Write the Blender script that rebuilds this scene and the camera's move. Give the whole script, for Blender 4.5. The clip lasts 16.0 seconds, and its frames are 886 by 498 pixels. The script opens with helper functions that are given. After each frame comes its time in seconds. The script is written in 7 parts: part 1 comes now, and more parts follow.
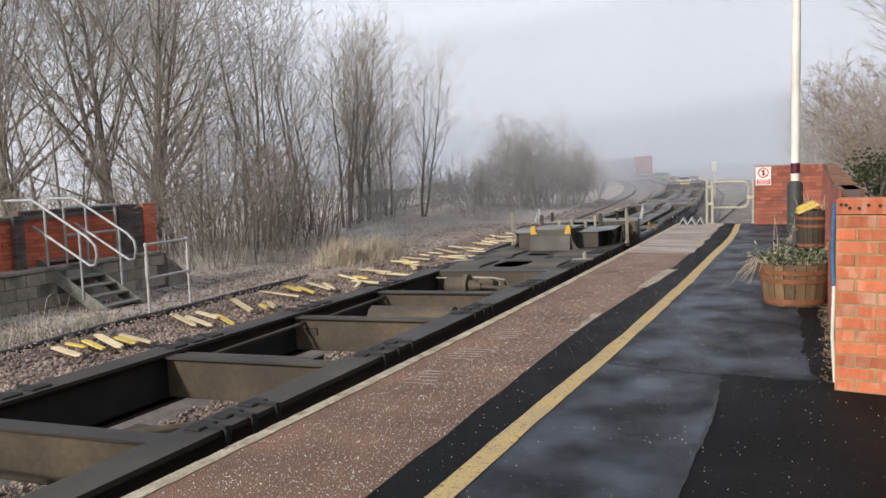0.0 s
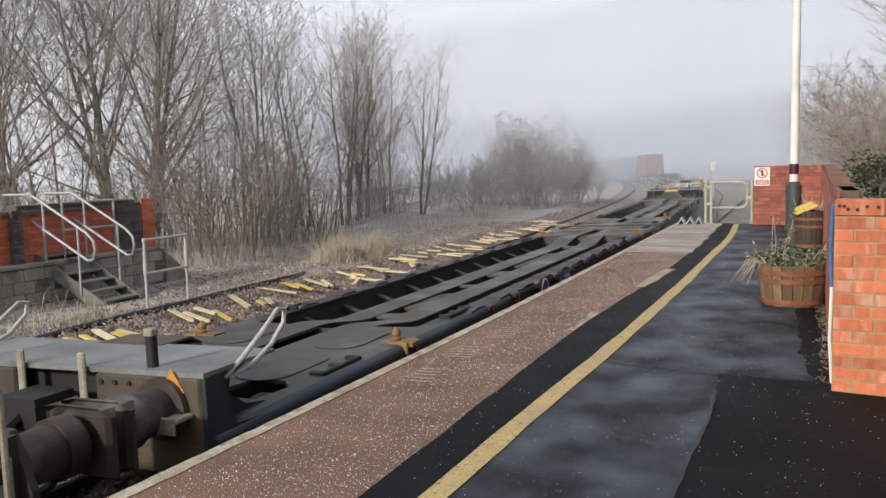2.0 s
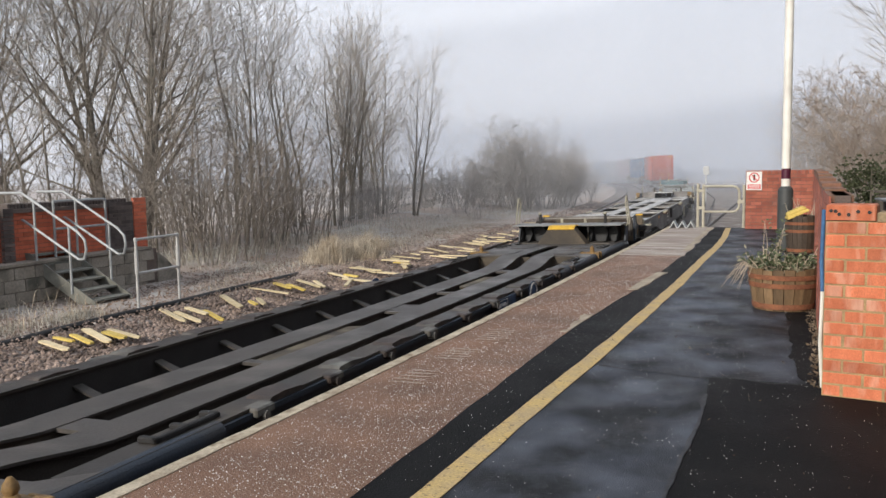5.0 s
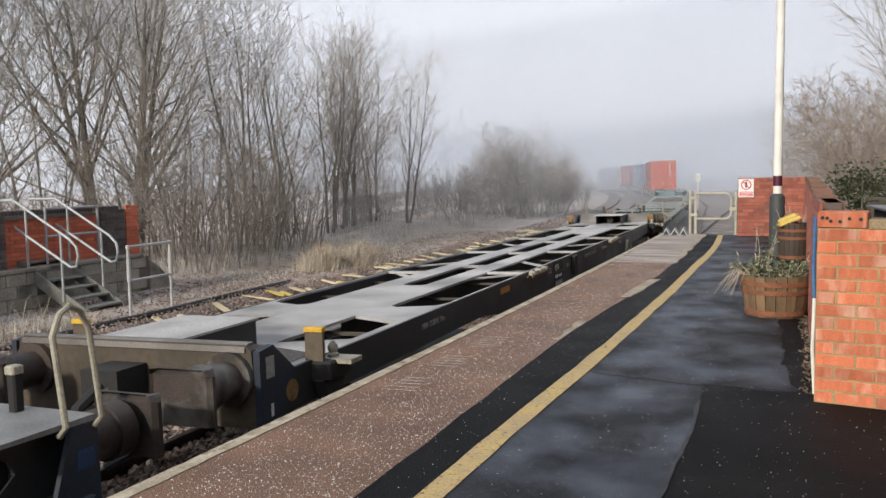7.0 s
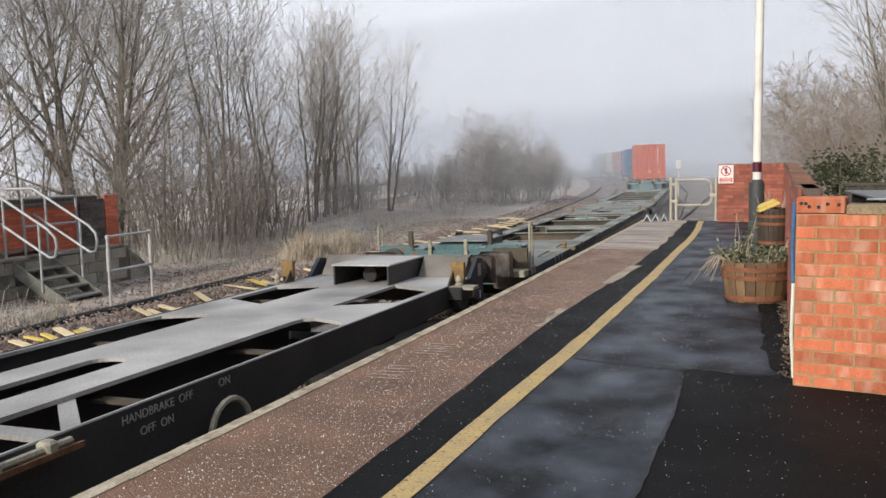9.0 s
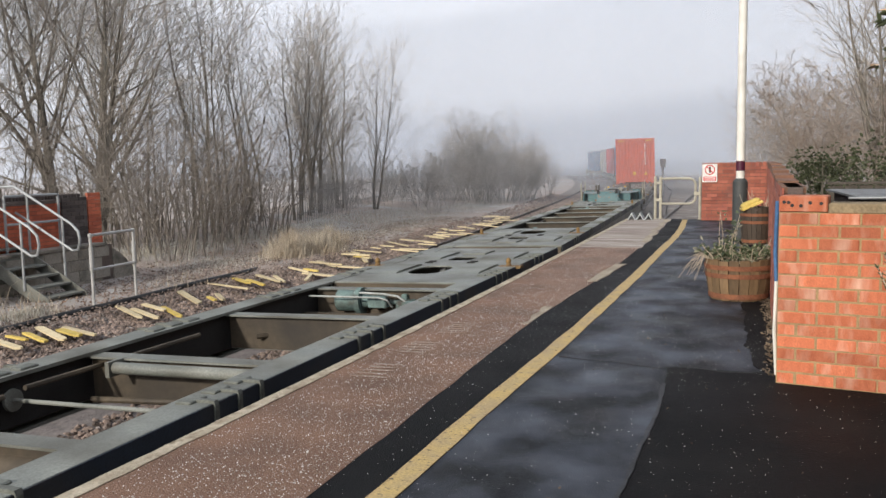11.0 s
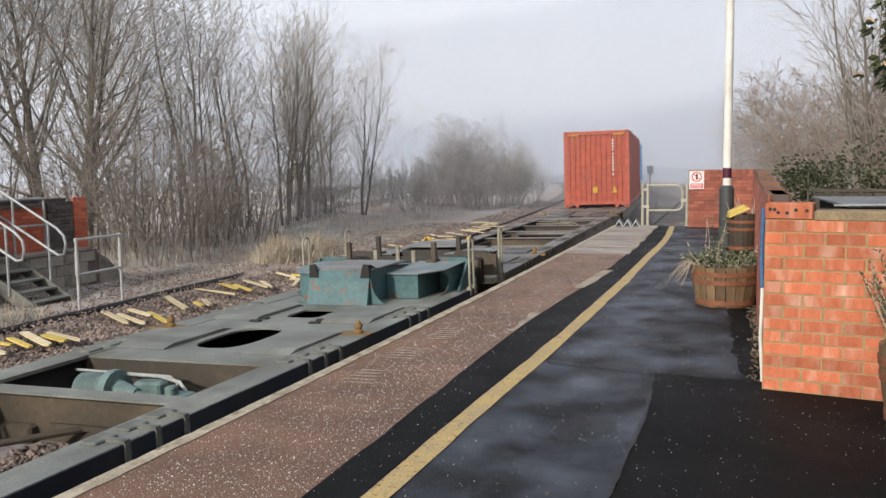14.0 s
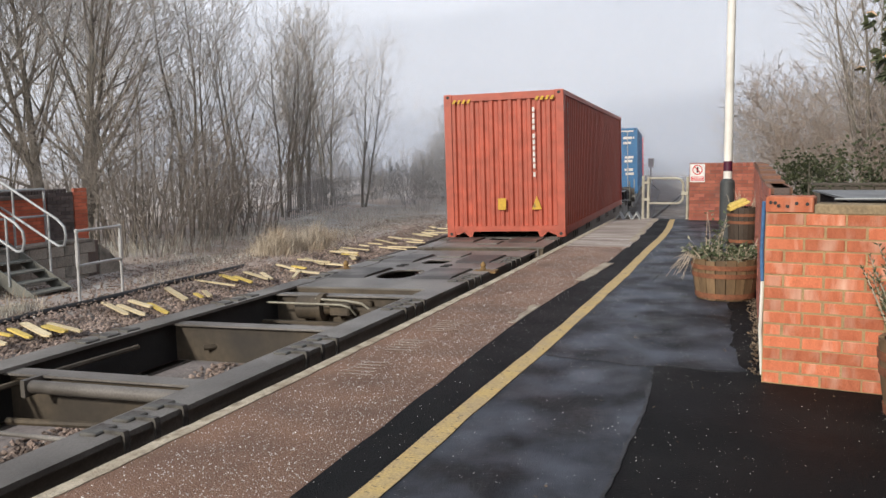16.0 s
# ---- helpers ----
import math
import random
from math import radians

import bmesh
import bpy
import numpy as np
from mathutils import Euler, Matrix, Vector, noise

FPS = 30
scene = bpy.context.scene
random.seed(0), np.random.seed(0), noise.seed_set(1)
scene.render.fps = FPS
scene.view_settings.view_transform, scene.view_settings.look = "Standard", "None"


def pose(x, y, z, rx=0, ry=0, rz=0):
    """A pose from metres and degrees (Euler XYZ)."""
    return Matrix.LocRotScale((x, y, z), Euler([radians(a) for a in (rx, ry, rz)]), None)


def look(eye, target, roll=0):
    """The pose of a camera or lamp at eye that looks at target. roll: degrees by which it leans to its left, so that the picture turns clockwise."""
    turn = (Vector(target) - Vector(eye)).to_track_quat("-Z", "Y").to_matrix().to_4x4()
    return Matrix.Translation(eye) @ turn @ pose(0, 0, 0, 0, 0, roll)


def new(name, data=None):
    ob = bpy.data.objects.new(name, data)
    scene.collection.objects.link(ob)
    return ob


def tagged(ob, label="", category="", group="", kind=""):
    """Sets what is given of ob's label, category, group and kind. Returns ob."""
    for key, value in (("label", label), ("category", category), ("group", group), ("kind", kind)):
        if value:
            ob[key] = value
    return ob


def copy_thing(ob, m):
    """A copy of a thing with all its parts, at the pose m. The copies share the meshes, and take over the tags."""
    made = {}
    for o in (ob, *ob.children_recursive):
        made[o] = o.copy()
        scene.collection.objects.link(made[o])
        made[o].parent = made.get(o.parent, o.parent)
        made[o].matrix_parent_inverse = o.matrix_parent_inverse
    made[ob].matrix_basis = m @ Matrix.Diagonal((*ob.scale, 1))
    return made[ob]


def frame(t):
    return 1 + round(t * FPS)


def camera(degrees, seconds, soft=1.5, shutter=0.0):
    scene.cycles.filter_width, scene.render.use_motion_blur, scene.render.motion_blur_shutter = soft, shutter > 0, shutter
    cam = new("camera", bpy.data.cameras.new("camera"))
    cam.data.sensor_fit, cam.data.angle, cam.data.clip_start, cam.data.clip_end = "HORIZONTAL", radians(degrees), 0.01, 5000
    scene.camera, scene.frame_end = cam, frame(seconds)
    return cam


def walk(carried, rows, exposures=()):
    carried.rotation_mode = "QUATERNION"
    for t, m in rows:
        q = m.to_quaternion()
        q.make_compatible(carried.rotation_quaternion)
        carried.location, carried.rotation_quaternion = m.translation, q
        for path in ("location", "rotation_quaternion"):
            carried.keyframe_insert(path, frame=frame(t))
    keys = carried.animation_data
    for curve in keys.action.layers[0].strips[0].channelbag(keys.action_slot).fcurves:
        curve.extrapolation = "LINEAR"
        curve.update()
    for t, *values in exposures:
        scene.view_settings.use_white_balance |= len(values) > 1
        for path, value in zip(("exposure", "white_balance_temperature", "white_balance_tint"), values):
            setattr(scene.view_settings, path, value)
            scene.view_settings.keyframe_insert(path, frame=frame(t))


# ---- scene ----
cam = camera(55.41, 16.0, 1.5)
walk(cam, [
    (0, pose(0, 0, 1.39, 84.725, 1.792, 21.586)),
    (0.5, pose(0, 0, 1.39, 84.700, 1.604, 21.457)),
    (1, pose(0, 0, 1.39, 84.939, 1.567, 21.486)),
    (1.5, pose(0, 0, 1.39, 84.896, 1.530, 21.544)),
    (2, pose(0, 0, 1.39, 84.576, 1.328, 21.520)),
    (2.5, pose(0, 0, 1.39, 84.395, 1.274, 21.423)),
    (3, pose(0, 0, 1.39, 84.324, 1.136, 21.325)),
    (3.5, pose(0, 0, 1.39, 84.297, 0.887, 21.214)),
    (4, pose(0, 0, 1.39, 84.377, 0.824, 21.156)),
    (6.5, pose(0, 0, 1.39, 85.128, 0.917, 20.803)),
    (7, pose(0, 0, 1.39, 85.169, 0.848, 20.590)),
    (7.5, pose(0, 0, 1.39, 85.159, 0.976, 20.413)),
    (8, pose(0, 0, 1.39, 84.852, 0.986, 20.209)),
    (8.5, pose(0, 0, 1.39, 84.521, 1.039, 19.900)),
    (9, pose(0, 0, 1.39, 84.317, 1.124, 19.347)),
    (11.5, pose(0, 0, 1.39, 84.209, 0.998, 18.201)),
    (12, pose(0, 0, 1.39, 84.282, 0.958, 17.951)),
    (12.5, pose(0, 0, 1.39, 84.308, 0.862, 17.654)),
    (13, pose(0, 0, 1.39, 84.432, 0.703, 17.611)),
    (13.5, pose(0, 0, 1.39, 84.548, 0.698, 17.559)),
    (14, pose(0, 0, 1.39, 84.575, 0.783, 17.559)),
    (14.5, pose(0, 0, 1.39, 84.567, 0.930, 17.568)),
    (15, pose(0, 0, 1.39, 84.463, 1.058, 17.703)),
    (15.5, pose(0, 0, 1.39, 84.231, 0.815, 17.752)),
    (16, pose(0, 0, 1.39, 84.051, 0.597, 17.594)),
])

# ---- light: low hazy sun behind the viewer, freezing fog ----
SUN_EL, SUN_AZ = 24.0, 196.0          # azimuth clockwise from +y
world = bpy.data.worlds.new("world")
scene.world = world
world.use_nodes = True
wn, wl = world.node_tree.nodes, world.node_tree.links
sky = wn.new("ShaderNodeTexSky")
sky.sky_type, sky.sun_disc = "NISHITA", False
sky.sun_elevation, sky.sun_rotation = radians(SUN_EL), radians(SUN_AZ)
sky.air_density, sky.dust_density, sky.ozone_density = 1.0, 6.0, 1.5
haze = wn.new("ShaderNodeMixRGB")
haze.inputs[0].default_value = 0.84
haze.inputs[2].default_value = (5.55, 5.95, 6.75, 1)
wl.new(sky.outputs[0], haze.inputs[1])
bg = wn["Background"]
bg.inputs[1].default_value = 0.136
wl.new(haze.outputs[0], bg.inputs[0])
sun_data = bpy.data.lights.new("sun", "SUN")
sun_data.energy, sun_data.angle, sun_data.color = 3.1, radians(4), (1.0, 0.93, 0.83)
sun = new("sun", sun_data)
_a, _e = radians(SUN_AZ), radians(SUN_EL)
sun.matrix_world = look((math.sin(_a) * math.cos(_e) * 60, math.cos(_a) * math.cos(_e) * 60, math.sin(_e) * 60), (0, 0, 0))
scene.view_settings.exposure = 0.0


# ---- materials ----
def mat(name, c1, c2=None, rough=0.8, metal=0.0, scale=3.0, fine=40.0, bump=0.2, c3=None, amount3=0.0, scale3=1.2,
        rough2=None, stretch=(1, 1, 1), island=0.0, objrand=0.0, bumpdist=0.01, spec=0.5, detail=6.0, sharp3=0.12):
    """Two colours mixed by coarse noise, grain by fine noise, optional patches of a third colour, bump."""
    m = bpy.data.materials.new(name)
    m.use_nodes = True
    n, l = m.node_tree.nodes, m.node_tree.links
    b = n["Principled BSDF"]
    b.inputs["Metallic"].default_value = metal
    b.inputs["Specular IOR Level"].default_value = spec
    c2 = c2 or tuple(v * 0.7 for v in c1)
    co = n.new("ShaderNodeTexCoord")
    mp = n.new("ShaderNodeMapping")
    mp.inputs["Scale"].default_value = stretch
    l.new(co.outputs["Object"], mp.inputs[0])
    if objrand:
        away = n.new("ShaderNodeVectorMath")
        away.operation = "SCALE"
        away.inputs[0].default_value = (37.0, 53.0, 71.0)
        l.new(n.new("ShaderNodeObjectInfo").outputs["Random"], away.inputs["Scale"])
        l.new(away.outputs[0], mp.inputs["Location"])

    def noise_at(s, d=detail):
        t = n.new("ShaderNodeTexNoise")
        t.inputs["Scale"].default_value, t.inputs["Detail"].default_value = s, d
        l.new(mp.outputs[0], t.inputs["Vector"])
        return t.outputs["Fac"]

    def ramp(src, lo, hi):
        r = n.new("ShaderNodeMapRange")
        r.inputs[1].default_value, r.inputs[2].default_value = lo, hi
        l.new(src, r.inputs[0])
        return r.outputs[0]

    def mix(fac, a, bb, kind="MIX"):
        x = n.new("ShaderNodeMixRGB")
        x.blend_type = kind
        if isinstance(fac, float):
            x.inputs[0].default_value = fac
        else:
            l.new(fac, x.inputs[0])
        for k, v in ((1, a), (2, bb)):
            if isinstance(v, tuple):
                x.inputs[k].default_value = (*v, 1)
            else:
                l.new(v, x.inputs[k])
        return x.outputs[0]
    coarse, grain = noise_at(scale), noise_at(fine, 3)
    col = mix(ramp(coarse, 0.35, 0.65), c1, c2)
    col = mix(ramp(grain, 0.3, 0.7), mix(1.0, col, (0.78, 0.78, 0.78), "MULTIPLY"), mix(1.0, col, (1.16, 1.16, 1.16), "MULTIPLY"))
    if c3:
        edge = 0.5 + (0.5 - amount3) * 0.5
        f3 = ramp(noise_at(scale3), edge - sharp3 / 2, edge + sharp3 / 2)
        col = mix(f3, col, c3)
    if island or objrand:
        src = n.new("ShaderNodeNewGeometry").outputs["Random Per Island"] if island else n.new("ShaderNodeObjectInfo").outputs["Random"]
        v = island or objrand
        r = n.new("ShaderNodeMapRange")
        r.inputs[3].default_value, r.inputs[4].default_value = 1 - v, 1 + v
        l.new(src, r.inputs[0])
        x = n.new("ShaderNodeVectorMath")
        x.operation = "SCALE"
        l.new(col, x.inputs[0])
        l.new(r.outputs[0], x.inputs["Scale"])
        col = x.outputs[0]
    l.new(col, b.inputs["Base Color"])
    rr = n.new("ShaderNodeMapRange")
    rr.inputs[1].default_value, rr.inputs[2].default_value = 0.35, 0.65
    rr.inputs[3].default_value, rr.inputs[4].default_value = rough, rough if rough2 is None else rough2
    l.new(coarse, rr.inputs[0])
    l.new(rr.outputs[0], b.inputs["Roughness"])
    if bump:
        bp = n.new("ShaderNodeBump")
        bp.inputs["Strength"].default_value, bp.inputs["Distance"].default_value = bump, bumpdist
        l.new(grain, bp.inputs["Height"])
        l.new(bp.outputs[0], b.inputs["Normal"])
    return m


M = {}
# c3: pale blue sky sheen and frost blotches, painted into the base colour
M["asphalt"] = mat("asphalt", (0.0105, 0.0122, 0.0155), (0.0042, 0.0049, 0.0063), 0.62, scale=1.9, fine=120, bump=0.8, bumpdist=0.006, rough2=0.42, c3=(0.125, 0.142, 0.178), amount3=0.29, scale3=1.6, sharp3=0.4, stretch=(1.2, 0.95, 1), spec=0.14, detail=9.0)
M["tar_joint"] = mat("tar_joint", (0.03, 0.032, 0.036), (0.008, 0.008, 0.009), 0.6, scale=9, fine=90, bump=0.6)
M["asphalt_fresh"] = mat("asphalt_fresh", (0.0088, 0.0091, 0.0099), (0.0055, 0.0056, 0.006), 0.75, scale=1.3, fine=110, bump=0.8, bumpdist=0.008, rough2=0.6, c3=(0.017, 0.0168, 0.0165), amount3=0.2, scale3=1.2, sharp3=0.3, spec=0.1)
M["coping"] = mat("coping", (0.245, 0.136, 0.087), (0.15, 0.085, 0.057), 0.85, scale=1.5, fine=95, bump=1.0, bumpdist=0.014, c3=(0.50, 0.38, 0.30), amount3=0.2, scale3=70, sharp3=0.1)
M["coping_edge"] = mat("coping_edge", (0.56, 0.49, 0.37), (0.34, 0.28, 0.2), 0.95, scale=7, fine=70, bump=0.9, bumpdist=0.012, c3=(0.2, 0.15, 0.1), amount3=0.22, scale3=9, sharp3=0.15)
M["concrete_pale"] = mat("concrete_pale", (0.42, 0.36, 0.27), (0.30, 0.25, 0.19), 0.95, scale=3, fine=60, bump=0.5)
M["concrete_path"] = mat("concrete_path", (0.46, 0.41, 0.36), (0.22, 0.17, 0.145), 0.9, scale=2, fine=60, bump=0.4, stretch=(0.4, 2.5, 1))
M["yellow_line"] = mat("yellow_line", (0.56, 0.40, 0.15), (0.44, 0.33, 0.17), 0.75, scale=6, fine=70, bump=0.4, c3=(0.07, 0.065, 0.055), amount3=0.2, scale3=30)
M["worn_paint"] = mat("worn_paint", (0.34, 0.29, 0.25), (0.2, 0.14, 0.1), 0.85, scale=12, fine=90, bump=0.3)
M["grit"] = mat("grit", (0.75, 0.74, 0.72), (0.55, 0.54, 0.5), 0.6, island=0.2)
M["brick_red"] = mat("brick_red", (0.60, 0.19, 0.095), (0.50, 0.142, 0.068), 0.88, scale=7, fine=120, bump=0.35, objrand=0.24, c3=(0.74, 0.46, 0.34), amount3=0.24, scale3=3, sharp3=0.25, stretch=(3, 3, 0.8))
M["brick_far"] = mat("brick_far", (0.38, 0.13, 0.085), (0.29, 0.095, 0.07), 0.9, scale=5, fine=90, bump=0.35, island=0.25, c3=(0.2, 0.1, 0.08), amount3=0.2)
M["brick_brown"] = mat("brick_brown", (0.27, 0.13, 0.085), (0.17, 0.095, 0.065), 0.92, scale=6, fine=90, bump=0.4, c3=(0.15, 0.115, 0.07), amount3=0.3, scale3=4)
M["brick_left"] = mat("brick_left", (0.62, 0.17, 0.09), (0.52, 0.135, 0.075), 0.9, scale=4, fine=90, bump=0.3, island=0.2)
M["brick_dark"] = mat("brick_dark", (0.135, 0.108, 0.098), (0.085, 0.07, 0.065), 0.9, scale=4, fine=90, bump=0.3, island=0.3)
M["mortar"] = mat("mortar", (0.45, 0.31, 0.155), (0.34, 0.235, 0.125), 0.95, scale=9, fine=120, bump=0.5)
M["mortar_dark"] = mat("mortar_dark", (0.17, 0.13, 0.11), (0.12, 0.095, 0.085), 0.95, scale=6, fine=90, bump=0.4)
M["block"] = mat("block", (0.36, 0.325, 0.275), (0.23, 0.205, 0.17), 0.95, scale=1.3, fine=30, bump=0.5, objrand=0.06, c3=(0.10, 0.098, 0.08), amount3=0.3, scale3=1.5)
M["coping_moss"] = mat("coping_moss", (0.33, 0.25, 0.15), (0.19, 0.145, 0.09), 0.95, scale=6, fine=60, bump=0.6, c3=(0.12, 0.10, 0.06), amount3=0.3, scale3=4)
M["galv"] = mat("galv", (0.42, 0.44, 0.45), (0.33, 0.345, 0.35), 0.55, metal=0.35, scale=8, fine=80, bump=0.1)
M["rail_white"] = mat("rail_white", (0.50, 0.50, 0.49), (0.40, 0.40, 0.39), 0.5, scale=5, fine=60, bump=0.1)
M["gate_paint"] = mat("gate_paint", (0.50, 0.47, 0.38), (0.37, 0.34, 0.27), 0.6, scale=5, fine=60, bump=0.15)
M["step_grey"] = mat("step_grey", (0.20, 0.20, 0.175), (0.145, 0.145, 0.125), 0.8, scale=4, fine=60, bump=0.2)
M["post_white"] = mat("post_white", (0.80, 0.78, 0.72), (0.74, 0.72, 0.66), 0.45, scale=3, fine=2.5, bump=0.0)
M["post_grey"] = mat("post_grey", (0.055, 0.06, 0.06), (0.045, 0.05, 0.05), 0.6, scale=5, fine=60, bump=0.15)
M["maroon"] = mat("maroon", (0.09, 0.012, 0.035), (0.07, 0.01, 0.03), 0.5)
M["wagon_brown"] = mat("wagon_brown", (0.044, 0.038, 0.032), (0.026, 0.022, 0.019), 0.68, scale=1.6, fine=60, bump=0.25, rough2=0.5, c3=(0.085, 0.068, 0.048), amount3=0.2, scale3=1.1, sharp3=0.35)
M["wagon_web"] = mat("wagon_web", (0.115, 0.088, 0.056), (0.07, 0.054, 0.037), 0.7, scale=1.8, fine=18, bump=0.12, c3=(0.03, 0.026, 0.022), amount3=0.34, scale3=1.0, sharp3=0.4)
M["wagon_green"] = mat("wagon_green", (0.275, 0.285, 0.255), (0.17, 0.183, 0.165), 0.68, scale=2.1, fine=60, bump=0.25, rough2=0.45, c3=(0.095, 0.088, 0.068), amount3=0.32, scale3=1.7, sharp3=0.4)
M["wagon_grey"] = mat("wagon_grey", (0.23, 0.213, 0.192), (0.135, 0.122, 0.108), 0.55, scale=1.5, fine=60, bump=0.25, rough2=0.45, c3=(0.05, 0.042, 0.034), amount3=0.26, scale3=1.1, sharp3=0.35)
M["wagon_slate"] = mat("wagon_slate", (0.070, 0.062, 0.055), (0.036, 0.032, 0.029), 0.62, scale=1.6, fine=45, bump=0.3, rough2=0.42, c3=(0.12, 0.105, 0.09), amount3=0.26, scale3=1.6, sharp3=0.3)
M["stop_green"] = mat("stop_green", (0.20, 0.21, 0.185), (0.10, 0.105, 0.09), 0.7, scale=8, fine=60, bump=0.2)
M["wagon_teal"] = mat("wagon_teal", (0.075, 0.165, 0.17), (0.05, 0.115, 0.13), 0.55, scale=2, fine=16, bump=0.08, c3=(0.20, 0.085, 0.035), amount3=0.24, scale3=7, sharp3=0.06)
M["lid_teal"] = mat("lid_teal", (0.21, 0.26, 0.265), (0.12, 0.16, 0.17), 0.6, scale=2.2, fine=60, bump=0.2, c3=(0.30, 0.31, 0.31), amount3=0.3, scale3=1.8, sharp3=0.3)
M["brake_teal"] = mat("brake_teal", (0.16, 0.24, 0.225), (0.085, 0.125, 0.12), 0.6, scale=5, fine=50, bump=0.2, c3=(0.06, 0.055, 0.045), amount3=0.25, scale3=4)
M["pipe_pale"] = mat("pipe_pale", (0.42, 0.44, 0.42), (0.28, 0.3, 0.285), 0.5, scale=6)
M["wagon_navy"] = mat("wagon_navy", (0.022, 0.034, 0.052), (0.015, 0.022, 0.034), 0.55, scale=2, fine=60, bump=0.25, c3=(0.05, 0.045, 0.04), amount3=0.2, scale3=1.5, sharp3=0.3)
M["decal_orange"] = mat("decal_orange", (0.55, 0.24, 0.05), (0.45, 0.2, 0.05), 0.7)
M["wagon_black"] = mat("wagon_black", (0.028, 0.030, 0.033), (0.019, 0.021, 0.023), 0.6, scale=1.6, fine=60, bump=0.25, rough2=0.45, c3=(0.06, 0.058, 0.055), amount3=0.15, scale3=1.2, sharp3=0.4)
M["wagon_deck"] = mat("wagon_deck", (0.52, 0.505, 0.485), (0.36, 0.35, 0.335), 0.6, scale=1.2, fine=60, bump=0.2, rough2=0.45, c3=(0.05, 0.048, 0.045), amount3=0.2, scale3=0.9, sharp3=0.4)
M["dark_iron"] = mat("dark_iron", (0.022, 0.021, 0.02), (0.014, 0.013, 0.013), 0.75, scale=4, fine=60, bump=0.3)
M["buffer_iron"] = mat("buffer_iron", (0.062, 0.043, 0.034), (0.028, 0.022, 0.019), 0.6, scale=5, fine=60, bump=0.3, c3=(0.17, 0.17, 0.15), amount3=0.22, scale3=3.5, sharp3=0.25)
M["frost_top"] = mat("frost_top", (0.25, 0.255, 0.25), (0.13, 0.133, 0.13), 0.6, scale=2.0, fine=60, bump=0.2)
M["rust"] = mat("rust", (0.17, 0.085, 0.04), (0.10, 0.05, 0.028), 0.85, scale=8, fine=60, bump=0.3)
M["pole_cream"] = mat("pole_cream", (0.36, 0.34, 0.26), (0.25, 0.23, 0.18), 0.6, scale=8, fine=60, bump=0.1)
M["yellow"] = mat("yellow", (0.66, 0.40, 0.03), (0.52, 0.31, 0.03), 0.6, scale=8, fine=60, bump=0.1, c3=(0.2, 0.13, 0.05), amount3=0.15, scale3=9)
M["yellow_worn"] = mat("yellow_worn", (0.27, 0.165, 0.055), (0.15, 0.09, 0.04), 0.75, scale=9, fine=60, bump=0.2)
M["wood_new"] = mat("wood_new", (0.70, 0.60, 0.40), (0.58, 0.47, 0.27), 0.8, scale=4, fine=60, bump=0.2, objrand=0.2, stretch=(6, 1, 6))
M["wood_yellow"] = mat("wood_yellow", (0.72, 0.55, 0.16), (0.62, 0.45, 0.10), 0.8, scale=4, fine=60, bump=0.2, objrand=0.15)
M["ballast"] = mat("ballast", (0.30, 0.232, 0.195), (0.16, 0.12, 0.10), 0.9, scale=2, fine=30, bump=0.5, island=0.5, c3=(0.36, 0.34, 0.33), amount3=0.15, scale3=5)
M["bed"] = mat("bed", (0.22, 0.19, 0.175), (0.13, 0.11, 0.10), 0.95, scale=1.5, fine=14, bump=0.8, bumpdist=0.03)
M["yard"] = mat("yard", (0.20, 0.165, 0.14), (0.11, 0.09, 0.078), 0.95, scale=0.7, fine=12, bump=0.9, bumpdist=0.04, c3=(0.30, 0.28, 0.26), amount3=0.25, scale3=1.5, sharp3=0.3)
M["ground"] = mat("ground", (0.42, 0.345, 0.295), (0.26, 0.205, 0.17), 0.95, scale=0.6, fine=9, bump=0.8, bumpdist=0.05, c3=(0.46, 0.445, 0.42), amount3=0.34, scale3=0.6, sharp3=0.3)
M["rail_steel"] = mat("rail_steel", (0.10, 0.08, 0.07), (0.06, 0.048, 0.042), 0.55, metal=0.4, scale=3, fine=40, bump=0.2)
M["sleeper"] = mat("sleeper", (0.22, 0.205, 0.19), (0.15, 0.14, 0.13), 0.9, scale=3, fine=30, bump=0.4)
M["cable_black"] = mat("cable_black", (0.02, 0.02, 0.02), (0.013, 0.013, 0.013), 0.6)
M["container_red"] = mat("container_red", (0.43, 0.082, 0.043), (0.37, 0.07, 0.038), 0.5, scale=0.8, fine=5, bump=0.0, c3=(0.40, 0.10, 0.06), amount3=0.2, scale3=0.8, sharp3=0.4)
M["container_red_b"] = mat("container_red_b", (0.42, 0.045, 0.04), (0.36, 0.04, 0.035), 0.55, scale=0.8, fine=30, bump=0.06)
M["container_blue"] = mat("container_blue", (0.025, 0.15, 0.33), (0.02, 0.12, 0.27), 0.5, scale=0.8, fine=30, bump=0.06)
M["container_cream"] = mat("container_cream", (0.60, 0.55, 0.44), (0.5, 0.46, 0.37), 0.55, scale=0.8, fine=30, bump=0.06)
M["letter_white"] = mat("letter_white", (0.72, 0.70, 0.66), (0.6, 0.58, 0.55), 0.7)
M["letter_dim"] = mat("letter_dim", (0.36, 0.36, 0.34), (0.26, 0.26, 0.25), 0.7)
M["black_paint"] = mat("black_paint", (0.012, 0.012, 0.012), (0.01, 0.01, 0.01), 0.6)
M["sign_white"] = mat("sign_white", (0.80, 0.80, 0.78), (0.74, 0.74, 0.72), 0.45)
M["sign_red"] = mat("sign_red", (0.62, 0.03, 0.03), (0.55, 0.03, 0.03), 0.45)
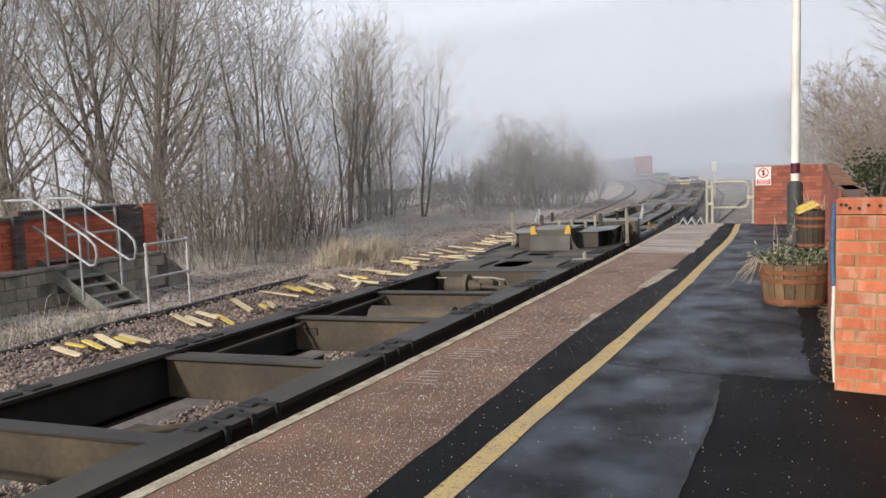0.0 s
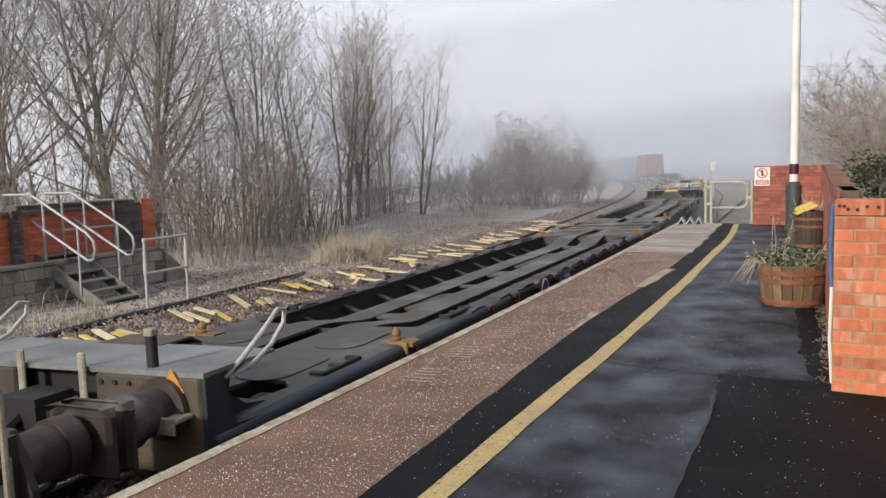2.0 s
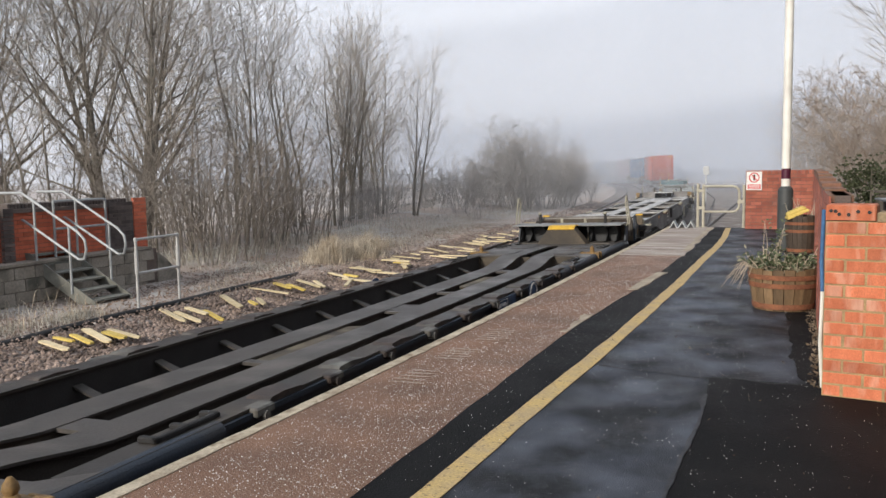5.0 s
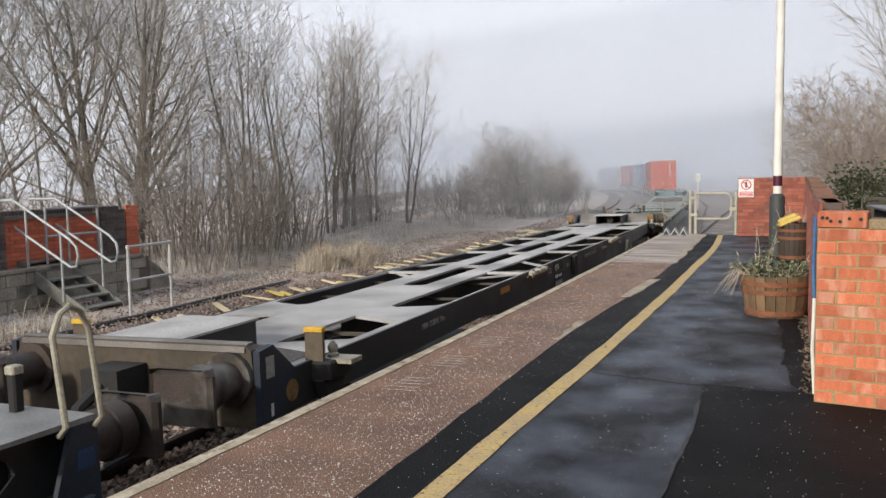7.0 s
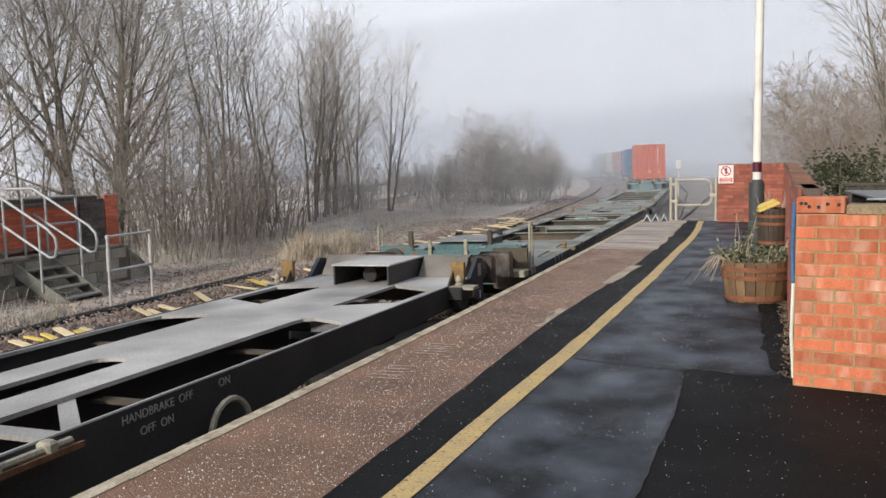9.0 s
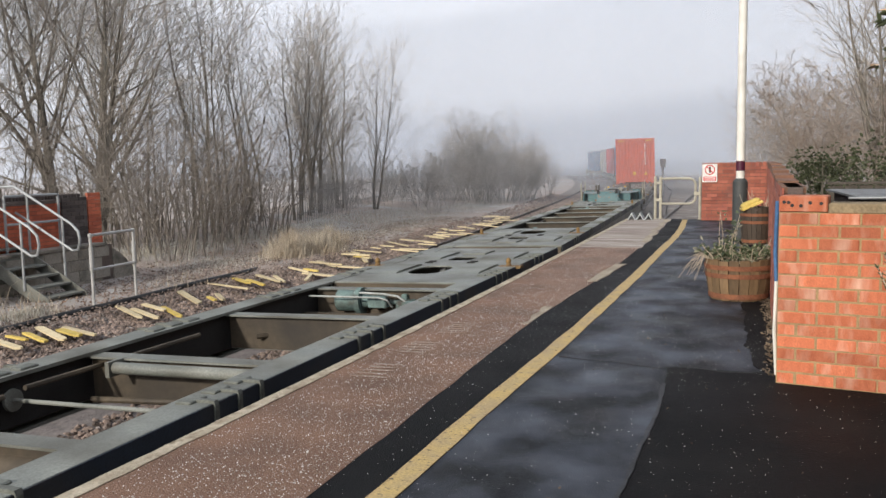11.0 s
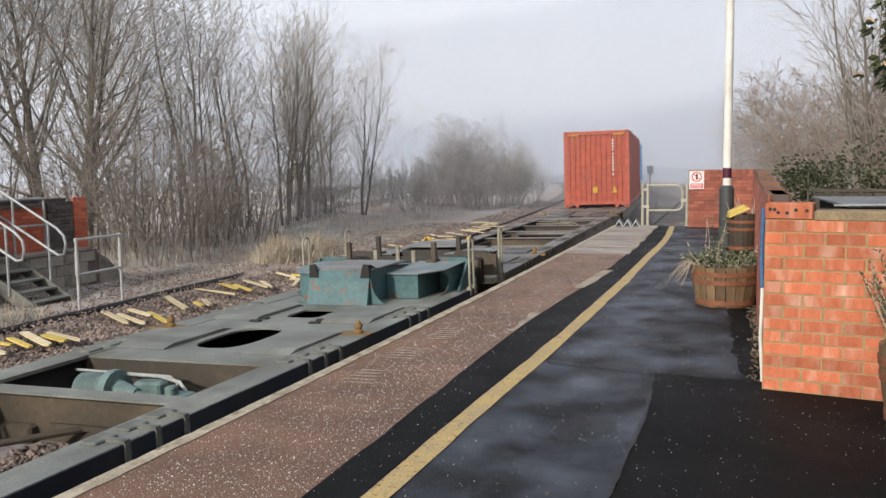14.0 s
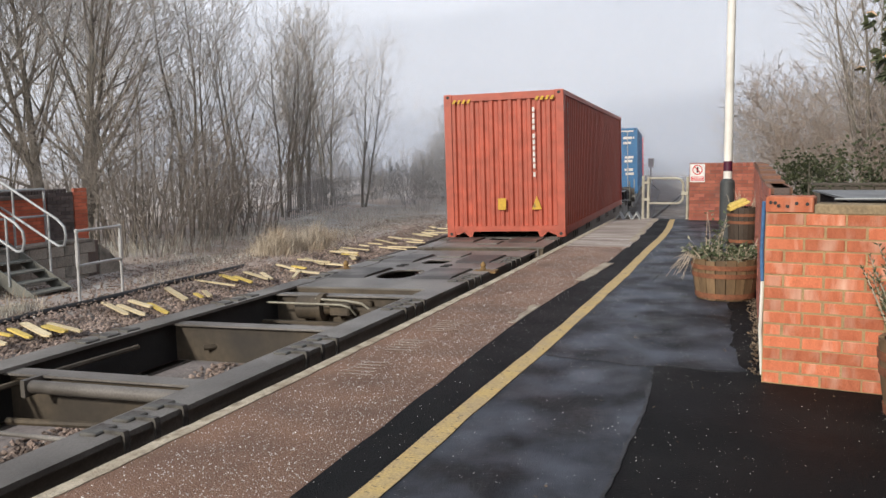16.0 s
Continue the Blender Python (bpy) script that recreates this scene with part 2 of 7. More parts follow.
# darker copy of the twigs: the thicket's inner shade is in its colour
M["twig_shaded"] = mat("twig_shaded", (0.17, 0.145, 0.12), (0.28, 0.25, 0.22), 0.95, scale=1.5, fine=20, bump=0)
M["bark"] = mat("bark", (0.21, 0.19, 0.158), (0.14, 0.124, 0.102), 0.95, scale=3, fine=25, bump=0.5, stretch=(1, 1, 0.3), c3=(0.21, 0.20, 0.175), amount3=0.25, scale3=2)
M["twig"] = mat("twig", (0.24, 0.205, 0.17), (0.37, 0.335, 0.29), 0.95, scale=1.5, fine=20, bump=0)
M["twig_frost"] = mat("twig_frost", (0.38, 0.355, 0.335), (0.26, 0.24, 0.225), 0.95, scale=1.0, fine=20, bump=0)
M["twig_warm"] = mat("twig_warm", (0.25, 0.19, 0.145), (0.34, 0.30, 0.27), 0.95, scale=1.0, fine=20, bump=0)
M["leaf_scrap"] = mat("leaf_scrap", (0.10, 0.068, 0.043), (0.19, 0.145, 0.10), 0.9, scale=2, fine=10, bump=0, island=0.5)
M["straw"] = mat("straw", (0.42, 0.335, 0.235), (0.56, 0.50, 0.41), 0.95, scale=1, fine=10, bump=0, island=0.25)
M["frost_grass"] = mat("frost_grass", (0.40, 0.37, 0.30), (0.56, 0.55, 0.51), 0.95, scale=1, fine=10, bump=0, island=0.25)
M["leaf_green"] = mat("leaf_green", (0.060, 0.085, 0.035), (0.10, 0.12, 0.06), 0.6, scale=2, fine=10, bump=0, island=0.4)
M["leaf_dark"] = mat("leaf_dark", (0.055, 0.070, 0.032), (0.085, 0.095, 0.048), 0.55, scale=2, fine=10, bump=0, island=0.4)
M["leaf_pale"] = mat("leaf_pale", (0.30, 0.29, 0.20), (0.20, 0.2, 0.12), 0.7, scale=2, fine=10, bump=0, island=0.3)
M["leaf_brown"] = mat("leaf_brown", (0.46, 0.24, 0.12), (0.6, 0.42, 0.27), 0.8, scale=2, fine=10, bump=0, island=0.3)
M["barrel_wood"] = mat("barrel_wood", (0.215, 0.135, 0.068), (0.125, 0.085, 0.048), 0.75, scale=4, fine=40, bump=0.3, stretch=(1, 1, 0.2), objrand=0.3)
M["barrel_hoop"] = mat("barrel_hoop", (0.27, 0.105, 0.05), (0.19, 0.075, 0.04), 0.8, scale=8, fine=50, bump=0.3)
M["soil"] = mat("soil", (0.03, 0.022, 0.016), (0.02, 0.015, 0.012), 0.95, fine=30, bump=0.8)
M["drum"] = mat("drum", (0.07, 0.05, 0.035), (0.05, 0.036, 0.026), 0.7, scale=4, fine=40, bump=0.3)
M["panel_blue"] = mat("panel_blue", (0.028, 0.075, 0.17), (0.02, 0.05, 0.11), 0.6, scale=6, fine=50, bump=0.1, c3=(0.03, 0.03, 0.03), amount3=0.3, scale3=5, sharp3=0.3)
M["dust_cover"] = mat("dust_cover", (0.125, 0.104, 0.074), (0.066, 0.055, 0.042), 0.7, scale=2.2, fine=50, bump=0.2, c3=(0.04, 0.034, 0.028), amount3=0.3, scale3=1.6, sharp3=0.35)
M["dust_plate"] = mat("dust_plate", (0.19, 0.165, 0.11), (0.09, 0.072, 0.05), 0.9, scale=4, fine=60, bump=0.3, c3=(0.04, 0.033, 0.026), amount3=0.35, scale3=3, sharp3=0.2)
M["rust_plate"] = mat("rust_plate", (0.11, 0.10, 0.09), (0.07, 0.062, 0.055), 0.65, scale=3, fine=60, bump=0.2, c3=(0.22, 0.10, 0.04), amount3=0.4, scale3=2.2, sharp3=0.35)
M["blue_pipe"] = mat("blue_pipe", (0.06, 0.16, 0.34), (0.05, 0.13, 0.27), 0.5)
M["fence_wood"] = mat("fence_wood", (0.10, 0.085, 0.07), (0.07, 0.06, 0.05), 0.9, scale=3, fine=30, bump=0.3)
M["roof_grey"] = mat("roof_grey", (0.24, 0.25, 0.26), (0.18, 0.185, 0.19), 0.6, scale=2, fine=30, bump=0.1)


# ---- mesh helpers ----
class Geo:
    """Collects quads and triangles for one mesh."""
    def __init__(self):
        self.v, self.f = [], []

    def box(self, x0, x1, y0, y1, z0, z1, m=None):
        k = len(self.v)
        p = [(x, y, z) for z in (z0, z1) for y in (y0, y1) for x in (x0, x1)]
        self.v += [tuple(m @ Vector(q)) for q in p] if m else p
        self.f += [tuple(k + i for i in q) for q in ((0, 2, 3, 1), (4, 5, 7, 6), (0, 1, 5, 4), (1, 3, 7, 5), (3, 2, 6, 7), (2, 0, 4, 6))]
        return self

    def cbox(self, x0, x1, y0, y1, z0, z1, c=0.01, m=None):
        """A box with chamfered upright edges and a chamfered top."""
        k = len(self.v)
        def ring(ins, z):
            a, b, d, e, q = x0 + ins, x1 - ins, y0 + ins, y1 - ins, c
            return [(a + q, d, z), (b - q, d, z), (b, d + q, z), (b, e - q, z), (b - q, e, z), (a + q, e, z), (a, e - q, z), (a, d + q, z)]
        p = ring(0, z0) + ring(0, z1 - c) + ring(c, z1)
        self.v += [tuple(m @ Vector(q)) for q in p] if m else p
        for r in (0, 8):
            self.f += [(k + r + i, k + r + (i + 1) % 8, k + r + 8 + (i + 1) % 8, k + r + 8 + i) for i in range(8)]
        self.f += [tuple(k + 16 + i for i in range(8)), tuple(k + 7 - i for i in range(8))]
        return self

    def prism(self, outline, a, b, axis="x"):
        """An outline (two coordinates a point) drawn out from a to b along an axis."""
        k, n = len(self.v), len(outline)
        for w in (a, b):
            for p, q in outline:
                self.v.append({"x": (w, p, q), "y": (p, w, q), "z": (p, q, w)}[axis])
        self.f += [(k + i, k + (i + 1) % n, k + n + (i + 1) % n, k + n + i) for i in range(n)]
        self.f += [tuple(k + n - 1 - i for i in range(n)), tuple(k + n + i for i in range(n))]
        return self

    def tube(self, pts, r, n=8, caps=True):
        """A round bar along points; r is one radius or one a point."""
        pts = [Vector(p) for p in pts]
        rs = r if isinstance(r, (list, tuple)) else [r] * len(pts)
        k = len(self.v)
        side = None
        for i, p in enumerate(pts):
            d = (pts[min(i + 1, len(pts) - 1)] - pts[max(i - 1, 0)]).normalized()
            if side is None:
                side = d.orthogonal().normalized()
            side = (side - d * side.dot(d)).normalized()
            up = d.cross(side)
            for j in range(n):
                a = 2 * math.pi * j / n
                self.v.append(tuple(p + (side * math.cos(a) + up * math.sin(a)) * rs[i]))
        for i in range(len(pts) - 1):
            self.f += [(k + i * n + j, k + i * n + (j + 1) % n, k + (i + 1) * n + (j + 1) % n, k + (i + 1) * n + j) for j in range(n)]
        if caps:
            self.f += [tuple(k + n - 1 - j for j in range(n)), tuple(k + (len(pts) - 1) * n + j for j in range(n))]
        return self

    def lathe(self, profile, n=24, x=0, y=0):
        """A turned body: profile of (radius, z) from bottom to top."""
        k = len(self.v)
        for r, z in profile:
            self.v += [(x + r * math.cos(2 * math.pi * j / n), y + r * math.sin(2 * math.pi * j / n), z) for j in range(n)]
        for i in range(len(profile) - 1):
            self.f += [(k + i * n + j, k + i * n + (j + 1) % n, k + (i + 1) * n + (j + 1) % n, k + (i + 1) * n + j) for j in range(n)]
        self.f += [tuple(k + n - 1 - j for j in range(n)), tuple(k + (len(profile) - 1) * n + j for j in range(n))]
        return self

    def mesh(self, name, material, smooth=False):
        me = bpy.data.meshes.new(name)
        me.from_pydata(self.v, [], self.f)
        if smooth:
            me.shade_smooth()
            me.set_sharp_from_angle(angle=radians(40))
        me.materials.append(M[material])
        return me


def part(name, geo, material, parent=None, label="", smooth=False):
    ob = new(name, geo.mesh(name, material, smooth) if isinstance(geo, Geo) else geo)
    if parent:
        ob.parent = parent
    return tagged(ob, label)


def thing(name, label, category, m=None, group="", kind=""):
    ob = new(name)
    if m:
        ob.matrix_basis = m
    return tagged(ob, label, category, group, kind)


def solid(name, geo, material, label, category, kind="", group="", smooth=False):
    return tagged(new(name, geo.mesh(name, material, smooth)), label, category, group, kind)


def plate(outline, holes, z0, z1):
    """A flat plate with openings that go through it."""
    bm = bmesh.new()
    edges = []
    for loop in [outline] + holes:
        vs = [bm.verts.new((p[0], p[1], z0)) for p in loop]
        edges += [bm.edges.new((vs[i], vs[(i + 1) % len(vs)])) for i in range(len(vs))]
    bmesh.ops.triangle_fill(bm, use_beauty=True, use_dissolve=False, edges=edges, normal=(0, 0, 1))
    low = list(bm.faces)
    up = bmesh.ops.extrude_face_region(bm, geom=low)["geom"]
    bmesh.ops.translate(bm, vec=(0, 0, z1 - z0), verts=[q for q in up if isinstance(q, bmesh.types.BMVert)])
    bmesh.ops.recalc_face_normals(bm, faces=bm.faces)
    g = Geo()
    bm.verts.index_update()
    g.v = [tuple(v.co) for v in bm.verts]
    g.f = [tuple(v.index for v in f.verts) for f in bm.faces]
    bm.free()
    return g


def leaf(g, rnd, p, d, n, w):
    """A folded four-point leaf from p along d."""
    d = Vector(d).normalized()
    s = d.cross(Vector((rnd.uniform(-1, 1), rnd.uniform(-1, 1), rnd.uniform(0.2, 1)))).normalized() * w
    up = d.cross(s).normalized() * w * 0.4
    k = len(g.v)
    p = Vector(p)
    g.v += [tuple(p), tuple(p + d * n * 0.5 + s - up), tuple(p + d * n), tuple(p + d * n * 0.5 - s - up)]
    g.f += [(k, k + 1, k + 2), (k, k + 2, k + 3)]


def rect(x0, x1, y0, y1):
    return [(x0, y0), (x1, y0), (x1, y1), (x0, y1)]


def oval(cx, cy, a, b, n=20):
    """A rounded slot, a along x and b along y."""
    return [(cx + a * math.copysign(abs(math.cos(q)) ** 0.7, math.cos(q)), cy + b * math.copysign(abs(math.sin(q)) ** 0.7, math.sin(q)))
            for q in (2 * math.pi * i / n for i in range(n))]


def lerp_at(table, y):
    if y <= table[0][0]:
        (a, b), (c, d) = table[0], table[1]
    elif y >= table[-1][0]:
        (a, b), (c, d) = table[-2], table[-1]
    else:
        i = next(i for i in range(len(table) - 1) if table[i][0] <= y <= table[i + 1][0])
        (a, b), (c, d) = table[i], table[i + 1]
    return b + (d - b) * (y - a) / (c - a)


# ---- the lie of the line ----
RAIL = -0.915                     # rail head below the platform
SECOND = -3.55                    # the far track, from the near one


def line_x(y):
    return -3.95 - (y - 20) ** 2 / 860


def line_slope(y):
    return -(y - 20) / 430


def run(t):
    """How far the train has gone since the start."""
    return 7.15 * t + 0.025 * t * t


def y_of(s):
    """Arc length s from y = 0 to y on the curve."""
    y = s
    for _ in range(4):
        y -= (y + (((y - 20) / 430) ** 3 * 430 + (20 / 430) ** 3 * 430) / 6 - s) / (1 + ((y - 20) / 430) ** 2 / 2)
    return y


def train_pose(s, low, high):
    """The place of what stands at s on a wagon that reaches from low to high, which rides on two bogies."""
    ya, yb = y_of(low + 2), y_of(high - 2)
    pa, pb = Vector((line_x(ya), ya, RAIL)), Vector((line_x(yb), yb, RAIL))
    d = (pb - pa).normalized()
    return Matrix.Translation(pa + d * (s - low - 2) + Vector((-0.045, 0, 0))) @ Matrix.Rotation(math.atan2(-d.x, d.y), 4, "Z") @ Matrix.Rotation(radians(-1.2), 4, "Y")


# ---- ground, platform, tracks ----
EDGE = [(-14, -3.55), (0, -2.83), (2.83, -2.68), (3.4, -2.65), (4.6, -2.59), (6.8, -2.5), (9.6, -2.41), (13.5, -2.32), (16.3, -2.26), (20.35, -2.18)]
INNER = [(-14, -2.2), (2, -1.68), (4.07, -1.63), (5.1, -1.62), (6.8, -1.59), (8.1, -1.52), (9.6, -1.42), (11.6, -1.32), (13.7, -1.26), (20.35, -1.2)]
YELLOW = [(-14, -2.2), (3.3, -1.34), (4.8, -1.265), (5.95, -1.19), (7.5, -1.11), (10.3, -0.99), (13.7, -0.89), (15.5, -0.82), (17.5, -0.80), (20.2, -0.84)]
END = 20.35


def ground_z(x, y):
    d = x - line_x(y)
    z = -1.09
    if d < -5.3:
        z += 0.2 * min(1, (-5.3 - d) / 0.9)
    if d < -7.5:
        z += 0.35 * min(1, (-7.5 - d) / 5)
    if d < -16:
        z -= min(6, (-16 - d) * 0.12)
    if x > 1.2:
        z += 0.9 * min(1, (x - 1.2) / 1.5)
    return z + 0.05 * noise.noise(Vector((x * 0.4, y * 0.4, 0))) * (1 if abs(d + 1.8) > 4.6 else 0.2)


def ground():
    xs = [-600, -300, -160, -90, -60, -45] + [-36 + 1.0 * i for i in range(22)] + [-14 + 0.35 * i for i in range(40)] + [0, 1, 2, 3.5, 6, 10, 18, 30, 60, 150, 600]
    ys = [-300, -100, -40, -20] + [-12 + 0.8 * i for i in range(70)] + [45 + 3 * i for i in range(30)] + [140, 160, 190, 240, 400, 900]
    g = Geo()
    for y in ys:
        shift = line_x(y) + 3.95 if -20 < y < 150 else line_x(150 if y > 0 else -20) + 3.95
        g.v += [(x + shift, y, ground_z(x + shift, max(-20, min(150, y)))) for x in xs]
    n = len(xs)
    g.f = [(j * n + i, j * n + i + 1, (j + 1) * n + i + 1, (j + 1) * n + i) for j in range(len(ys) - 1) for i in range(n - 1)]
    solid("ground", g, "ground", "frosted rough grass and trodden earth beside the line", "ground", "structure", smooth=True)


def strip(left, right, y0, y1, z, step=0.5, thick=0.0, wob=0.0):
    """A flat strip between two curves, with thickness below."""
    g, n = Geo(), max(2, int((y1 - y0) / step))
    for i in range(n + 1):
        y = y0 + (y1 - y0) * i / n
        a, b = left(y), right(y)
        w = wob * noise.noise(Vector((a * 3, y * 2.1, 5)))
        w2 = wob * noise.noise(Vector((b * 3, y * 2.1, 9)))
        g.v += [(a + w, y, z), (b + w2, y, z), (a + w, y, z - thick), (b + w2, y, z - thick)]
    for i in range(n):
        k = i * 4
        g.f += [(k, k + 1, k + 5, k + 4)]
        if thick:
            g.f += [(k + 2, k, k + 4, k + 6), (k + 1, k + 3, k + 7, k + 5)]
    if thick:
        k = n * 4
        g.f += [(0, 2, 3, 1), (k, k + 1, k + 3, k + 2)]
    return g


def tab(table, off=0.0):
    return lambda y: lerp_at(table, y) + off


def platform():
    p = thing("platform", "station platform of worn asphalt with a gritted brown coping", "platform", kind="structure")
    joint = [(-14, -0.6), (3.47, -0.39), (4.03, -0.365), (4.7, -0.325), (5.72, -0.34)]
    part("asphalt_strip", strip(tab(INNER, -0.05), tab(YELLOW, 0.03), -14, END, -0.002, 0.3, 1.1, 0.0), "asphalt_fresh", p, "newer black asphalt strip")
    part("asphalt_lane", strip(tab(YELLOW, 0.03), lambda y: -0.1 if y < 5.7 else 0.62, -14, END, -0.005, 0.1, 1.1, 0.0), "asphalt", p, "worn wet grey asphalt with painted sheen and frost patches")
    part("asphalt_apron", strip(tab(joint), lambda y: 6.0, -14, 5.74, -0.001, 0.08, 1.1, 0.0), "asphalt_fresh", p, "dark damp asphalt apron")
    # darker strip along the wall foot with an irregular left edge
    uneven = lambda y: 0.09 * max(0.0, 1 - ((y - 7.5) / 1.9) ** 2) ** 0.5 + 0.06 * noise.noise(Vector((y * 2.2, 3, 1))) + 0.03 * noise.noise(Vector((y * 8, 1, 7)))
    part("wall_foot", strip(lambda y: min(0.5, 0.27 - uneven(y)), lambda y: 0.6, 5.78, 15, -0.001, 0.06, 0.02, 0.0), "asphalt_fresh", p, "dark asphalt strip at the wall foot")
    part("joint_ridge", strip(lambda y: lerp_at(joint, y) - 0.014 + 0.016 * noise.noise(Vector((y * 4, 8, 0))), lambda y: lerp_at(joint, y) + 0.006 + 0.014 * noise.noise(Vector((y * 6, 2, 0))), 2.5, 5.3, 0.005, 0.05, 0.007, 0.0), "tar_joint", p, "ragged tarred joint")
    crack = [(-1.12, 5.9), (-0.95, 5.84), (-0.73, 5.82), (-0.52, 5.74), (-0.37, 5.73), (-0.2, 5.79), (0.0, 5.70), (0.2, 5.72)]
    k = Geo()
    for (xa, ya), (xb, yb) in zip(crack, crack[1:]):
        k.prism([(xa, ya - 0.007), (xb, yb - 0.007), (xb, yb + 0.007), (xa, ya + 0.007)], -0.002, 0.0005, "z")
    part("crack", k, "black_paint", p, "dark crack across the asphalt")
    for x, y in ((-1.15, 8.9), (-0.62, 10.4)):
        part("crack", Geo().prism([(x, y - 0.5), (x + 0.02, y), (x + 0.06, y + 0.5), (x + 0.045, y + 0.1)], -0.002, 0.002, "z"), "black_paint", p)
    part("coping_surface", strip(tab(EDGE, 0.07), tab(INNER, 0.0), -14, 13.6, 0.0, 0.12, 0.12, 0.016), "coping", p, "brown gritty coping sprinkled with salt")
    part("concrete_surface", strip(tab(EDGE, 0.07), tab(INNER, 0.05), 13.6, END, 0.002, 0.3, 0.12, 0.06), "concrete_path", p, "worn pale concrete coping")
    g = strip(lambda y: lerp_at(EDGE, y) + 0.016 * max(0, noise.noise(Vector((y * 7, 0, 2)))), lambda y: lerp_at(EDGE, y) + 0.085 + 0.014 * noise.noise(Vector((y * 5, 4, 2))), -14, END, 0.006, 0.06, 0.09, 0.0)
    part("edge_lip", g, "coping_edge", p, "pale chipped nosing of the platform edge")
    part("front_wall", strip(tab(EDGE, 0.10), tab(EDGE, 0.35), -14, END, -0.085, 0.6, 1.1), "brick_dark", p, "sooty brick platform front")
    part("end_wall", Geo().box(-2.1, 0.85, END + 0.002, END + 0.1, -1.2, -0.01), "concrete_pale", p)
    part("yellow_line", strip(tab(YELLOW, -0.06), tab(YELLOW, 0.06), -8, 20.1, 0.002, 0.1, 0.004, 0.012), "yellow_line", p, "worn yellow safety line")
    patch = [(9.75, -1.47), (11.35, -1.33)]
    rnd = random.Random(8)
    for y, x, n in ((5.0, -2.32, 5), (5.75, -2.28, 5), (6.5, -2.22, 6)):
        for i in range(n):
            yy = y + 0.085 * i
            part("worn_marking", Geo().prism([(x + rnd.uniform(-0.03, 0.03), yy), (x + rnd.uniform(0.14, 0.24), yy + 0.01), (x + 0.2, yy + 0.028), (x, yy + 0.022)], 0.001, 0.0035, "z"), "worn_paint", p, "worn illegible white stencil")
    part("repair_patch", strip(lambda y: lerp_at(patch, y) - 0.03, lambda y: lerp_at(patch, y) + 0.1, 9.7, 11.4, 0.007, 0.06, 0.02, 0.03), "concrete_pale", p, "pale mortar repair")
    part("repair_patch", strip(lambda y: lerp_at(INNER, y) - 0.07 + 0.06 * noise.noise(Vector((y * 3, 0, 0))), lambda y: lerp_at(INNER, y) - 0.005, 7.0, 7.9, 0.005, 0.05, 0.02, 0.0), "concrete_pale", p, "pale mortar repair")
    patch3 = [(16, -1.28), (19.5, -1.25)]
    part("repair_patch", strip(lambda y: lerp_at(patch3, y) - 0.03, lambda y: lerp_at(patch3, y) + 0.07, 14.5, 20, 0.006, 0.12, 0.02, 0.09), "concrete_pale", p, "pale mortar repair")


def grit():
    """Rock salt strewn on the platform."""
    rnd, g = random.Random(4), Geo()
    for _ in range(30000):
        y = 2.2 + 13 * rnd.random() ** 1.45
        a, b = lerp_at(EDGE, y), lerp_at(INNER, y)
        if rnd.random() < 0.78:
            x = a + 0.1 + (b - a - 0.1) * rnd.random() ** 0.8
        else:
            x = b + rnd.random() * ((1.6 if y < 5.3 else 0.3) - b)
        r = (0.0012 + 0.004 * rnd.random() ** 4) * (0.75 if x > b else 0.95)
        k = len(g.v)
        q = rnd.random() * 6.28
        g.v += [(x + r * math.cos(q + o), y + r * math.sin(q + o), 0.001) for o in (0, 2.1, 4.2)] + [(x, y, r * 1.3 + 0.001)]
        g.f += [(k, k + 1, k + 3), (k + 1, k + 2, k + 3), (k + 2, k, k + 3)]
    h = Geo()
    for _ in range(90):
        y = rnd.uniform(3.0, 9.0)
        x = rnd.uniform(-1.0, 1.5) if y < 5.3 else rnd.uniform(-1.2, 0.3)
        leaf(h, rnd, (x, y, 0.006), (rnd.uniform(-1, 1), rnd.uniform(-1, 1), 0.05), rnd.uniform(0.01, 0.03), rnd.uniform(0.003, 0.007))
    for i in range(420):
        y = rnd.uniform(5.62, 8.7)
        x = lerp_at([(5.72, 0.36), (8.4, 0.44), (12, 0.60)], y) - 0.015 - 0.07 * rnd.random() ** 2
        leaf(h, rnd, (x, y, 0.008), (rnd.uniform(-1, 1), rnd.uniform(-1, 1), rnd.uniform(0, 0.5)), rnd.uniform(0.012, 0.04), rnd.uniform(0.005, 0.012))
    solid("leaf_scraps", h, "leaf_scrap", "withered leaf scraps on the asphalt and along the wall foot", "leaf litter", "stuff")
    solid("salt_grit", g, "grit", "white rock salt scattered over the platform", "grit", "stuff")


def second(y):
    q = max(0.0, min(1.0, (y - 10) / 34))
    return -2.85 - 0.68 * q * q * (3 - 2 * q)


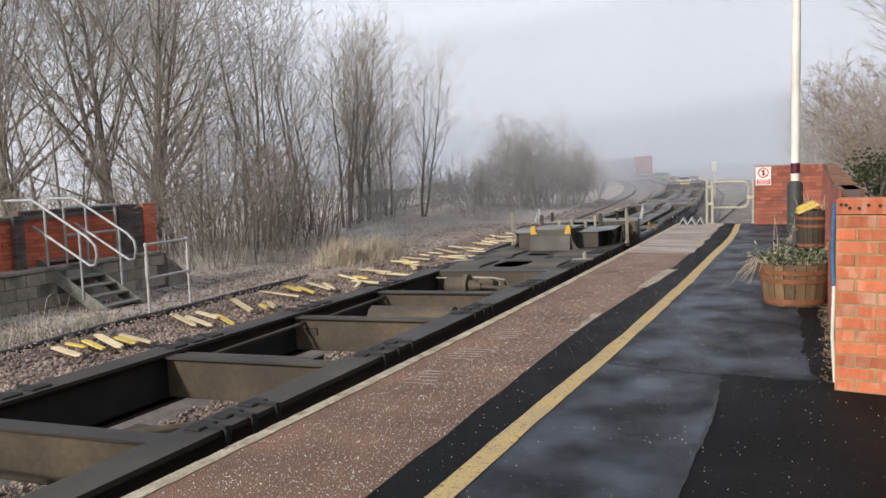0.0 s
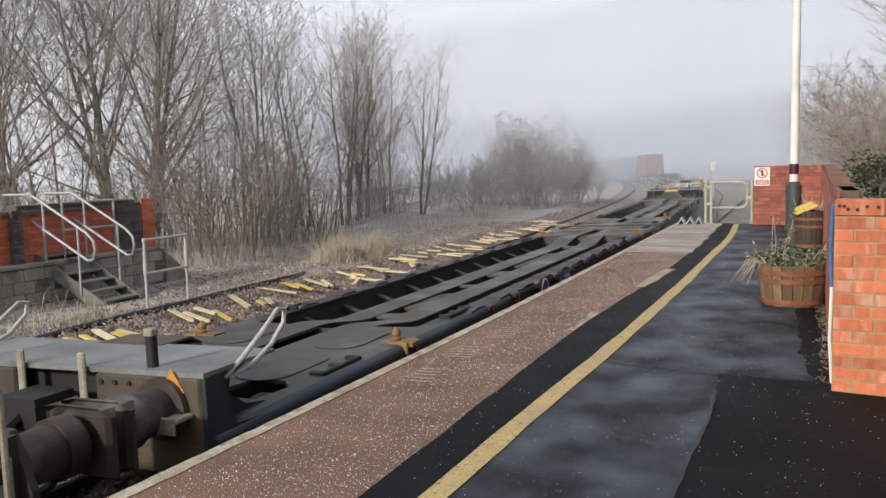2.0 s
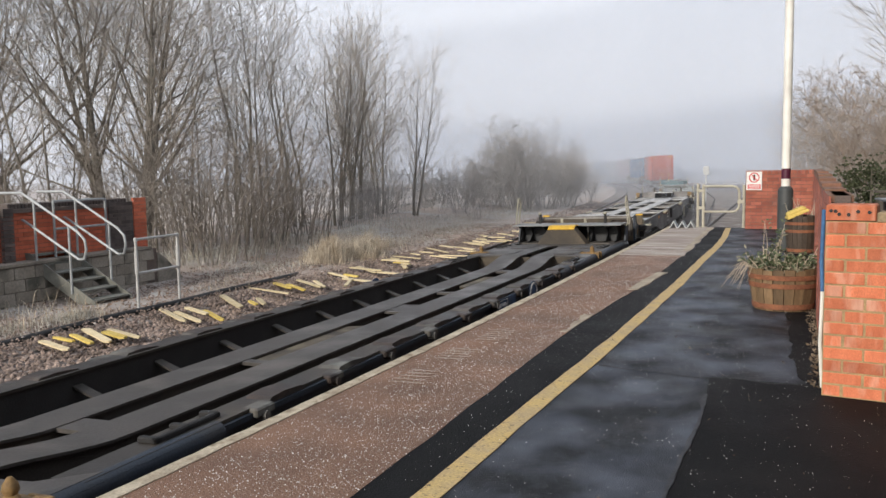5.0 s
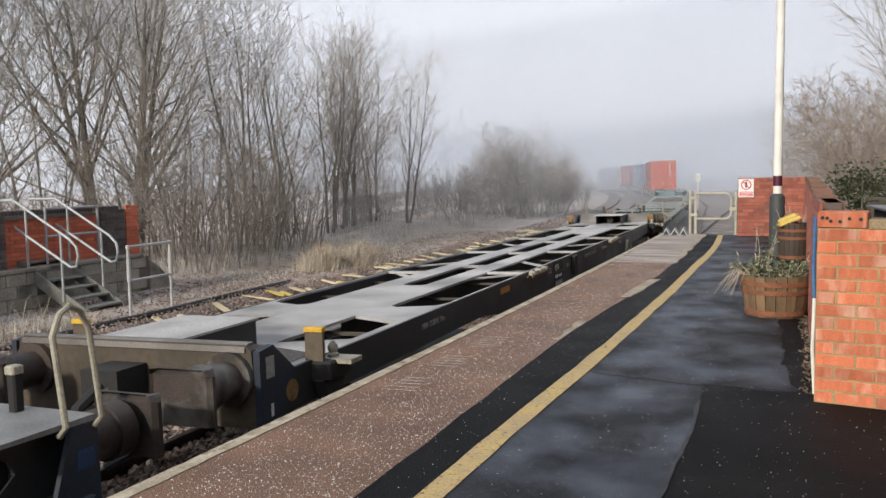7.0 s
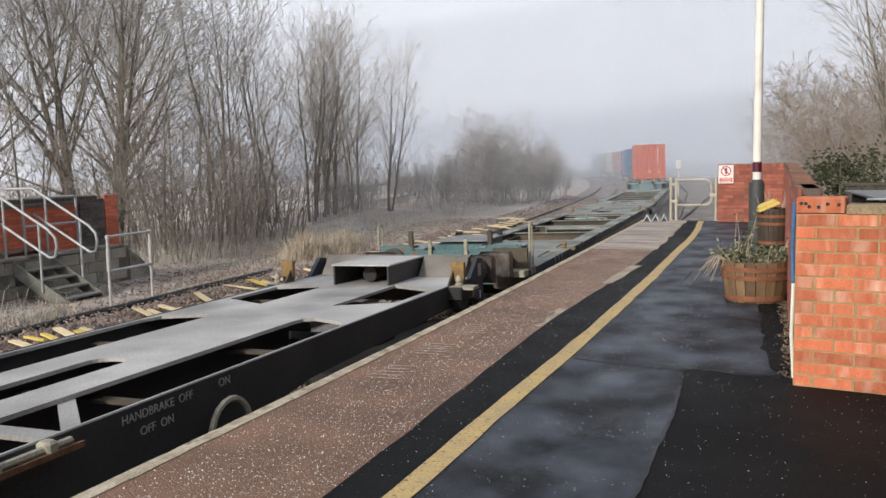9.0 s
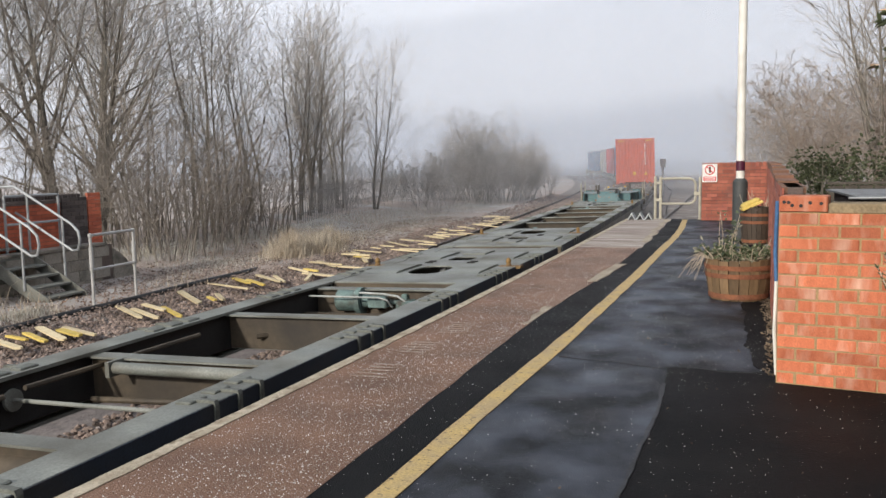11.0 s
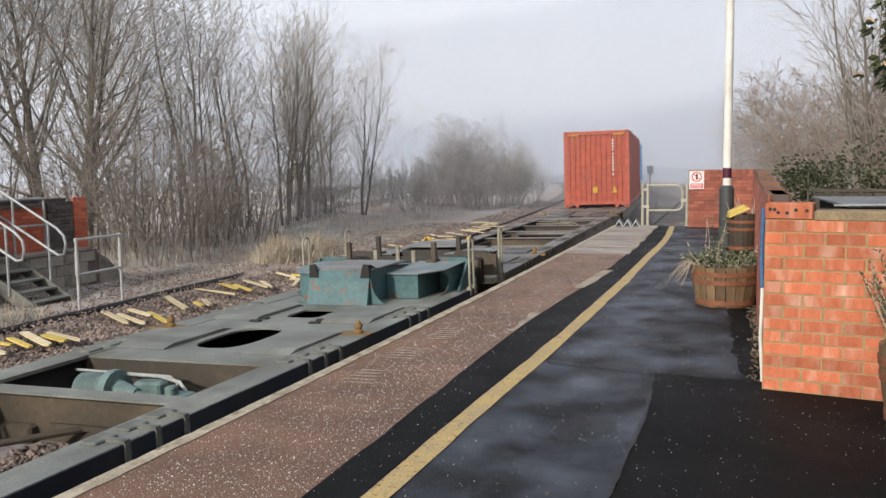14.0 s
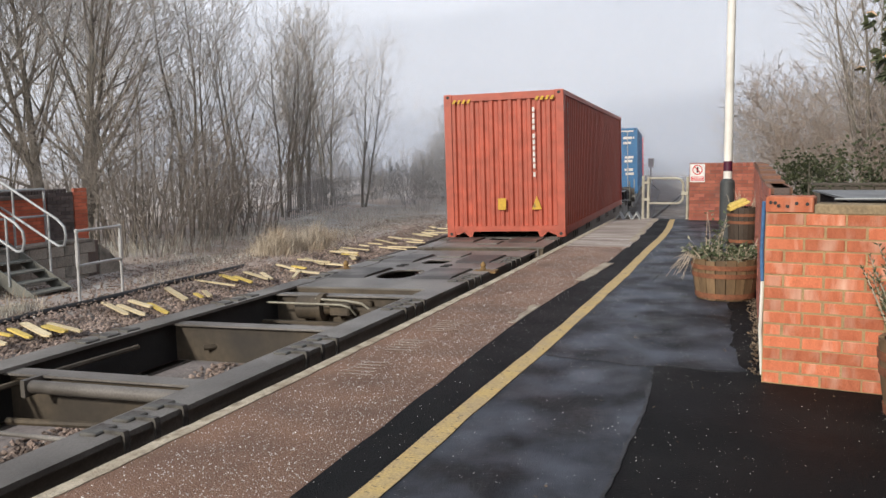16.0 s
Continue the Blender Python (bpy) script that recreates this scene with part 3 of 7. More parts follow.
def track(name, off, label, y0=-16, y1=210):
    t = thing(name, label, "railway track", kind="structure")
    for side in (-0.755, 0.755):
        g = Geo()
        prof = [(-0.07, -0.155), (0.07, -0.155), (0.07, -0.14), (0.012, -0.12), (0.012, -0.045), (0.036, -0.035), (0.036, -0.004), (0.028, 0), (-0.028, 0), (-0.036, -0.004), (-0.036, -0.035), (-0.012, -0.045), (-0.012, -0.12), (-0.07, -0.14)]
        n, m = 76, len(prof)
        for i in range(n + 1):
            y = y0 + (y1 - y0) * i / n
            x = line_x(y) + off(y) + side
            g.v += [(x + p, y, RAIL + q) for p, q in prof]
        for i in range(n):
            g.f += [(i * m + j, i * m + (j + 1) % m, (i + 1) * m + (j + 1) % m, (i + 1) * m + j) for j in range(m)]
        part("rail", g, "rail_steel", t, "brown rusty steel rail")
    me = Geo().cbox(-1.25, 1.25, -0.125, 0.125, -0.20, 0, 0.02).mesh("sleeper", "sleeper")
    for i in range(110):
        y = -4 + 0.68 * i
        s = part("sleeper", me, "sleeper", t)
        s.matrix_basis = Matrix.Translation((line_x(y) + off(y), y, RAIL - 0.15)) @ Matrix.Rotation(-math.atan(line_slope(y)), 4, "Z")
    return t


def siding():
    """A siding and its turnout beyond the platform end."""
    t = thing("track_siding", "rusty siding rails beyond the platform end", "railway track", kind="structure")
    paths = [[(20.6, -2.45), (34, -2.27), (56, -1.95), (83, -1.6), (140, -1.2)], [(20.6, -1.02), (34, -0.84), (56, -0.52), (83, -0.17), (140, 0.25)],
             [(36, -2.35), (51, -3.1), (66, -3.75), (82, -5.3), (101, -7.9), (130, -13.5)]]
    for k in paths:
        g = Geo()
        for i, (y, x) in enumerate(k):
            g.v += [(x - 0.036, y, RAIL - 0.16), (x + 0.036, y, RAIL - 0.16), (x + 0.036, y, RAIL - 0.03), (x - 0.036, y, RAIL - 0.03)]
            if i:
                b = 4 * (i - 1)
                g.f += [(b + j, b + (j + 1) % 4, b + 4 + (j + 1) % 4, b + 4 + j) for j in range(4)]
        part("rail", g, "rail_steel", t, "brown rusty rail")
    me = Geo().cbox(-1.25, 1.25, -0.125, 0.125, -0.2, 0, 0.02).mesh("sleeper", "sleeper")
    for i in range(60):
        y = 21 + 0.7 * i
        part("sleeper", me, "sleeper", t).location = (lerp_at(paths[0], y) + 0.715, y, RAIL - 0.18)
    s = thing("ground_signal", "small white railway signal on a post", "signal", pose(-4.0, 60, RAIL))
    part("post", Geo().tube([(0, 0, -0.2), (0, 0, 1.9)], 0.05, 10), "rail_white", s, smooth=True)
    part("head", Geo().cbox(-0.2, 0.2, -0.1, 0.1, 1.75, 2.35, 0.05), "rail_white", s, "white signal head")


def stone_mesh(rnd):
    g = Geo()
    ax = [rnd.uniform(0.6, 1.1) for _ in range(3)]
    pts = [(-1, 0, 0), (1, 0, 0), (0, -1, 0), (0, 1, 0), (0, 0, -1), (0, 0, 1), (0.6, 0.6, 0.55), (-0.6, 0.5, 0.6), (0.5, -0.6, 0.6), (-0.55, -0.6, 0.5)]
    g.v = [tuple(p[i] * ax[i] * rnd.uniform(0.75, 1.15) for i in range(3)) for p in pts]
    g.f = [(5, 6, 7), (5, 7, 9), (5, 9, 8), (5, 8, 6), (1, 3, 6), (3, 7, 6), (3, 0, 7), (0, 9, 7), (0, 2, 9), (2, 8, 9), (2, 1, 8), (1, 6, 8)]
    return g


def ballast():
    rnd = random.Random(11)
    kinds = [stone_mesh(rnd) for _ in range(12)]
    bed = strip(lambda y: line_x(y) + SECOND - 1.9, lambda y: min(line_x(y) + 1.75, lerp_at(EDGE, y) + 0.05) if y < END else line_x(y) + 1.9, -16, 210, RAIL - 0.125, 1.0, 0.2, 0.03)
    yard = strip(lambda y: line_x(y) + 1.88, lambda y: 0.9 + 0.02 * (y - 20), END + 0.12, 120, RAIL - 0.14, 0.8, 0.1, 0.05)
    solid("ballast_yard", yard, "yard", "trodden dark stone ballast under the siding", "ballast", "structure")
    solid("ballast_bed", bed, "bed", "dark stone ballast bed under both tracks", "ballast", "structure")
    g = Geo()

    def scatter(n, d0, d1, y0, y1, r0, r1, power, z):
        for _ in range(n):
            y = y0 + (y1 - y0) * rnd.random() ** power
            d = rnd.uniform(d0, d1)
            x = line_x(y) + d
            r = rnd.uniform(r0, r1)
            a, b = rnd.random() * 6.3, rnd.uniform(-0.5, 0.5)
            ca, sa = math.cos(a), math.sin(a)
            src = rnd.choice(kinds)
            k = len(g.v)
            zz = z(d) + rnd.uniform(-0.01, 0.02)
            g.v += [(x + r * (p * ca - q * sa), y + r * (p * sa + q * ca), zz + r * (w + b * p * 0.4)) for p, q, w in src.v]
            g.f += [tuple(k + i for i in f) for f in src.f]
    shoulder = lambda d: RAIL - 0.12 if d > -5.2 else RAIL - 0.12 + min(0.10, (-5.2 - d) * 0.16)
    scatter(15000, -5.75, -3.55, 3.5, 26, 0.022, 0.05, 1.5, shoulder)
    scatter(9000, -7.9, -5.4, 4, 34, 0.014, 0.034, 1.4, lambda d: RAIL + 0.01 + 0.02 * min(1, max(0, -5.9 - d)))
    scatter(5500, -5.9, -3.4, 26, 60, 0.035, 0.06, 1.2, shoulder)
    scatter(13000, -0.72, 0.72, 1.5, 16, 0.026, 0.048, 1.25, lambda d: RAIL - 0.11)
    scatter(1200, 0.78, 1.6, 1.5, 14, 0.026, 0.05, 1.3, lambda d: RAIL - 0.13)
    scatter(3500, -1.6, -0.8, 1.5, 14, 0.026, 0.05, 1.3, lambda d: RAIL - 0.13)
    solid("ballast_stones", g, "ballast", "loose grey and pinkish ballast stones, lightly frosted", "ballast", "stuff")


def cable():
    g = Geo().tube([(-9.93 + 0.04 * math.sin(y * 1.7), y, ground_z(-9.93, y) + 0.045) for y in [3 + 0.8 * i for i in range(17)]] + [(-10.05, 16.6, -0.93), (-10.4, 17.6, -0.98)], 0.055, 10)
    solid("cable_duct", g, "cable_black", "black plastic cable duct along the ballast shoulder", "cable duct", smooth=True)


def planks():
    """Broken boards thrown down beside the line."""
    ends = [(-9.47, 8.85, -8.65, 8.48), (-9.5, 9.12, -8.95, 8.89), (-9.41, 9.35, -8.69, 8.95), (-9.57, 9.76, -8.55, 9.14), (-9.11, 9.68, -8.33, 9.19),
            (-9.18, 9.84, -8.28, 9.44), (-9.67, 11.6, -8.5, 10.7), (-9.25, 11.45, -8.17, 10.67), (-9.37, 11.89, -8.56, 11.36), (-8.85, 11.7, -8.03, 11.05),
            (-9.71, 13.35, -8.39, 12.08), (-8.72, 12.83, -8.3, 12.4), (-8.76, 13.16, -8.27, 12.59), (-9.71, 14.35, -8.24, 13.39), (-9.63, 15.12, -8.65, 14.12),
            (-9.24, 15.0, -8.33, 14.1), (-9.42, 15.69, -8.12, 14.36)]
    rnd = random.Random(3)
    for i in range(48):
        y = 15.8 + 20 * (i / 48) ** 1.15 + rnd.uniform(-0.3, 0.3)
        x = line_x(y) - rnd.uniform(4.3, 5.6)
        a, n = rnd.uniform(-1.2, -0.35), rnd.uniform(0.5, 1.5)
        ends.append((x, y, x + n * math.cos(a), y + n * math.sin(a)))
    bright = {1, 2, 4, 9, 11, 14, 15, 20, 27}
    for i, (x0, y0, x1, y1) in enumerate(ends):
        n = math.hypot(x1 - x0, y1 - y0)
        w = rnd.uniform(0.038, 0.062)
        g = Geo().prism([(0, -w), (n * 0.93, -w * 0.8), (n, rnd.uniform(-0.5, 0.3) * w), (n * 0.96, w), (n * 0.05, w * 0.9), (-0.03, w * 0.1)], 0, 0.028, "z")
        ob = solid("plank", g, "wood_yellow" if i in bright else "wood_new", "splintered pale yellow board lying on the ballast", "plank", group="broken boards beside the line")
        ob.matrix_basis = Matrix.Translation((x0, y0, -0.925)) @ Matrix.Rotation(math.atan2(y1 - y0, x1 - x0), 4, "Z") @ Matrix.Rotation(radians(rnd.uniform(-3, 1)), 4, "Y") @ Matrix.Rotation(radians(rnd.uniform(-6, 6)), 4, "X")


ground()
platform()
grit()
track("track_near", lambda y: 0.0, "brown steel rails of the track beside the platform")
track("track_far", second, "brown steel rails of the second track")
siding()
ballast()
cable()
planks()


# ---- the train ----
HW = 1.19                              # half the width of a wagon
DK = 0.745                             # deck of the low wagons above the rail
MOVING = []                            # thing, place in the train, turned round, reach of its wagon


def spigot(w, x, y, z, material="rust"):
    s = part("spigot", Geo().lathe([(0.04, 0), (0.045, 0.025), (0.03, 0.04), (0.042, 0.065), (0.038, 0.09), (0.012, 0.125)], 10).box(-0.13, 0.2, -0.09, 0.09, -0.03, 0.005), material, w, "rusty container spigot", smooth=True)
    s.location = (x, y, z)
    return s


def bogie(w, y):
    b = part("bogie", Geo().box(-1.05, -0.85, y - 1.35, y + 1.35, 0.28, 0.55).box(0.85, 1.05, y - 1.35, y + 1.35, 0.28, 0.55).box(-0.9, 0.9, y - 0.2, y + 0.2, 0.35, 0.58), "dark_iron", w, "black cast bogie")
    for dy in (-0.9, 0.9):
        for x in (-0.78, 0.78):
            g = Geo().tube([(x - 0.065, y + dy, 0.34), (x + 0.065, y + dy, 0.34)], 0.34, 20)
            part("wheel", g, "dark_iron", b, smooth=True)


def buffers(w, y, sign, h=0.9):
    """A pair of buffers, the screw coupling and the hose; h is the height of their middle."""
    dz = h - 1.0
    for x in (-0.87, 0.87):
        g = Geo().tube([(x, y, h), (x, y - sign * 0.05, h), (x, y - sign * 0.05, h), (x, y - sign * 0.3, h), (x, y - sign * 0.3, h), (x, y - sign * 0.42, h)], [0.19, 0.19, 0.13, 0.145, 0.165, 0.165], 18).tube([(x, y - sign * 0.42, h), (x, y - sign * 0.48, h)], 0.10, 16)
        g.cbox(x - 0.24, x + 0.24, min(y - sign * 0.48, y - sign * 0.53), max(y - sign * 0.48, y - sign * 0.53), h - 0.18, h + 0.18, 0.04)
        part("buffer", g, "buffer_iron", w, "black round buffer", smooth=True)
    g = Geo().box(-0.16, 0.16, min(y, y - sign * 0.3), max(y, y - sign * 0.3), 0.88 + dz, 1.08 + dz).tube([(0, y - sign * 0.2, 1.0 + dz), (0, y - sign * 0.5, 0.86 + dz), (0, y - sign * 0.56, 0.7 + dz)], 0.045, 8)
    part("coupling", g, "dark_iron", w, "screw coupling", smooth=True)
    part("brake_hose", Geo().tube([(0.35, y, 0.8), (0.36, y - sign * 0.25, 0.72), (0.34, y - sign * 0.4, 0.5), (0.2, y - sign * 0.5, 0.42)], 0.03, 8), "cable_black", w, smooth=True)


def handrail(w, x, y, z, h=0.52, material="pole_cream"):
    pts = [(x, y - 0.085, z), (x, y - 0.085, z + h - 0.09), (x, y - 0.06, z + h - 0.025), (x, y, z + h), (x, y + 0.06, z + h - 0.025), (x, y + 0.085, z + h - 0.09), (x, y + 0.085, z)]
    part("handrail", Geo().tube(pts, 0.016, 8).box(x - 0.02, x + 0.03, y - 0.12, y - 0.05, z - 0.05, z + 0.06).box(x - 0.02, x + 0.03, y + 0.05, y + 0.12, z - 0.05, z + 0.06), material, w, "bent tube shunter's handrail", smooth=True)


def side_beam(w, material, y0, y1, top=DK, deep=0.5, flange=0.29):
    """A channel-shaped beam on each side."""
    for s in (-1, 1):
        k = [(HW - flange, top), (HW, top), (HW, top - 0.035), (HW - 0.10, top - 0.035), (HW - 0.10, top - deep + 0.025), (HW - 0.01, top - deep + 0.025), (HW - 0.01, top - deep),
             (HW - 0.22, top - deep), (HW - 0.22, top - deep + 0.025), (HW - 0.13, top - deep + 0.025), (HW - 0.13, top - 0.03), (HW - flange, top - 0.03)]
        part("side_beam", Geo().prism([(s * x, z) for x, z in (k if s > 0 else k[::-1])], y0, y1, "y"), material, w, "steel side beam")


def lugs(w, y0, y1, material, step=2.13):
    """Folding container stops over the edge of the side beam, in threes."""
    made = {}
    for s in (-1, 1):
        k = [(HW - 0.2, DK), (HW - 0.19, DK + 0.016), (HW - 0.06, DK + 0.02), (HW + 0.018, DK + 0.018), (HW + 0.026, DK - 0.01), (HW + 0.026, DK - 0.13), (HW + 0.012, DK - 0.13), (HW + 0.012, DK - 0.01), (HW - 0.02, DK)]
        made[s] = Geo().prism([(s * x, z) for x, z in (k if s > 0 else k[::-1])], 0, 0.045, "y").cbox(*sorted((s * (HW - 0.24), s * (HW - 0.12))), -0.07, 0.12, DK, DK + 0.018, 0.008).mesh("container_stop", material)
        y = y0
        while y < y1:
            for k3 in range(3):
                part("container_stop", made[s], material, w).location = (0, y + 0.27 * k3, 0)
            y += step


def plate_y(x0, x1, z0, z1, gaps, ya, yb):
    """An upright plate across the wagon with rectangular openings."""
    h = plate([(x0, z0), (x1, z0), (x1, z1), (x0, z1)], [[(a, c), (b, c), (b, d), (a, d)] for a, b, c, d in gaps], ya, yb)
    h.v = [(x, z, y) for x, y, z in h.v]
    h.f = [f[::-1] for f in h.f]
    return h


def well_half(label, deck, web, hump, accent, L, ends, beams, openings, mirrored=False):
    """Half of a low container wagon: raised end over the buffers, plated deck, open ladder frame, plated deck at the joint."""
    w = thing("container_flat_wagon", label, "railway wagon", group="wagons of the train")
    side_beam(w, deck, 0.1, L)
    if deck == "wagon_green":
        for s in (-1, 1):
            part("edge_strip", Geo().box(*sorted((s * (HW - 0.002), s * (HW + 0.012))), 0.12, L - 0.02, DK - 0.14, DK - 0.003), "wagon_navy", w, "navy painted edge")
    # plated decks with rounded openings
    xs = HW - 0.26
    y0, y1 = ends
    holes = [slot(-0.2, 0.2, openings[0] - 0.26, openings[0] + 0.26, 0.1), oval(0, openings[1], 0.27, 0.5)]
    part("deck_plate", plate(rect(-xs, xs, 0.1, y0), holes, DK - 0.026, DK - 0.006), deck, w, "steel deck plate with oval holes")
    holes = [oval(0, L - 3.2, 0.27, 0.48), slot(-0.2, 0.2, L - 1.98, L - 1.46, 0.1)]
    part("deck_plate", plate(rect(-xs, xs, y1, L - 0.06), holes, DK - 0.026, DK - 0.006), deck, w, "steel deck plate with oval holes")
    for y in (0.9, y0 - 0.03, y1):
        part("cross_member", Geo().box(-xs, xs, y, y + 0.03, DK - 0.46, DK - 0.03), web, w)
    part("joint_plate", plate_y(-HW + 0.02, HW - 0.02, DK - 0.34, DK - 0.03, [(-0.28, 0.16, DK - 0.22, DK - 0.08)], L - 0.06, L - 0.03), web, w, "rusty end plate at the joint")
    for x, y in ((0.66, openings[0] - 0.05), (-0.66, openings[0] - 0.05), (0.64, openings[1] + 0.1), (-0.64, openings[1] + 0.1), (0.62, L - 3.2), (-0.62, L - 3.2), (0.62, L - 1.4), (-0.62, L - 1.4)):
        g = Geo().prism([(y - 0.5, DK - 0.004), (y + 0.55, DK - 0.004), (y + 0.55, DK + 0.004), (y + 0.42, DK + 0.028), (y - 0.36, DK + 0.022)], x - 0.27, x + 0.27)
        part("cover_plate", g, {"wagon_grey": "wagon_slate", "wagon_brown": "dust_cover"}.get(deck, deck), w, "slightly bent cover plate")
    part("cover_plate", Geo().box(-0.2, 0.2, L - 1.15, L - 0.55, DK - 0.004, DK + 0.016), deck, w, "flat cover plate")
    for x, y in ((0.35, openings[1] - 1.0), (0.35, L - 2.4), (-0.35, L - 2.4), (-0.35, openings[1] - 1.0)):
        for d in (0, 0.16):
            part("lashing_slot", Geo().cbox(x - 0.06, x + 0.06, y + d, y + d + 0.07, DK - 0.004, DK + 0.012, 0.006), "dark_iron", w)
    # open ladder frame
    n = len(beams)
    for y in beams:
        g = Geo().box(-xs, xs, y - 0.09, y + 0.09, DK - 0.05, DK - 0.032).box(-xs, xs, y - 0.012, y + 0.012, DK - 0.42, DK - 0.05)
        part("cross_beam", g, deck, w, "flanged steel cross beam")
        for q in (-1, 1):
            part("web_plate", Geo().box(-xs, xs, *sorted((y + q * 0.024, y + q * 0.013)), DK - 0.41, DK - 0.051), web, w, "dusty brown web of the beam")
    # near-black inner sides carry the shade of the open bays in their colour
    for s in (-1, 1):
        part("inner_web", Geo().box(*sorted((s * (xs + 0.03), s * (xs + 0.025))), y0, y1, DK - 0.42, DK - 0.04), "dark_iron", w, "inner side with shade painted near-black")
    part("brake_shaft", Geo().tube([(-xs, y0 + (y1 - y0) * 0.42, DK - 0.2), (xs, y0 + (y1 - y0) * 0.42, DK - 0.2)], 0.018, 8).tube([(-xs, y0 + (y1 - y0) * 0.42, DK - 0.2), (-xs + 0.03, y0 + (y1 - y0) * 0.42, DK - 0.2)], 0.09, 12).cbox(xs - 0.3, xs - 0.1, y0 + (y1 - y0) * 0.42 - 0.06, y0 + (y1 - y0) * 0.42 + 0.06, DK - 0.24, DK - 0.16, 0.01), deck, w, "thin cross shaft", smooth=True)
    for i in range(1, n, 2):
        y = y0 + (y1 - y0) * (i - 0.55) / n
        part("brake_rod", Geo().tube([(-0.75, y, DK - 0.36), (0.75, y + 0.1, DK - 0.34)], 0.028, 8).cbox(0.45, 0.75, y - 0.08, y + 0.22, DK - 0.42, DK - 0.28, 0.02), web, w, "brake rod", smooth=True)
    unit = "brake_teal" if deck == "wagon_green" else "wagon_web"
    def sided(g):
        """The gear lies on the other side in the half that runs turned round."""
        if mirrored:
            g.v = [(-x, y, z) for x, y, z in g.v]
            g.f = [f[::-1] for f in g.f]
        return g
    for yy, ln in ((y0 + 0.42, 0.62), (y1 - 0.5, 0.55)):
        g = Geo().tube([(-0.62, yy, DK - 0.18), (-0.58, yy, DK - 0.18), (-0.57, yy, DK - 0.18), (-0.3, yy, DK - 0.18), (-0.29, yy, DK - 0.18), (-0.22, yy, DK - 0.18)], [0.06, 0.11, 0.14, 0.14, 0.175, 0.175], 18).tube([(-0.22, yy, DK - 0.18), (-0.02, yy + 0.02, DK - 0.19)], [0.1, 0.05], 12).tube([(-0.02, yy + 0.02, DK - 0.19), (ln, yy + 0.08, DK - 0.22)], 0.032, 10)
        part("brake_cylinder", sided(g), unit, w, "round brake cylinder with a flange", smooth=True)
        g = Geo().cbox(-0.1, 0.16, yy - 0.16, yy - 0.02, DK - 0.24, DK - 0.1, 0.02).cbox(0.26, 0.5, yy - 0.1, yy + 0.16, DK - 0.3, DK - 0.16, 0.025).cbox(0.3, 0.38, yy + 0.0, yy + 0.1, DK - 0.16, DK - 0.09, 0.015)
        part("brake_valve", sided(g), unit, w, "brake valve block")
        part("air_pipe", sided(Geo().tube([(-0.3, yy - 0.1, DK - 0.06), (0.1, yy - 0.12, DK - 0.07), (0.3, yy - 0.1, DK - 0.1), (0.42, yy - 0.06, DK - 0.2)], 0.014, 8).tube([(-xs + 0.05, yy - 0.25, DK - 0.09), (0.1, yy - 0.24, DK - 0.1), (0.2, yy - 0.2, DK - 0.14), (0.22, yy - 0.1, DK - 0.24)], 0.012, 8).tube([(0.5, yy, DK - 0.2), (xs - 0.02, yy - 0.05, DK - 0.12)], 0.014, 8)), "pipe_pale" if deck == "wagon_green" else "pole_cream", w, "bent air pipes", smooth=True)
        part("bearer", Geo().box(-xs, xs, yy - 0.3, yy - 0.24, DK - 0.33, DK - 0.3).box(-xs, xs, yy + 0.2, yy + 0.26, DK - 0.36, DK - 0.33), web, w, "brake gear bearer")
    y = y0 + (y1 - y0) * 0.3
    part("lever", Geo().box(-0.5, 0.3, y0 + 1.0, y0 + 1.06, DK - 0.3, DK - 0.26).tube([(-0.3, y0 + 0.7, DK - 0.28), (0.5, y0 + 1.6, DK - 0.3)], 0.025, 8), web, w, "brake lever")
    yb2 = beams[len(beams) // 2]
    part("cross_pipe", Geo().tube([(-0.55, yb2 - 0.2, DK - 0.09), (xs - 0.02, yb2 - 0.2, DK - 0.09)], 0.05, 12).box(-0.57, -0.53, yb2 - 0.27, yb2 - 0.02, DK - 0.16, DK - 0.03), deck, w, "stout pipe beside the cross beam", smooth=True)
    part("walkway_plate", Geo().box(-0.5, 0.35, y1 - 2.4, y1 - 1.7, DK - 0.36, DK - 0.33).tube([(-0.55, y1 - 2.5, DK - 0.26), (0.3, y1 - 1.6, DK - 0.24)], 0.03, 8), web, w, "dusty inner plate")
    part("air_tank", Geo().tube([(-0.6, y, DK - 0.26), (-0.56, y, DK - 0.26), (0.56, y, DK - 0.26), (0.6, y, DK - 0.26)], [0.08, 0.17, 0.17, 0.08], 16), web, w, "brown air tank", smooth=True)
    for yy in (y0 + 1.5, y0 + 3.9):
        for s in (-1, 1):
            part("pipe", Geo().tube([(s * 0.8, yy, DK - 0.1), (s * 0.8, yy + 2.2, DK - 0.12)], 0.022, 6), web, w, smooth=True)
    lugs(w, 1.9, L - 1.0, {"wagon_green": "stop_green", "wagon_grey": "buffer_iron"}.get(deck, "dark_iron"))
    for s in (-1, 1):
        spigot(w, s * (HW - 0.12), 3.4, DK, "pole_cream" if deck == "wagon_brown" else "yellow_worn")
        spigot(w, s * (HW - 0.12), L - 2.75, DK, "pole_cream" if deck == "wagon_brown" else "yellow_worn")
    # raised end over the buffers
    T = DK + 0.40
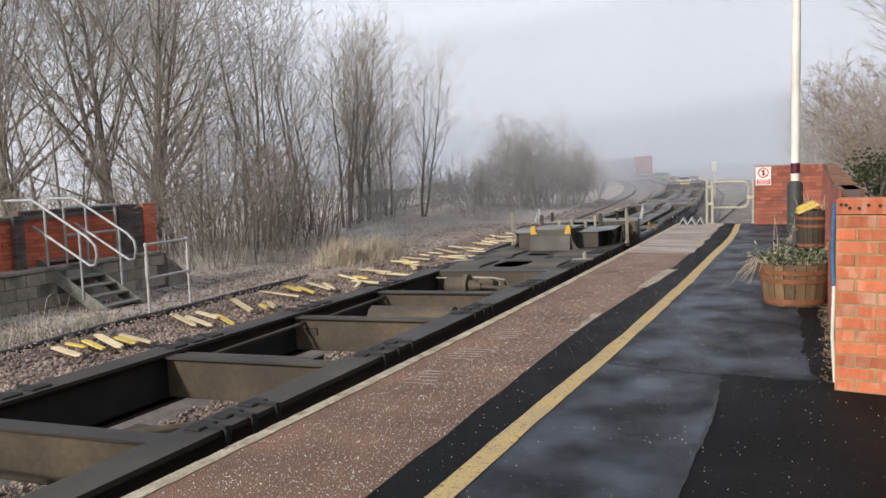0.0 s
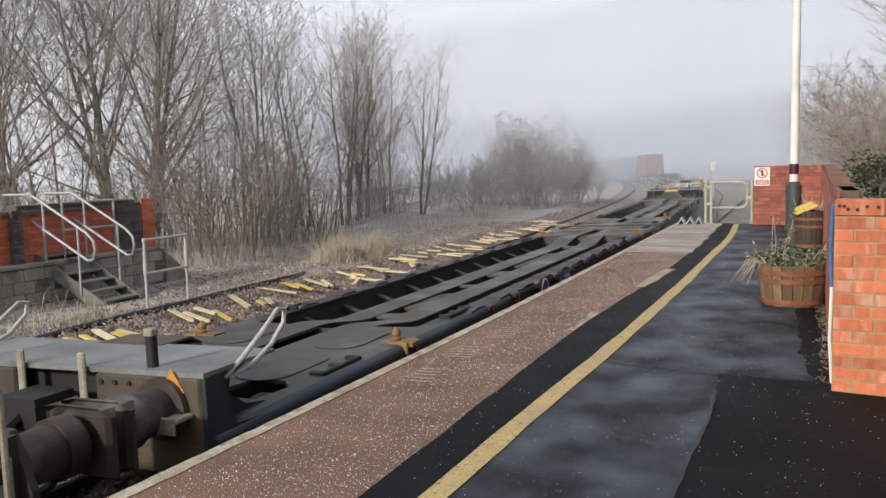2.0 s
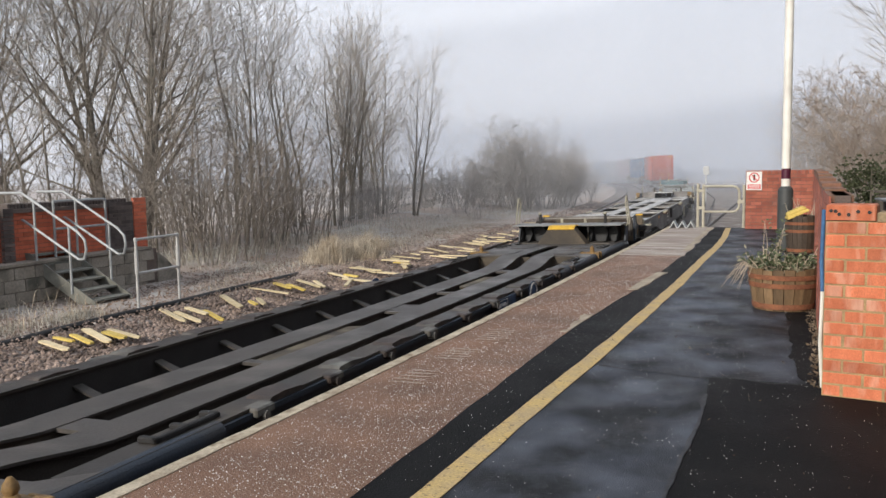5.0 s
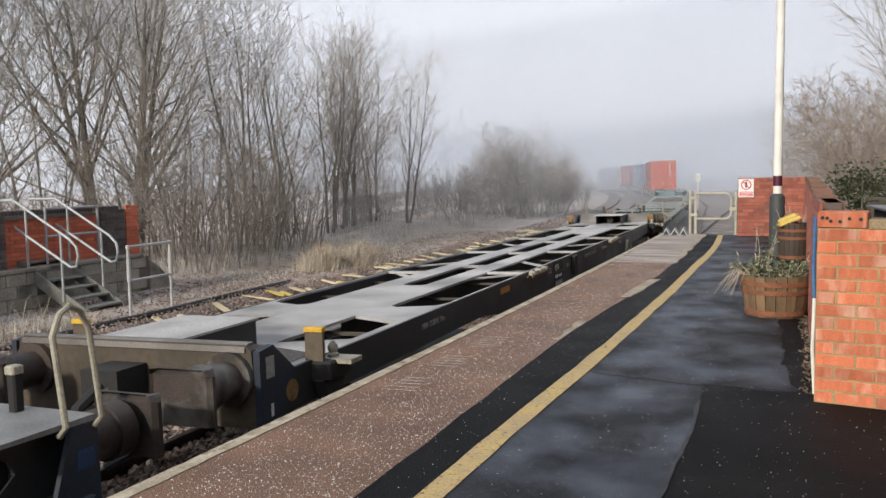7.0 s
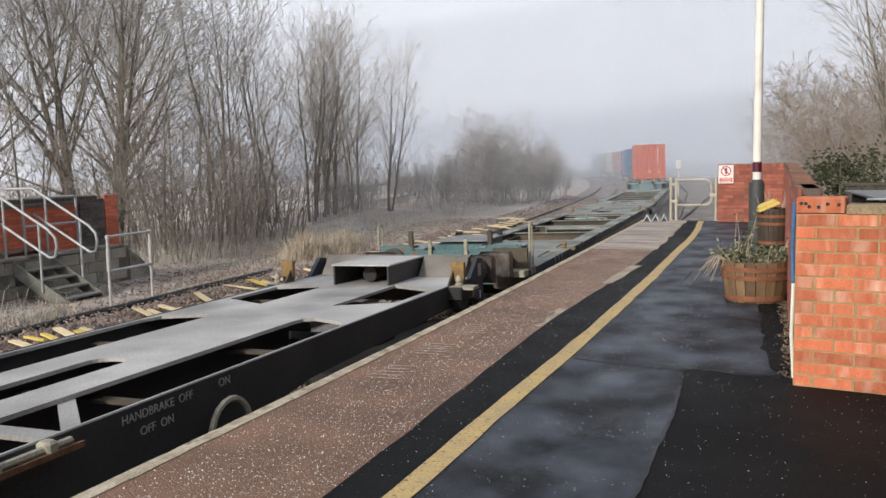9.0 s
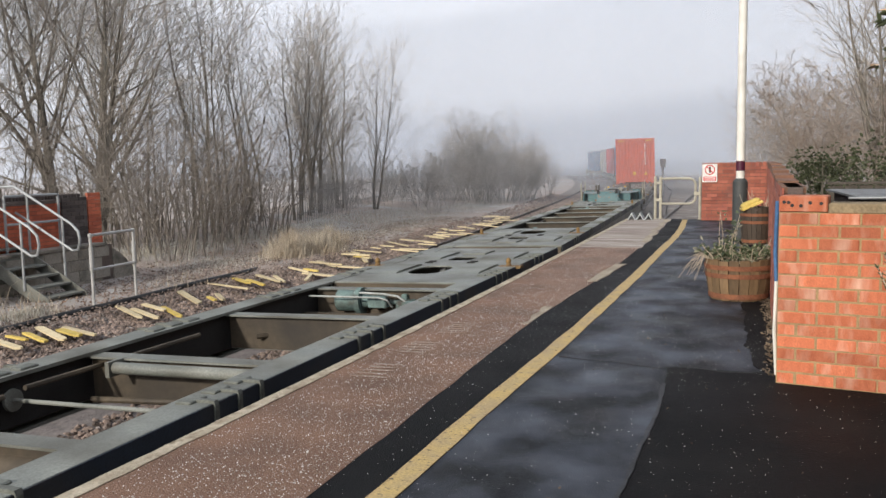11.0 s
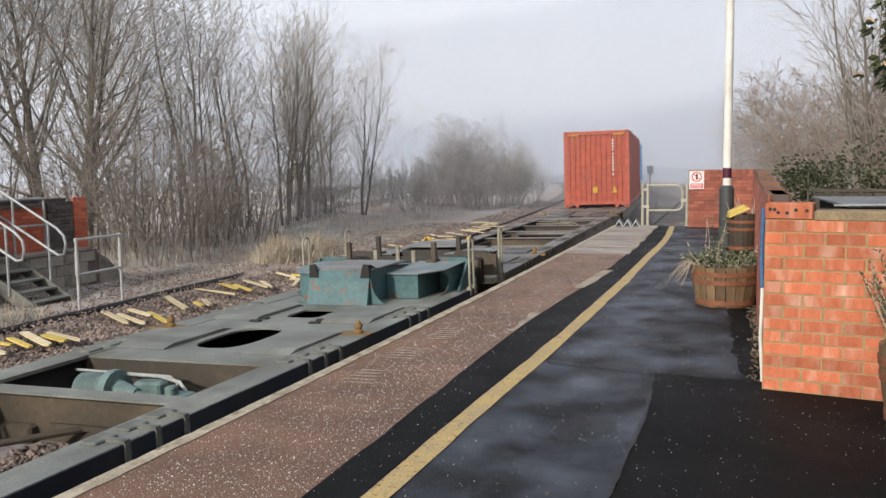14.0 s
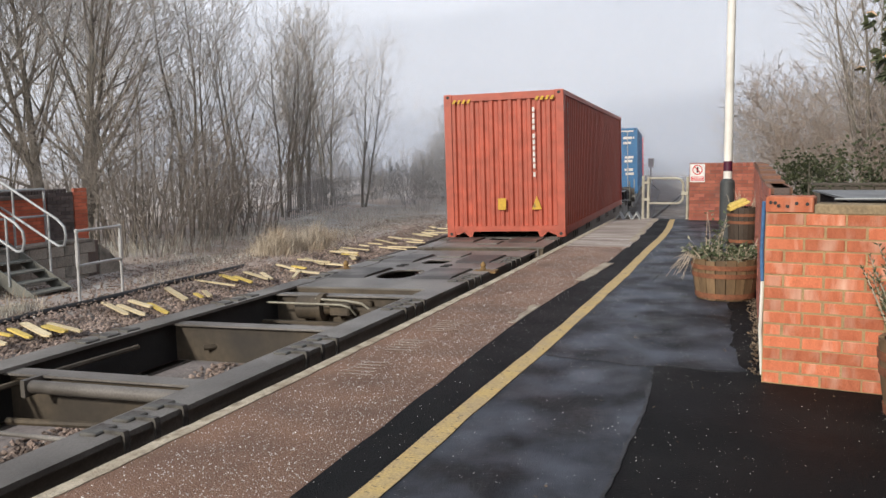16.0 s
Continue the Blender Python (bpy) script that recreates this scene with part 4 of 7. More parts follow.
    part("end_wall", Geo().prism([(-HW + 0.02, 0.55), (HW - 0.02, 0.55), (HW - 0.02, DK + 0.1), (HW - 0.14, T - 0.02), (0.62, T - 0.02), (0.55, T - 0.1), (-0.55, T - 0.1), (-0.62, T - 0.02), (-HW + 0.14, T - 0.02), (-HW + 0.02, DK + 0.1)], 0.06, 0.1, "y"), hump, w, "upright end plate")
    # centre hump with a swept front
    c = 0.39
    g = Geo().prism([(0.5, DK - 0.01)] + [(1.78, DK - 0.01)] + [(1.74, DK + 0.12), (1.70, DK + 0.26), (1.64, T - 0.02)] + [(0.5, T - 0.06)], -c, c)
    part("hump", g, hump, w, "raised centre housing over the coupling")
    for s in (-1, 1):
        a, b = sorted((s * c, s * (c + 0.2)))
        foot = [(a if s > 0 else b, T - 0.03)]
        k = [(s * c, T - 0.05)] + [(s * (c + 0.20 * (1 - math.cos(q))), DK + 0.38 * (1 - math.sin(q))) for q in (0.2, 0.5, 0.8, 1.1, 1.35, 1.57)] + [(s * c, DK)]
        part("wing_plate", Geo().prism(k if s < 0 else k[::-1], 1.64, 1.67, "y"), hump, w, "curved web plate")
        k = [(s * (c - 0.12), T - 0.1), (s * (c + 0.005), T - 0.1), (s * (c - 0.005), T + 0.055), (s * (c - 0.075), T + 0.06)]
        g = Geo().prism(k if s > 0 else k[::-1], 1.655, 1.685, "y").prism([(1.44, T - 0.015), (1.66, T - 0.015), (1.66, T + 0.05), (1.62, T + 0.05)], *sorted((s * (c - 0.02), s * c)))
        part("guide_horn", g, accent if accent == "yellow" else "dark_iron", w, "painted guide horn" if accent == "yellow" else "dark guide horn")
    part("tread_plate", Geo().box(-0.41, 0.43, 0.62, 1.62, T - 0.02, T + 0.002), "frost_top", w, "frosted grey tread plate")
    for s in (-1, 1):
        # side boxes: a plain face inboard, an open scoop outboard, one lid over both
        part("side_box", Geo().prism([(0.12, DK), (1.2, DK), (1.2, DK + 0.285), (0.12, DK + 0.315)], *sorted((s * (c + 0.01), s * 0.8))), hump, w, "plain-faced side box")
        k = [(0.12, DK), (0.98, DK), (0.78, DK + 0.03), (0.66, DK + 0.09), (0.64, DK + 0.15), (0.7, DK + 0.22), (0.86, DK + 0.275), (0.88, DK + 0.29), (0.12, DK + 0.31)]
        part("scoop_cheek", Geo().prism(k, *sorted((s * (HW - 0.2), s * (HW - 0.186)))), hump, w, "curved cheek of the scoop")
        part("scoop_back", Geo().box(*sorted((s * 0.8, s * (HW - 0.2))), 0.42, 0.44, DK, DK + 0.29), hump, w)
        k = [(s * (c + 0.01), 0.12), (s * (HW - 0.15), 0.12), (s * (HW - 0.15), 0.88), (s * 0.82, 1.235), (s * (c + 0.01), 1.235)]
        lid = Geo().prism(k if s > 0 else k[::-1], 0, 0.013, "z")
        lid.v = [(x, y, z + DK + 0.322 - 0.028 * (y - 0.12)) for x, y, z in lid.v]
        part("box_lid", lid, "frost_top" if hump != "wagon_teal" else "lid_teal", w, "frosted lid plate")
        if deck == "wagon_brown":
            plaque = part("warning_plaque", Geo().box(*sorted((s * (HW - 0.09), s * (HW - 0.085))), 0.14, 0.27, DK + 0.06, DK + 0.28), "letter_dim", w, "pale electrical warning plaque")
            part("triangle", Geo().prism([(0.155, DK + 0.17), (0.255, DK + 0.17), (0.205, DK + 0.255)], *sorted((s * (HW - 0.085), s * (HW - 0.082)))), "black_paint", plaque)
        part("gusset", Geo().prism([(0.1, DK), (0.55, DK), (0.14, T - 0.03), (0.1, T - 0.03)], *sorted((s * (HW - 0.12), s * (HW - 0.09)))), hump, w)
        handrail(w, s * (HW + 0.0), 0.32, DK - 0.02, 0.70)
        part("stanchion", Geo().cbox(s * 0.62 - 0.035, s * 0.62 + 0.035, 0.12, 0.18, DK + 0.3, T + 0.19, 0.01).box(s * 0.62 - 0.06, s * 0.62 + 0.06, 0.1, 0.3, DK + 0.3, DK + 0.36), hump if hump != "wagon_teal" else "wagon_web", w, "upright stanchion")
        part("bracket", Geo().cbox(s * 0.28 - 0.03, s * 0.28 + 0.03, 0.02, 0.05, T - 0.2, T + 0.07, 0.01), "pole_cream", w, "pale lashing bracket")
    part("lamp_step", Geo().cbox(0.86, HW + 0.04, -0.3, -0.02, 0.70, 0.79, 0.012), "pole_cream", w, "worn cream step block")
    part("step_cheek", Geo().prism([(-0.02, 0.5), (0.06, 0.5), (0.06, 1.08), (-0.02, 1.08)], 0.7, HW + 0.02), "wagon_web", w, "rusty brown end cheek")
    buffers(w, 0.05, 1)
    bogie(w, 2.1)
    for x in (-0.35, 0.4):
        part("joint_pin", Geo().tube([(x, L - 0.1, DK - 0.2), (x, L + 0.16, DK - 0.2)], 0.08, 12), "dark_iron", w, smooth=True)
    return w


def slot(x0, x1, y0, y1, r=0.14, n=5):
    """A rounded rectangle."""
    out = []
    for cx, cy, a0 in ((x1 - r, y0 + r, -90), (x1 - r, y1 - r, 0), (x0 + r, y1 - r, 90), (x0 + r, y0 + r, 180)):
        out += [(cx + r * math.cos(radians(a0 + 90 * i / n)), cy + r * math.sin(radians(a0 + 90 * i / n))) for i in range(n + 1)]
    return out


def words(body, size, material, parent, m, name="lettering"):
    cu = bpy.data.curves.new(name, "FONT")
    cu.body, cu.size, cu.extrude = body, size, 0.002
    tmp = new("letters_source", cu)
    deps = bpy.context.evaluated_depsgraph_get()
    me = bpy.data.meshes.new_from_object(tmp.evaluated_get(deps))
    bpy.data.objects.remove(tmp)
    me.materials.clear()
    me.materials.append(M[material])
    ob = new(name, me)
    ob.parent = parent
    ob.matrix_basis = m
    return ob


def ribbon(x0, x1, profile, thick):
    """A steel strip between two sides that follows a profile of (y, z)."""
    g, n = Geo(), len(profile)
    for y, z in profile:
        g.v += [(x0, y, z), (x1, y, z), (x0, y, z - thick), (x1, y, z - thick)]
    for i in range(n - 1):
        k = 4 * i
        g.f += [(k, k + 1, k + 5, k + 4), (k + 3, k + 2, k + 6, k + 7), (k + 2, k, k + 4, k + 6), (k + 1, k + 3, k + 7, k + 5)]
    g.f += [(0, 2, 3, 1), (4 * n - 4, 4 * n - 3, 4 * n - 1, 4 * n - 2)]
    return g


def spine_half(label, L, roped=False, spig=3.05, spig_far=15.4):
    """Half of a low wagon: plated ends and two spines that dip between them in a swan neck, with open bays to the side beams."""
    w = thing("container_flat_wagon", label, "railway wagon", group="wagons of the train")
    deck = "wagon_slate"
    DIP, ya, yb = 0.12, 3.55, L - 3.0
    low = DK - DIP
    swan = lambda y0, n, up: [(y0 + n * i / 8, (DK - DIP * (0.5 - 0.5 * math.cos(math.pi * i / 8))) if not up else (low + DIP * (0.5 - 0.5 * math.cos(math.pi * i / 8)))) for i in range(9)]
    path = swan(ya - 0.1, 1.25, False) + swan(yb - 1.15, 1.25, True)
    for s in (-1, 1):
        a, b = sorted((s * 0.12, s * 0.49))
        part("spine", ribbon(a, b, path, 0.02), deck, w, "dark dipped steel spine with a dusty top")
        for x in (0.16, 0.45):
            part("spine_web", ribbon(*sorted((s * x, s * (x - 0.014))), [(y, z - 0.021) for y, z in path], 0.27), "wagon_brown", w)
    # plated ends
    xs = HW - 0.05
    hole = [(0.5, 0.85), (0.95, 0.85), (1.0, 1.2), (0.86, 1.36), (0.6, 1.36)]
    mirror = lambda k: [(-x, y) for x, y in k][::-1]
    near = [(-xs, 0.1), (xs, 0.1), (xs, ya + 0.25), (0.9, ya + 0.02), (0.5, ya - 0.03), (0.12, ya - 0.03), (0.12, 1.75), (0.0, 1.45), (-0.12, 1.75), (-0.12, ya - 0.03), (-0.5, ya - 0.03), (-0.9, ya + 0.02), (-xs, ya + 0.25)]
    far = [(-xs, yb - 0.25), (-0.9, yb - 0.02), (-0.5, yb + 0.03), (-0.12, yb + 0.03), (-0.12, L - 1.0), (0.12, L - 1.0), (0.12, yb + 0.03), (0.5, yb + 0.03), (0.9, yb - 0.02), (xs, yb - 0.25), (xs, L - 0.05), (-xs, L - 0.05)]
    part("deck_plate", plate(near, [hole, mirror(hole)], DK - 0.03, DK), deck, w, "dark steel end deck with a centre slot")
    part("deck_plate", plate(far, [oval(0.62, L - 0.62, 0.24, 0.2), oval(-0.62, L - 0.62, 0.24, 0.2)], DK - 0.03, DK), deck, w, "dark steel end deck with round holes")
    side_beam(w, "wagon_navy", 0.1, L - 0.05, DK - 0.032, 0.42, 0.1)
    for s in (-1, 1):
        part("side_flange", Geo().box(*sorted((s * 0.93, s * (HW - 0.03))), ya + 0.1, yb - 0.1, DK - 0.03, DK - 0.006), "wagon_brown", w, "worn top of the side beam")
        # shade on the beam's inner face is painted in with the near-black material
        part("inner_side", Geo().box(*sorted((s * 0.95, s * 0.965)), ya, yb, DK - 0.4, DK - 0.032), "dark_iron", w, "inner side of the beam, near-black for painted shade")
        # tapered outriggers between the spine and the side beam
        n = int((yb - ya - 1.4) / 0.95)
        for i in range(n):
            y = ya + 1.0 + 0.95 * i
            k = [(s * 0.46, low - 0.20), (s * 0.95, DK - 0.14), (s * 0.95, DK - 0.12), (s * 0.46, low - 0.18)]
            part("outrigger", Geo().prism(k if s > 0 else k[::-1], y - 0.04, y + 0.06, "y"), "wagon_brown", w, "low tapered outrigger")
            g = Geo().prism([(y - 0.1, DK - 0.03), (y + 0.42, DK - 0.03), (y + 0.34, DK + 0.012), (y + 0.18, DK + 0.02), (y - 0.02, DK + 0.006)], *sorted((s * (HW - 0.22), s * (HW - 0.02))))
            g.tube([(s * (HW - 0.03), y + 0.5, DK - 0.07), (s * (HW + 0.05), y + 0.5, DK - 0.07)], 0.035, 8).cbox(*sorted((s * (HW - 0.1), s * (HW + 0.03))), y + 0.38, y + 0.6, DK - 0.06, DK - 0.005, 0.012)
            part("container_stop", g, "buffer_iron", w, "folded container stop, worn and greasy")
    # joints across the two spines and the dusty plates between them
    for y, n in ((4.75, 0.25), (7.4, 0.12), (8.6, 0.55), (11.9, 0.12), (L - 4.35, 0.25)):
        part("tie_plate", Geo().box(-0.13, 0.13, y, y + n, low - 0.035, low - 0.006), deck, w, "tie plate between the spines")
    for y, n in ((5.5, 1.3), (10.0, 2.0)):
        g = plate([(-0.118, y), (0.118, y + 0.06), (0.118, y + n * 0.9), (0.02, y + n), (-0.118, y + n * 0.95)], [], low - 0.06, low - 0.028)
        part("dusty_plate", g, "dust_plate", w, "stained dusty plate between the spines")
    for y in (0.9, ya - 0.05, yb + 0.02, L - 0.1):
        part("cross_member", Geo().box(-HW + 0.14, HW - 0.14, y, y + 0.03, DK - 0.4, DK - 0.032), "wagon_web", w)
    part("inner_pipe", Geo().tube([(0.02, 1.9, DK - 0.13), (-0.03, 2.8, DK - 0.17), (0.02, 3.6, DK - 0.22), (0.0, 5.0, DK - 0.32)], 0.045, 8), "dark_iron", w, smooth=True)
    for s in (-1, 1):
        for y, m in ((ya - 0.65, "wagon_slate"), (1.75, "wagon_slate"), (yb + 0.55, "rust_plate"), (L - 1.35, "wagon_slate")):
            part("cover_plate", plate(slot(s * 0.6 - 0.23, s * 0.6 + 0.23, y - 0.46, y + 0.46, 0.2), [], DK + 0.002, DK + 0.010), m, w, "rust-stained oval cover" if m == "rust_plate" else "oval cover plate")
        for y0, y1 in ((0.12, 5.75), (L - 4.2, L - 0.06)):
            part("round_edge", Geo().tube([(s * (HW - 0.06), y0, DK - 0.075), (s * (HW - 0.06), y1, DK - 0.075)], 0.075, 12), "wagon_navy", w, "rounded blue-black edge", smooth=True)
        for y in (spig, spig_far):
            spigot(w, s * (HW - 0.12), y, DK + 0.012, "yellow_worn")
            for d in (-0.115, 0.09):
                part("spigot_strap", Geo().cbox(*sorted((s * (HW + 0.035), s * (HW - 0.12))), y + d, y + d + 0.035, DK - 0.09, DK + 0.022, 0.006), "yellow_worn", w, "worn yellow strap")
        for y in (1.55, ya + 0.55, yb - 1.3, L - 0.85):
            g = Geo().cbox(*sorted((s * (HW - 0.10), s * (HW - 0.14))), y, y + 0.6, DK, DK + 0.03, 0.008)
            for d in (0, 0.28, 0.55):
                g.cbox(*sorted((s * (HW - 0.10), s * (HW - 0.24))), y + d, y + d + 0.05, DK, DK + 0.03, 0.008)
            part("container_stop", g, "dark_iron", w)
        disc = part("handbrake_disc", Geo().tube([(s * (HW + 0.004), 7.27, DK - 0.17), (s * (HW + 0.012), 7.27, DK - 0.17)], 0.2, 28), "panel_blue", w, "blue disc with a white turning arrow")
        arc = [(s * (HW + 0.014), 7.27 + 0.17 * math.cos(q), DK - 0.17 + 0.17 * math.sin(q)) for q in (0.35 + 2.4 * i / 14 for i in range(15))]
        part("arrow", Geo().tube(arc, 0.011, 6), "letter_white", disc)
        for e in (arc[0], arc[-1]):
            part("arrow_head", Geo().prism([(e[1] - 0.035, e[2] + 0.0), (e[1] + 0.035, e[2] + 0.0), (e[1], e[2] - 0.06)], *sorted((s * (HW + 0.013), s * (HW + 0.018)))), "letter_white", disc)
        part("painted_panel", Geo().box(*sorted((s * (HW + 0.004), s * (HW + 0.009))), 8.05, 8.75, DK - 0.30, DK - 0.03), "panel_blue", w, "blue painted data panel")
        for y0, y1, z0, z1 in ((8.38, 8.7, 0.15, 0.05), (8.08, 8.32, 0.27, 0.15)):
            for q in ((y0, y1, DK - z0, DK - z0 + 0.006), (y0, y1, DK - z1, DK - z1 + 0.006), (y0, y0 + 0.006, DK - z0, DK - z1), (y1, y1 + 0.006, DK - z0, DK - z1)):
                part("panel_border", Geo().box(*sorted((s * (HW + 0.0095), s * (HW + 0.012))), *q), "letter_white", w)
        turn = Matrix.Rotation(radians(90 * s), 4, "Z") @ Matrix.Rotation(radians(90), 4, "X")
        words("41 000kg", 0.075, "letter_white", w, Matrix.Translation((s * (HW + 0.01), 8.54 - s * 0.145, DK - 0.13)) @ turn)
        words("2 x 13m", 0.07, "letter_white", w, Matrix.Translation((s * (HW + 0.01), 8.54 - s * 0.14, DK - 0.24)) @ turn)
        for z in (0.19, 0.23):
            part("stencil_bar", Geo().box(*sorted((s * (HW + 0.0095), s * (HW + 0.012))), 8.11, 8.28, DK - z - 0.01, DK - z + 0.008), "letter_dim", w)
    # raised end with a wide shelf
    T = DK + 0.37
    part("shelf", Geo().prism([(0.06, T - 0.028), (0.80, T - 0.018), (0.80, T), (0.06, T + 0.004)], -HW + 0.02, HW - 0.02), "frost_top", w, "frosted steel shelf over the buffers")
    part("hump", Geo().prism([(-0.52, DK), (0.52, DK), (0.27, T - 0.05), (-0.27, T - 0.05)], 0.81, 1.15, "y"), "wagon_web", w, "tapered brown post plate")
    part("warning_panel", Geo().prism([(0.72, T + 0.005), (1.05, T + 0.005), (1.17, T - 0.06), (1.165, T - 0.07), (1.04, T - 0.012), (0.72, T - 0.012)], -0.28, 0.28), "wagon_web" if roped else "yellow", w, "brown folded panel" if roped else "yellow painted warning panel")
    for s in (-1, 1):
        for x in (0.50, 0.82, 1.03):
            k = [(0.1, DK), (0.1, T - 0.03), (0.78, T - 0.03)] + [(0.78 - 0.34 * math.sin(a), T - 0.05 - 0.15 * (1 - math.cos(a))) for a in (0.3, 0.7, 1.1, 1.57)] + [(0.50, DK + 0.12), (0.62, DK + 0.04), (0.86, DK)]
            part("scoop_rib", Geo().prism(k, *sorted((s * x, s * (x + 0.014)))), "wagon_black", w, "curved rib")
        part("scoop_back", Geo().box(*sorted((s * 0.4, s * 1.03)), 0.3, 0.32, DK, T - 0.03), "wagon_black", w, "dark back of the scoop")
        part("end_box", Geo().prism([(0.06, 0.42), (0.7, 0.42), (0.7, DK - 0.03), (0.34, DK), (0.22, T - 0.03), (0.06, T - 0.03)], *sorted((s * (HW - 0.04), s * (HW - 0.01)))), "wagon_navy", w, "dark end cheek")
        xr = HW - 0.005
        if roped:
            pts = [(s * (xr - 0.05), 0.30, T - 0.08), (s * xr, 0.42, T + 0.02), (s * xr, 0.66, T + 0.15), (s * xr, 0.84, T + 0.26), (s * xr, 0.92, T + 0.25), (s * xr, 0.90, T + 0.16), (s * xr, 0.74, T + 0.04), (s * xr, 0.52, T - 0.04), (s * (xr - 0.05), 0.34, T - 0.09)]
            part("rope_loop", Geo().tube(pts, 0.017, 8), "rail_white", w, "bent wire rope loop", smooth=True)
            part("warning_triangle", Geo().prism([(0.86, 1.0), (1.04, 1.0), (0.95, 1.145)][::s], 0.04, 0.047, "y") if s > 0 else Geo().prism([(-1.04, 1.0), (-0.86, 1.0), (-0.95, 1.145)], 0.04, 0.047, "y"), "decal_orange", w, "orange electrical warning triangle")
            part("lamp_step", Geo().cbox(*sorted((s * 0.9, s * 1.1)), -0.14, 0.04, 0.86, 0.885, 0.008).cbox(*sorted((s * 0.9, s * 1.1)), -0.14, -0.12, 0.8, 0.9, 0.006), "pole_cream", w, "small worn step plate")
        else:
            pts = [(s * xr, 0.30, T - 0.05), (s * (xr + 0.05), 0.30, T + 0.0), (s * xr, 0.30, T + 0.44), (s * xr, 0.25, T + 0.54), (s * xr, 0.19, T + 0.57), (s * xr, 0.13, T + 0.54), (s * xr, 0.08, T + 0.44), (s * (xr + 0.05), 0.08, T + 0.0), (s * xr, 0.08, T - 0.05)]
            part("handrail", Geo().tube(pts, 0.016, 8), "pole_cream", w, "bent tube shunter's handrail", smooth=True)
            part("blue_badge", Geo().box(*sorted((s * (HW - 0.006), s * (HW - 0.01))), 0.09, 0.2, DK + 0.12, DK + 0.22), "panel_blue", w, "small blue badge plate")
        part("stanchion", Geo().cbox(s * 0.72 - 0.03, s * 0.72 + 0.03, 0.12, 0.18, T, T + 0.22, 0.01), "dark_iron", w, "upright stanchion")
        part("stanchion_cap", Geo().cbox(s * 0.72 - 0.035, s * 0.72 + 0.035, 0.115, 0.185, T + 0.2, T + 0.245, 0.008), "pole_cream", w)
        part("bracket", Geo().cbox(s * 0.26 - 0.03, s * 0.26 + 0.03, 0.02, 0.05, T - 0.2, T + 0.1, 0.01), "pole_cream", w)
        part("end_beam", Geo().cbox(*sorted((s * 0.34, s * (HW - 0.045))), 0.048, 0.1, 0.5, T - 0.03, 0.015), "wagon_web", w, "brown end beam")
    part("drawbar_pocket", Geo().box(-0.34, 0.34, 0.2, 0.24, 0.5, T - 0.03), "dark_iron", w)
    for i in range(6):
        part("bolt", Geo().tube([(0.4 + 0.11 * (i % 3), 0.05, T - 0.08 - 0.3 * (i // 3)), (0.4 + 0.11 * (i % 3), 0.035, T - 0.08 - 0.3 * (i // 3))], 0.016, 6), "dark_iron", w)
    buffers(w, 0.05, 1)
    bogie(w, 2.1)
    for x in (-0.35, 0.4):
        part("joint_pin", Geo().tube([(x, L - 0.1, DK - 0.2), (x, L + 0.16, DK - 0.2)], 0.08, 12), "dark_iron", w, smooth=True)
    return w


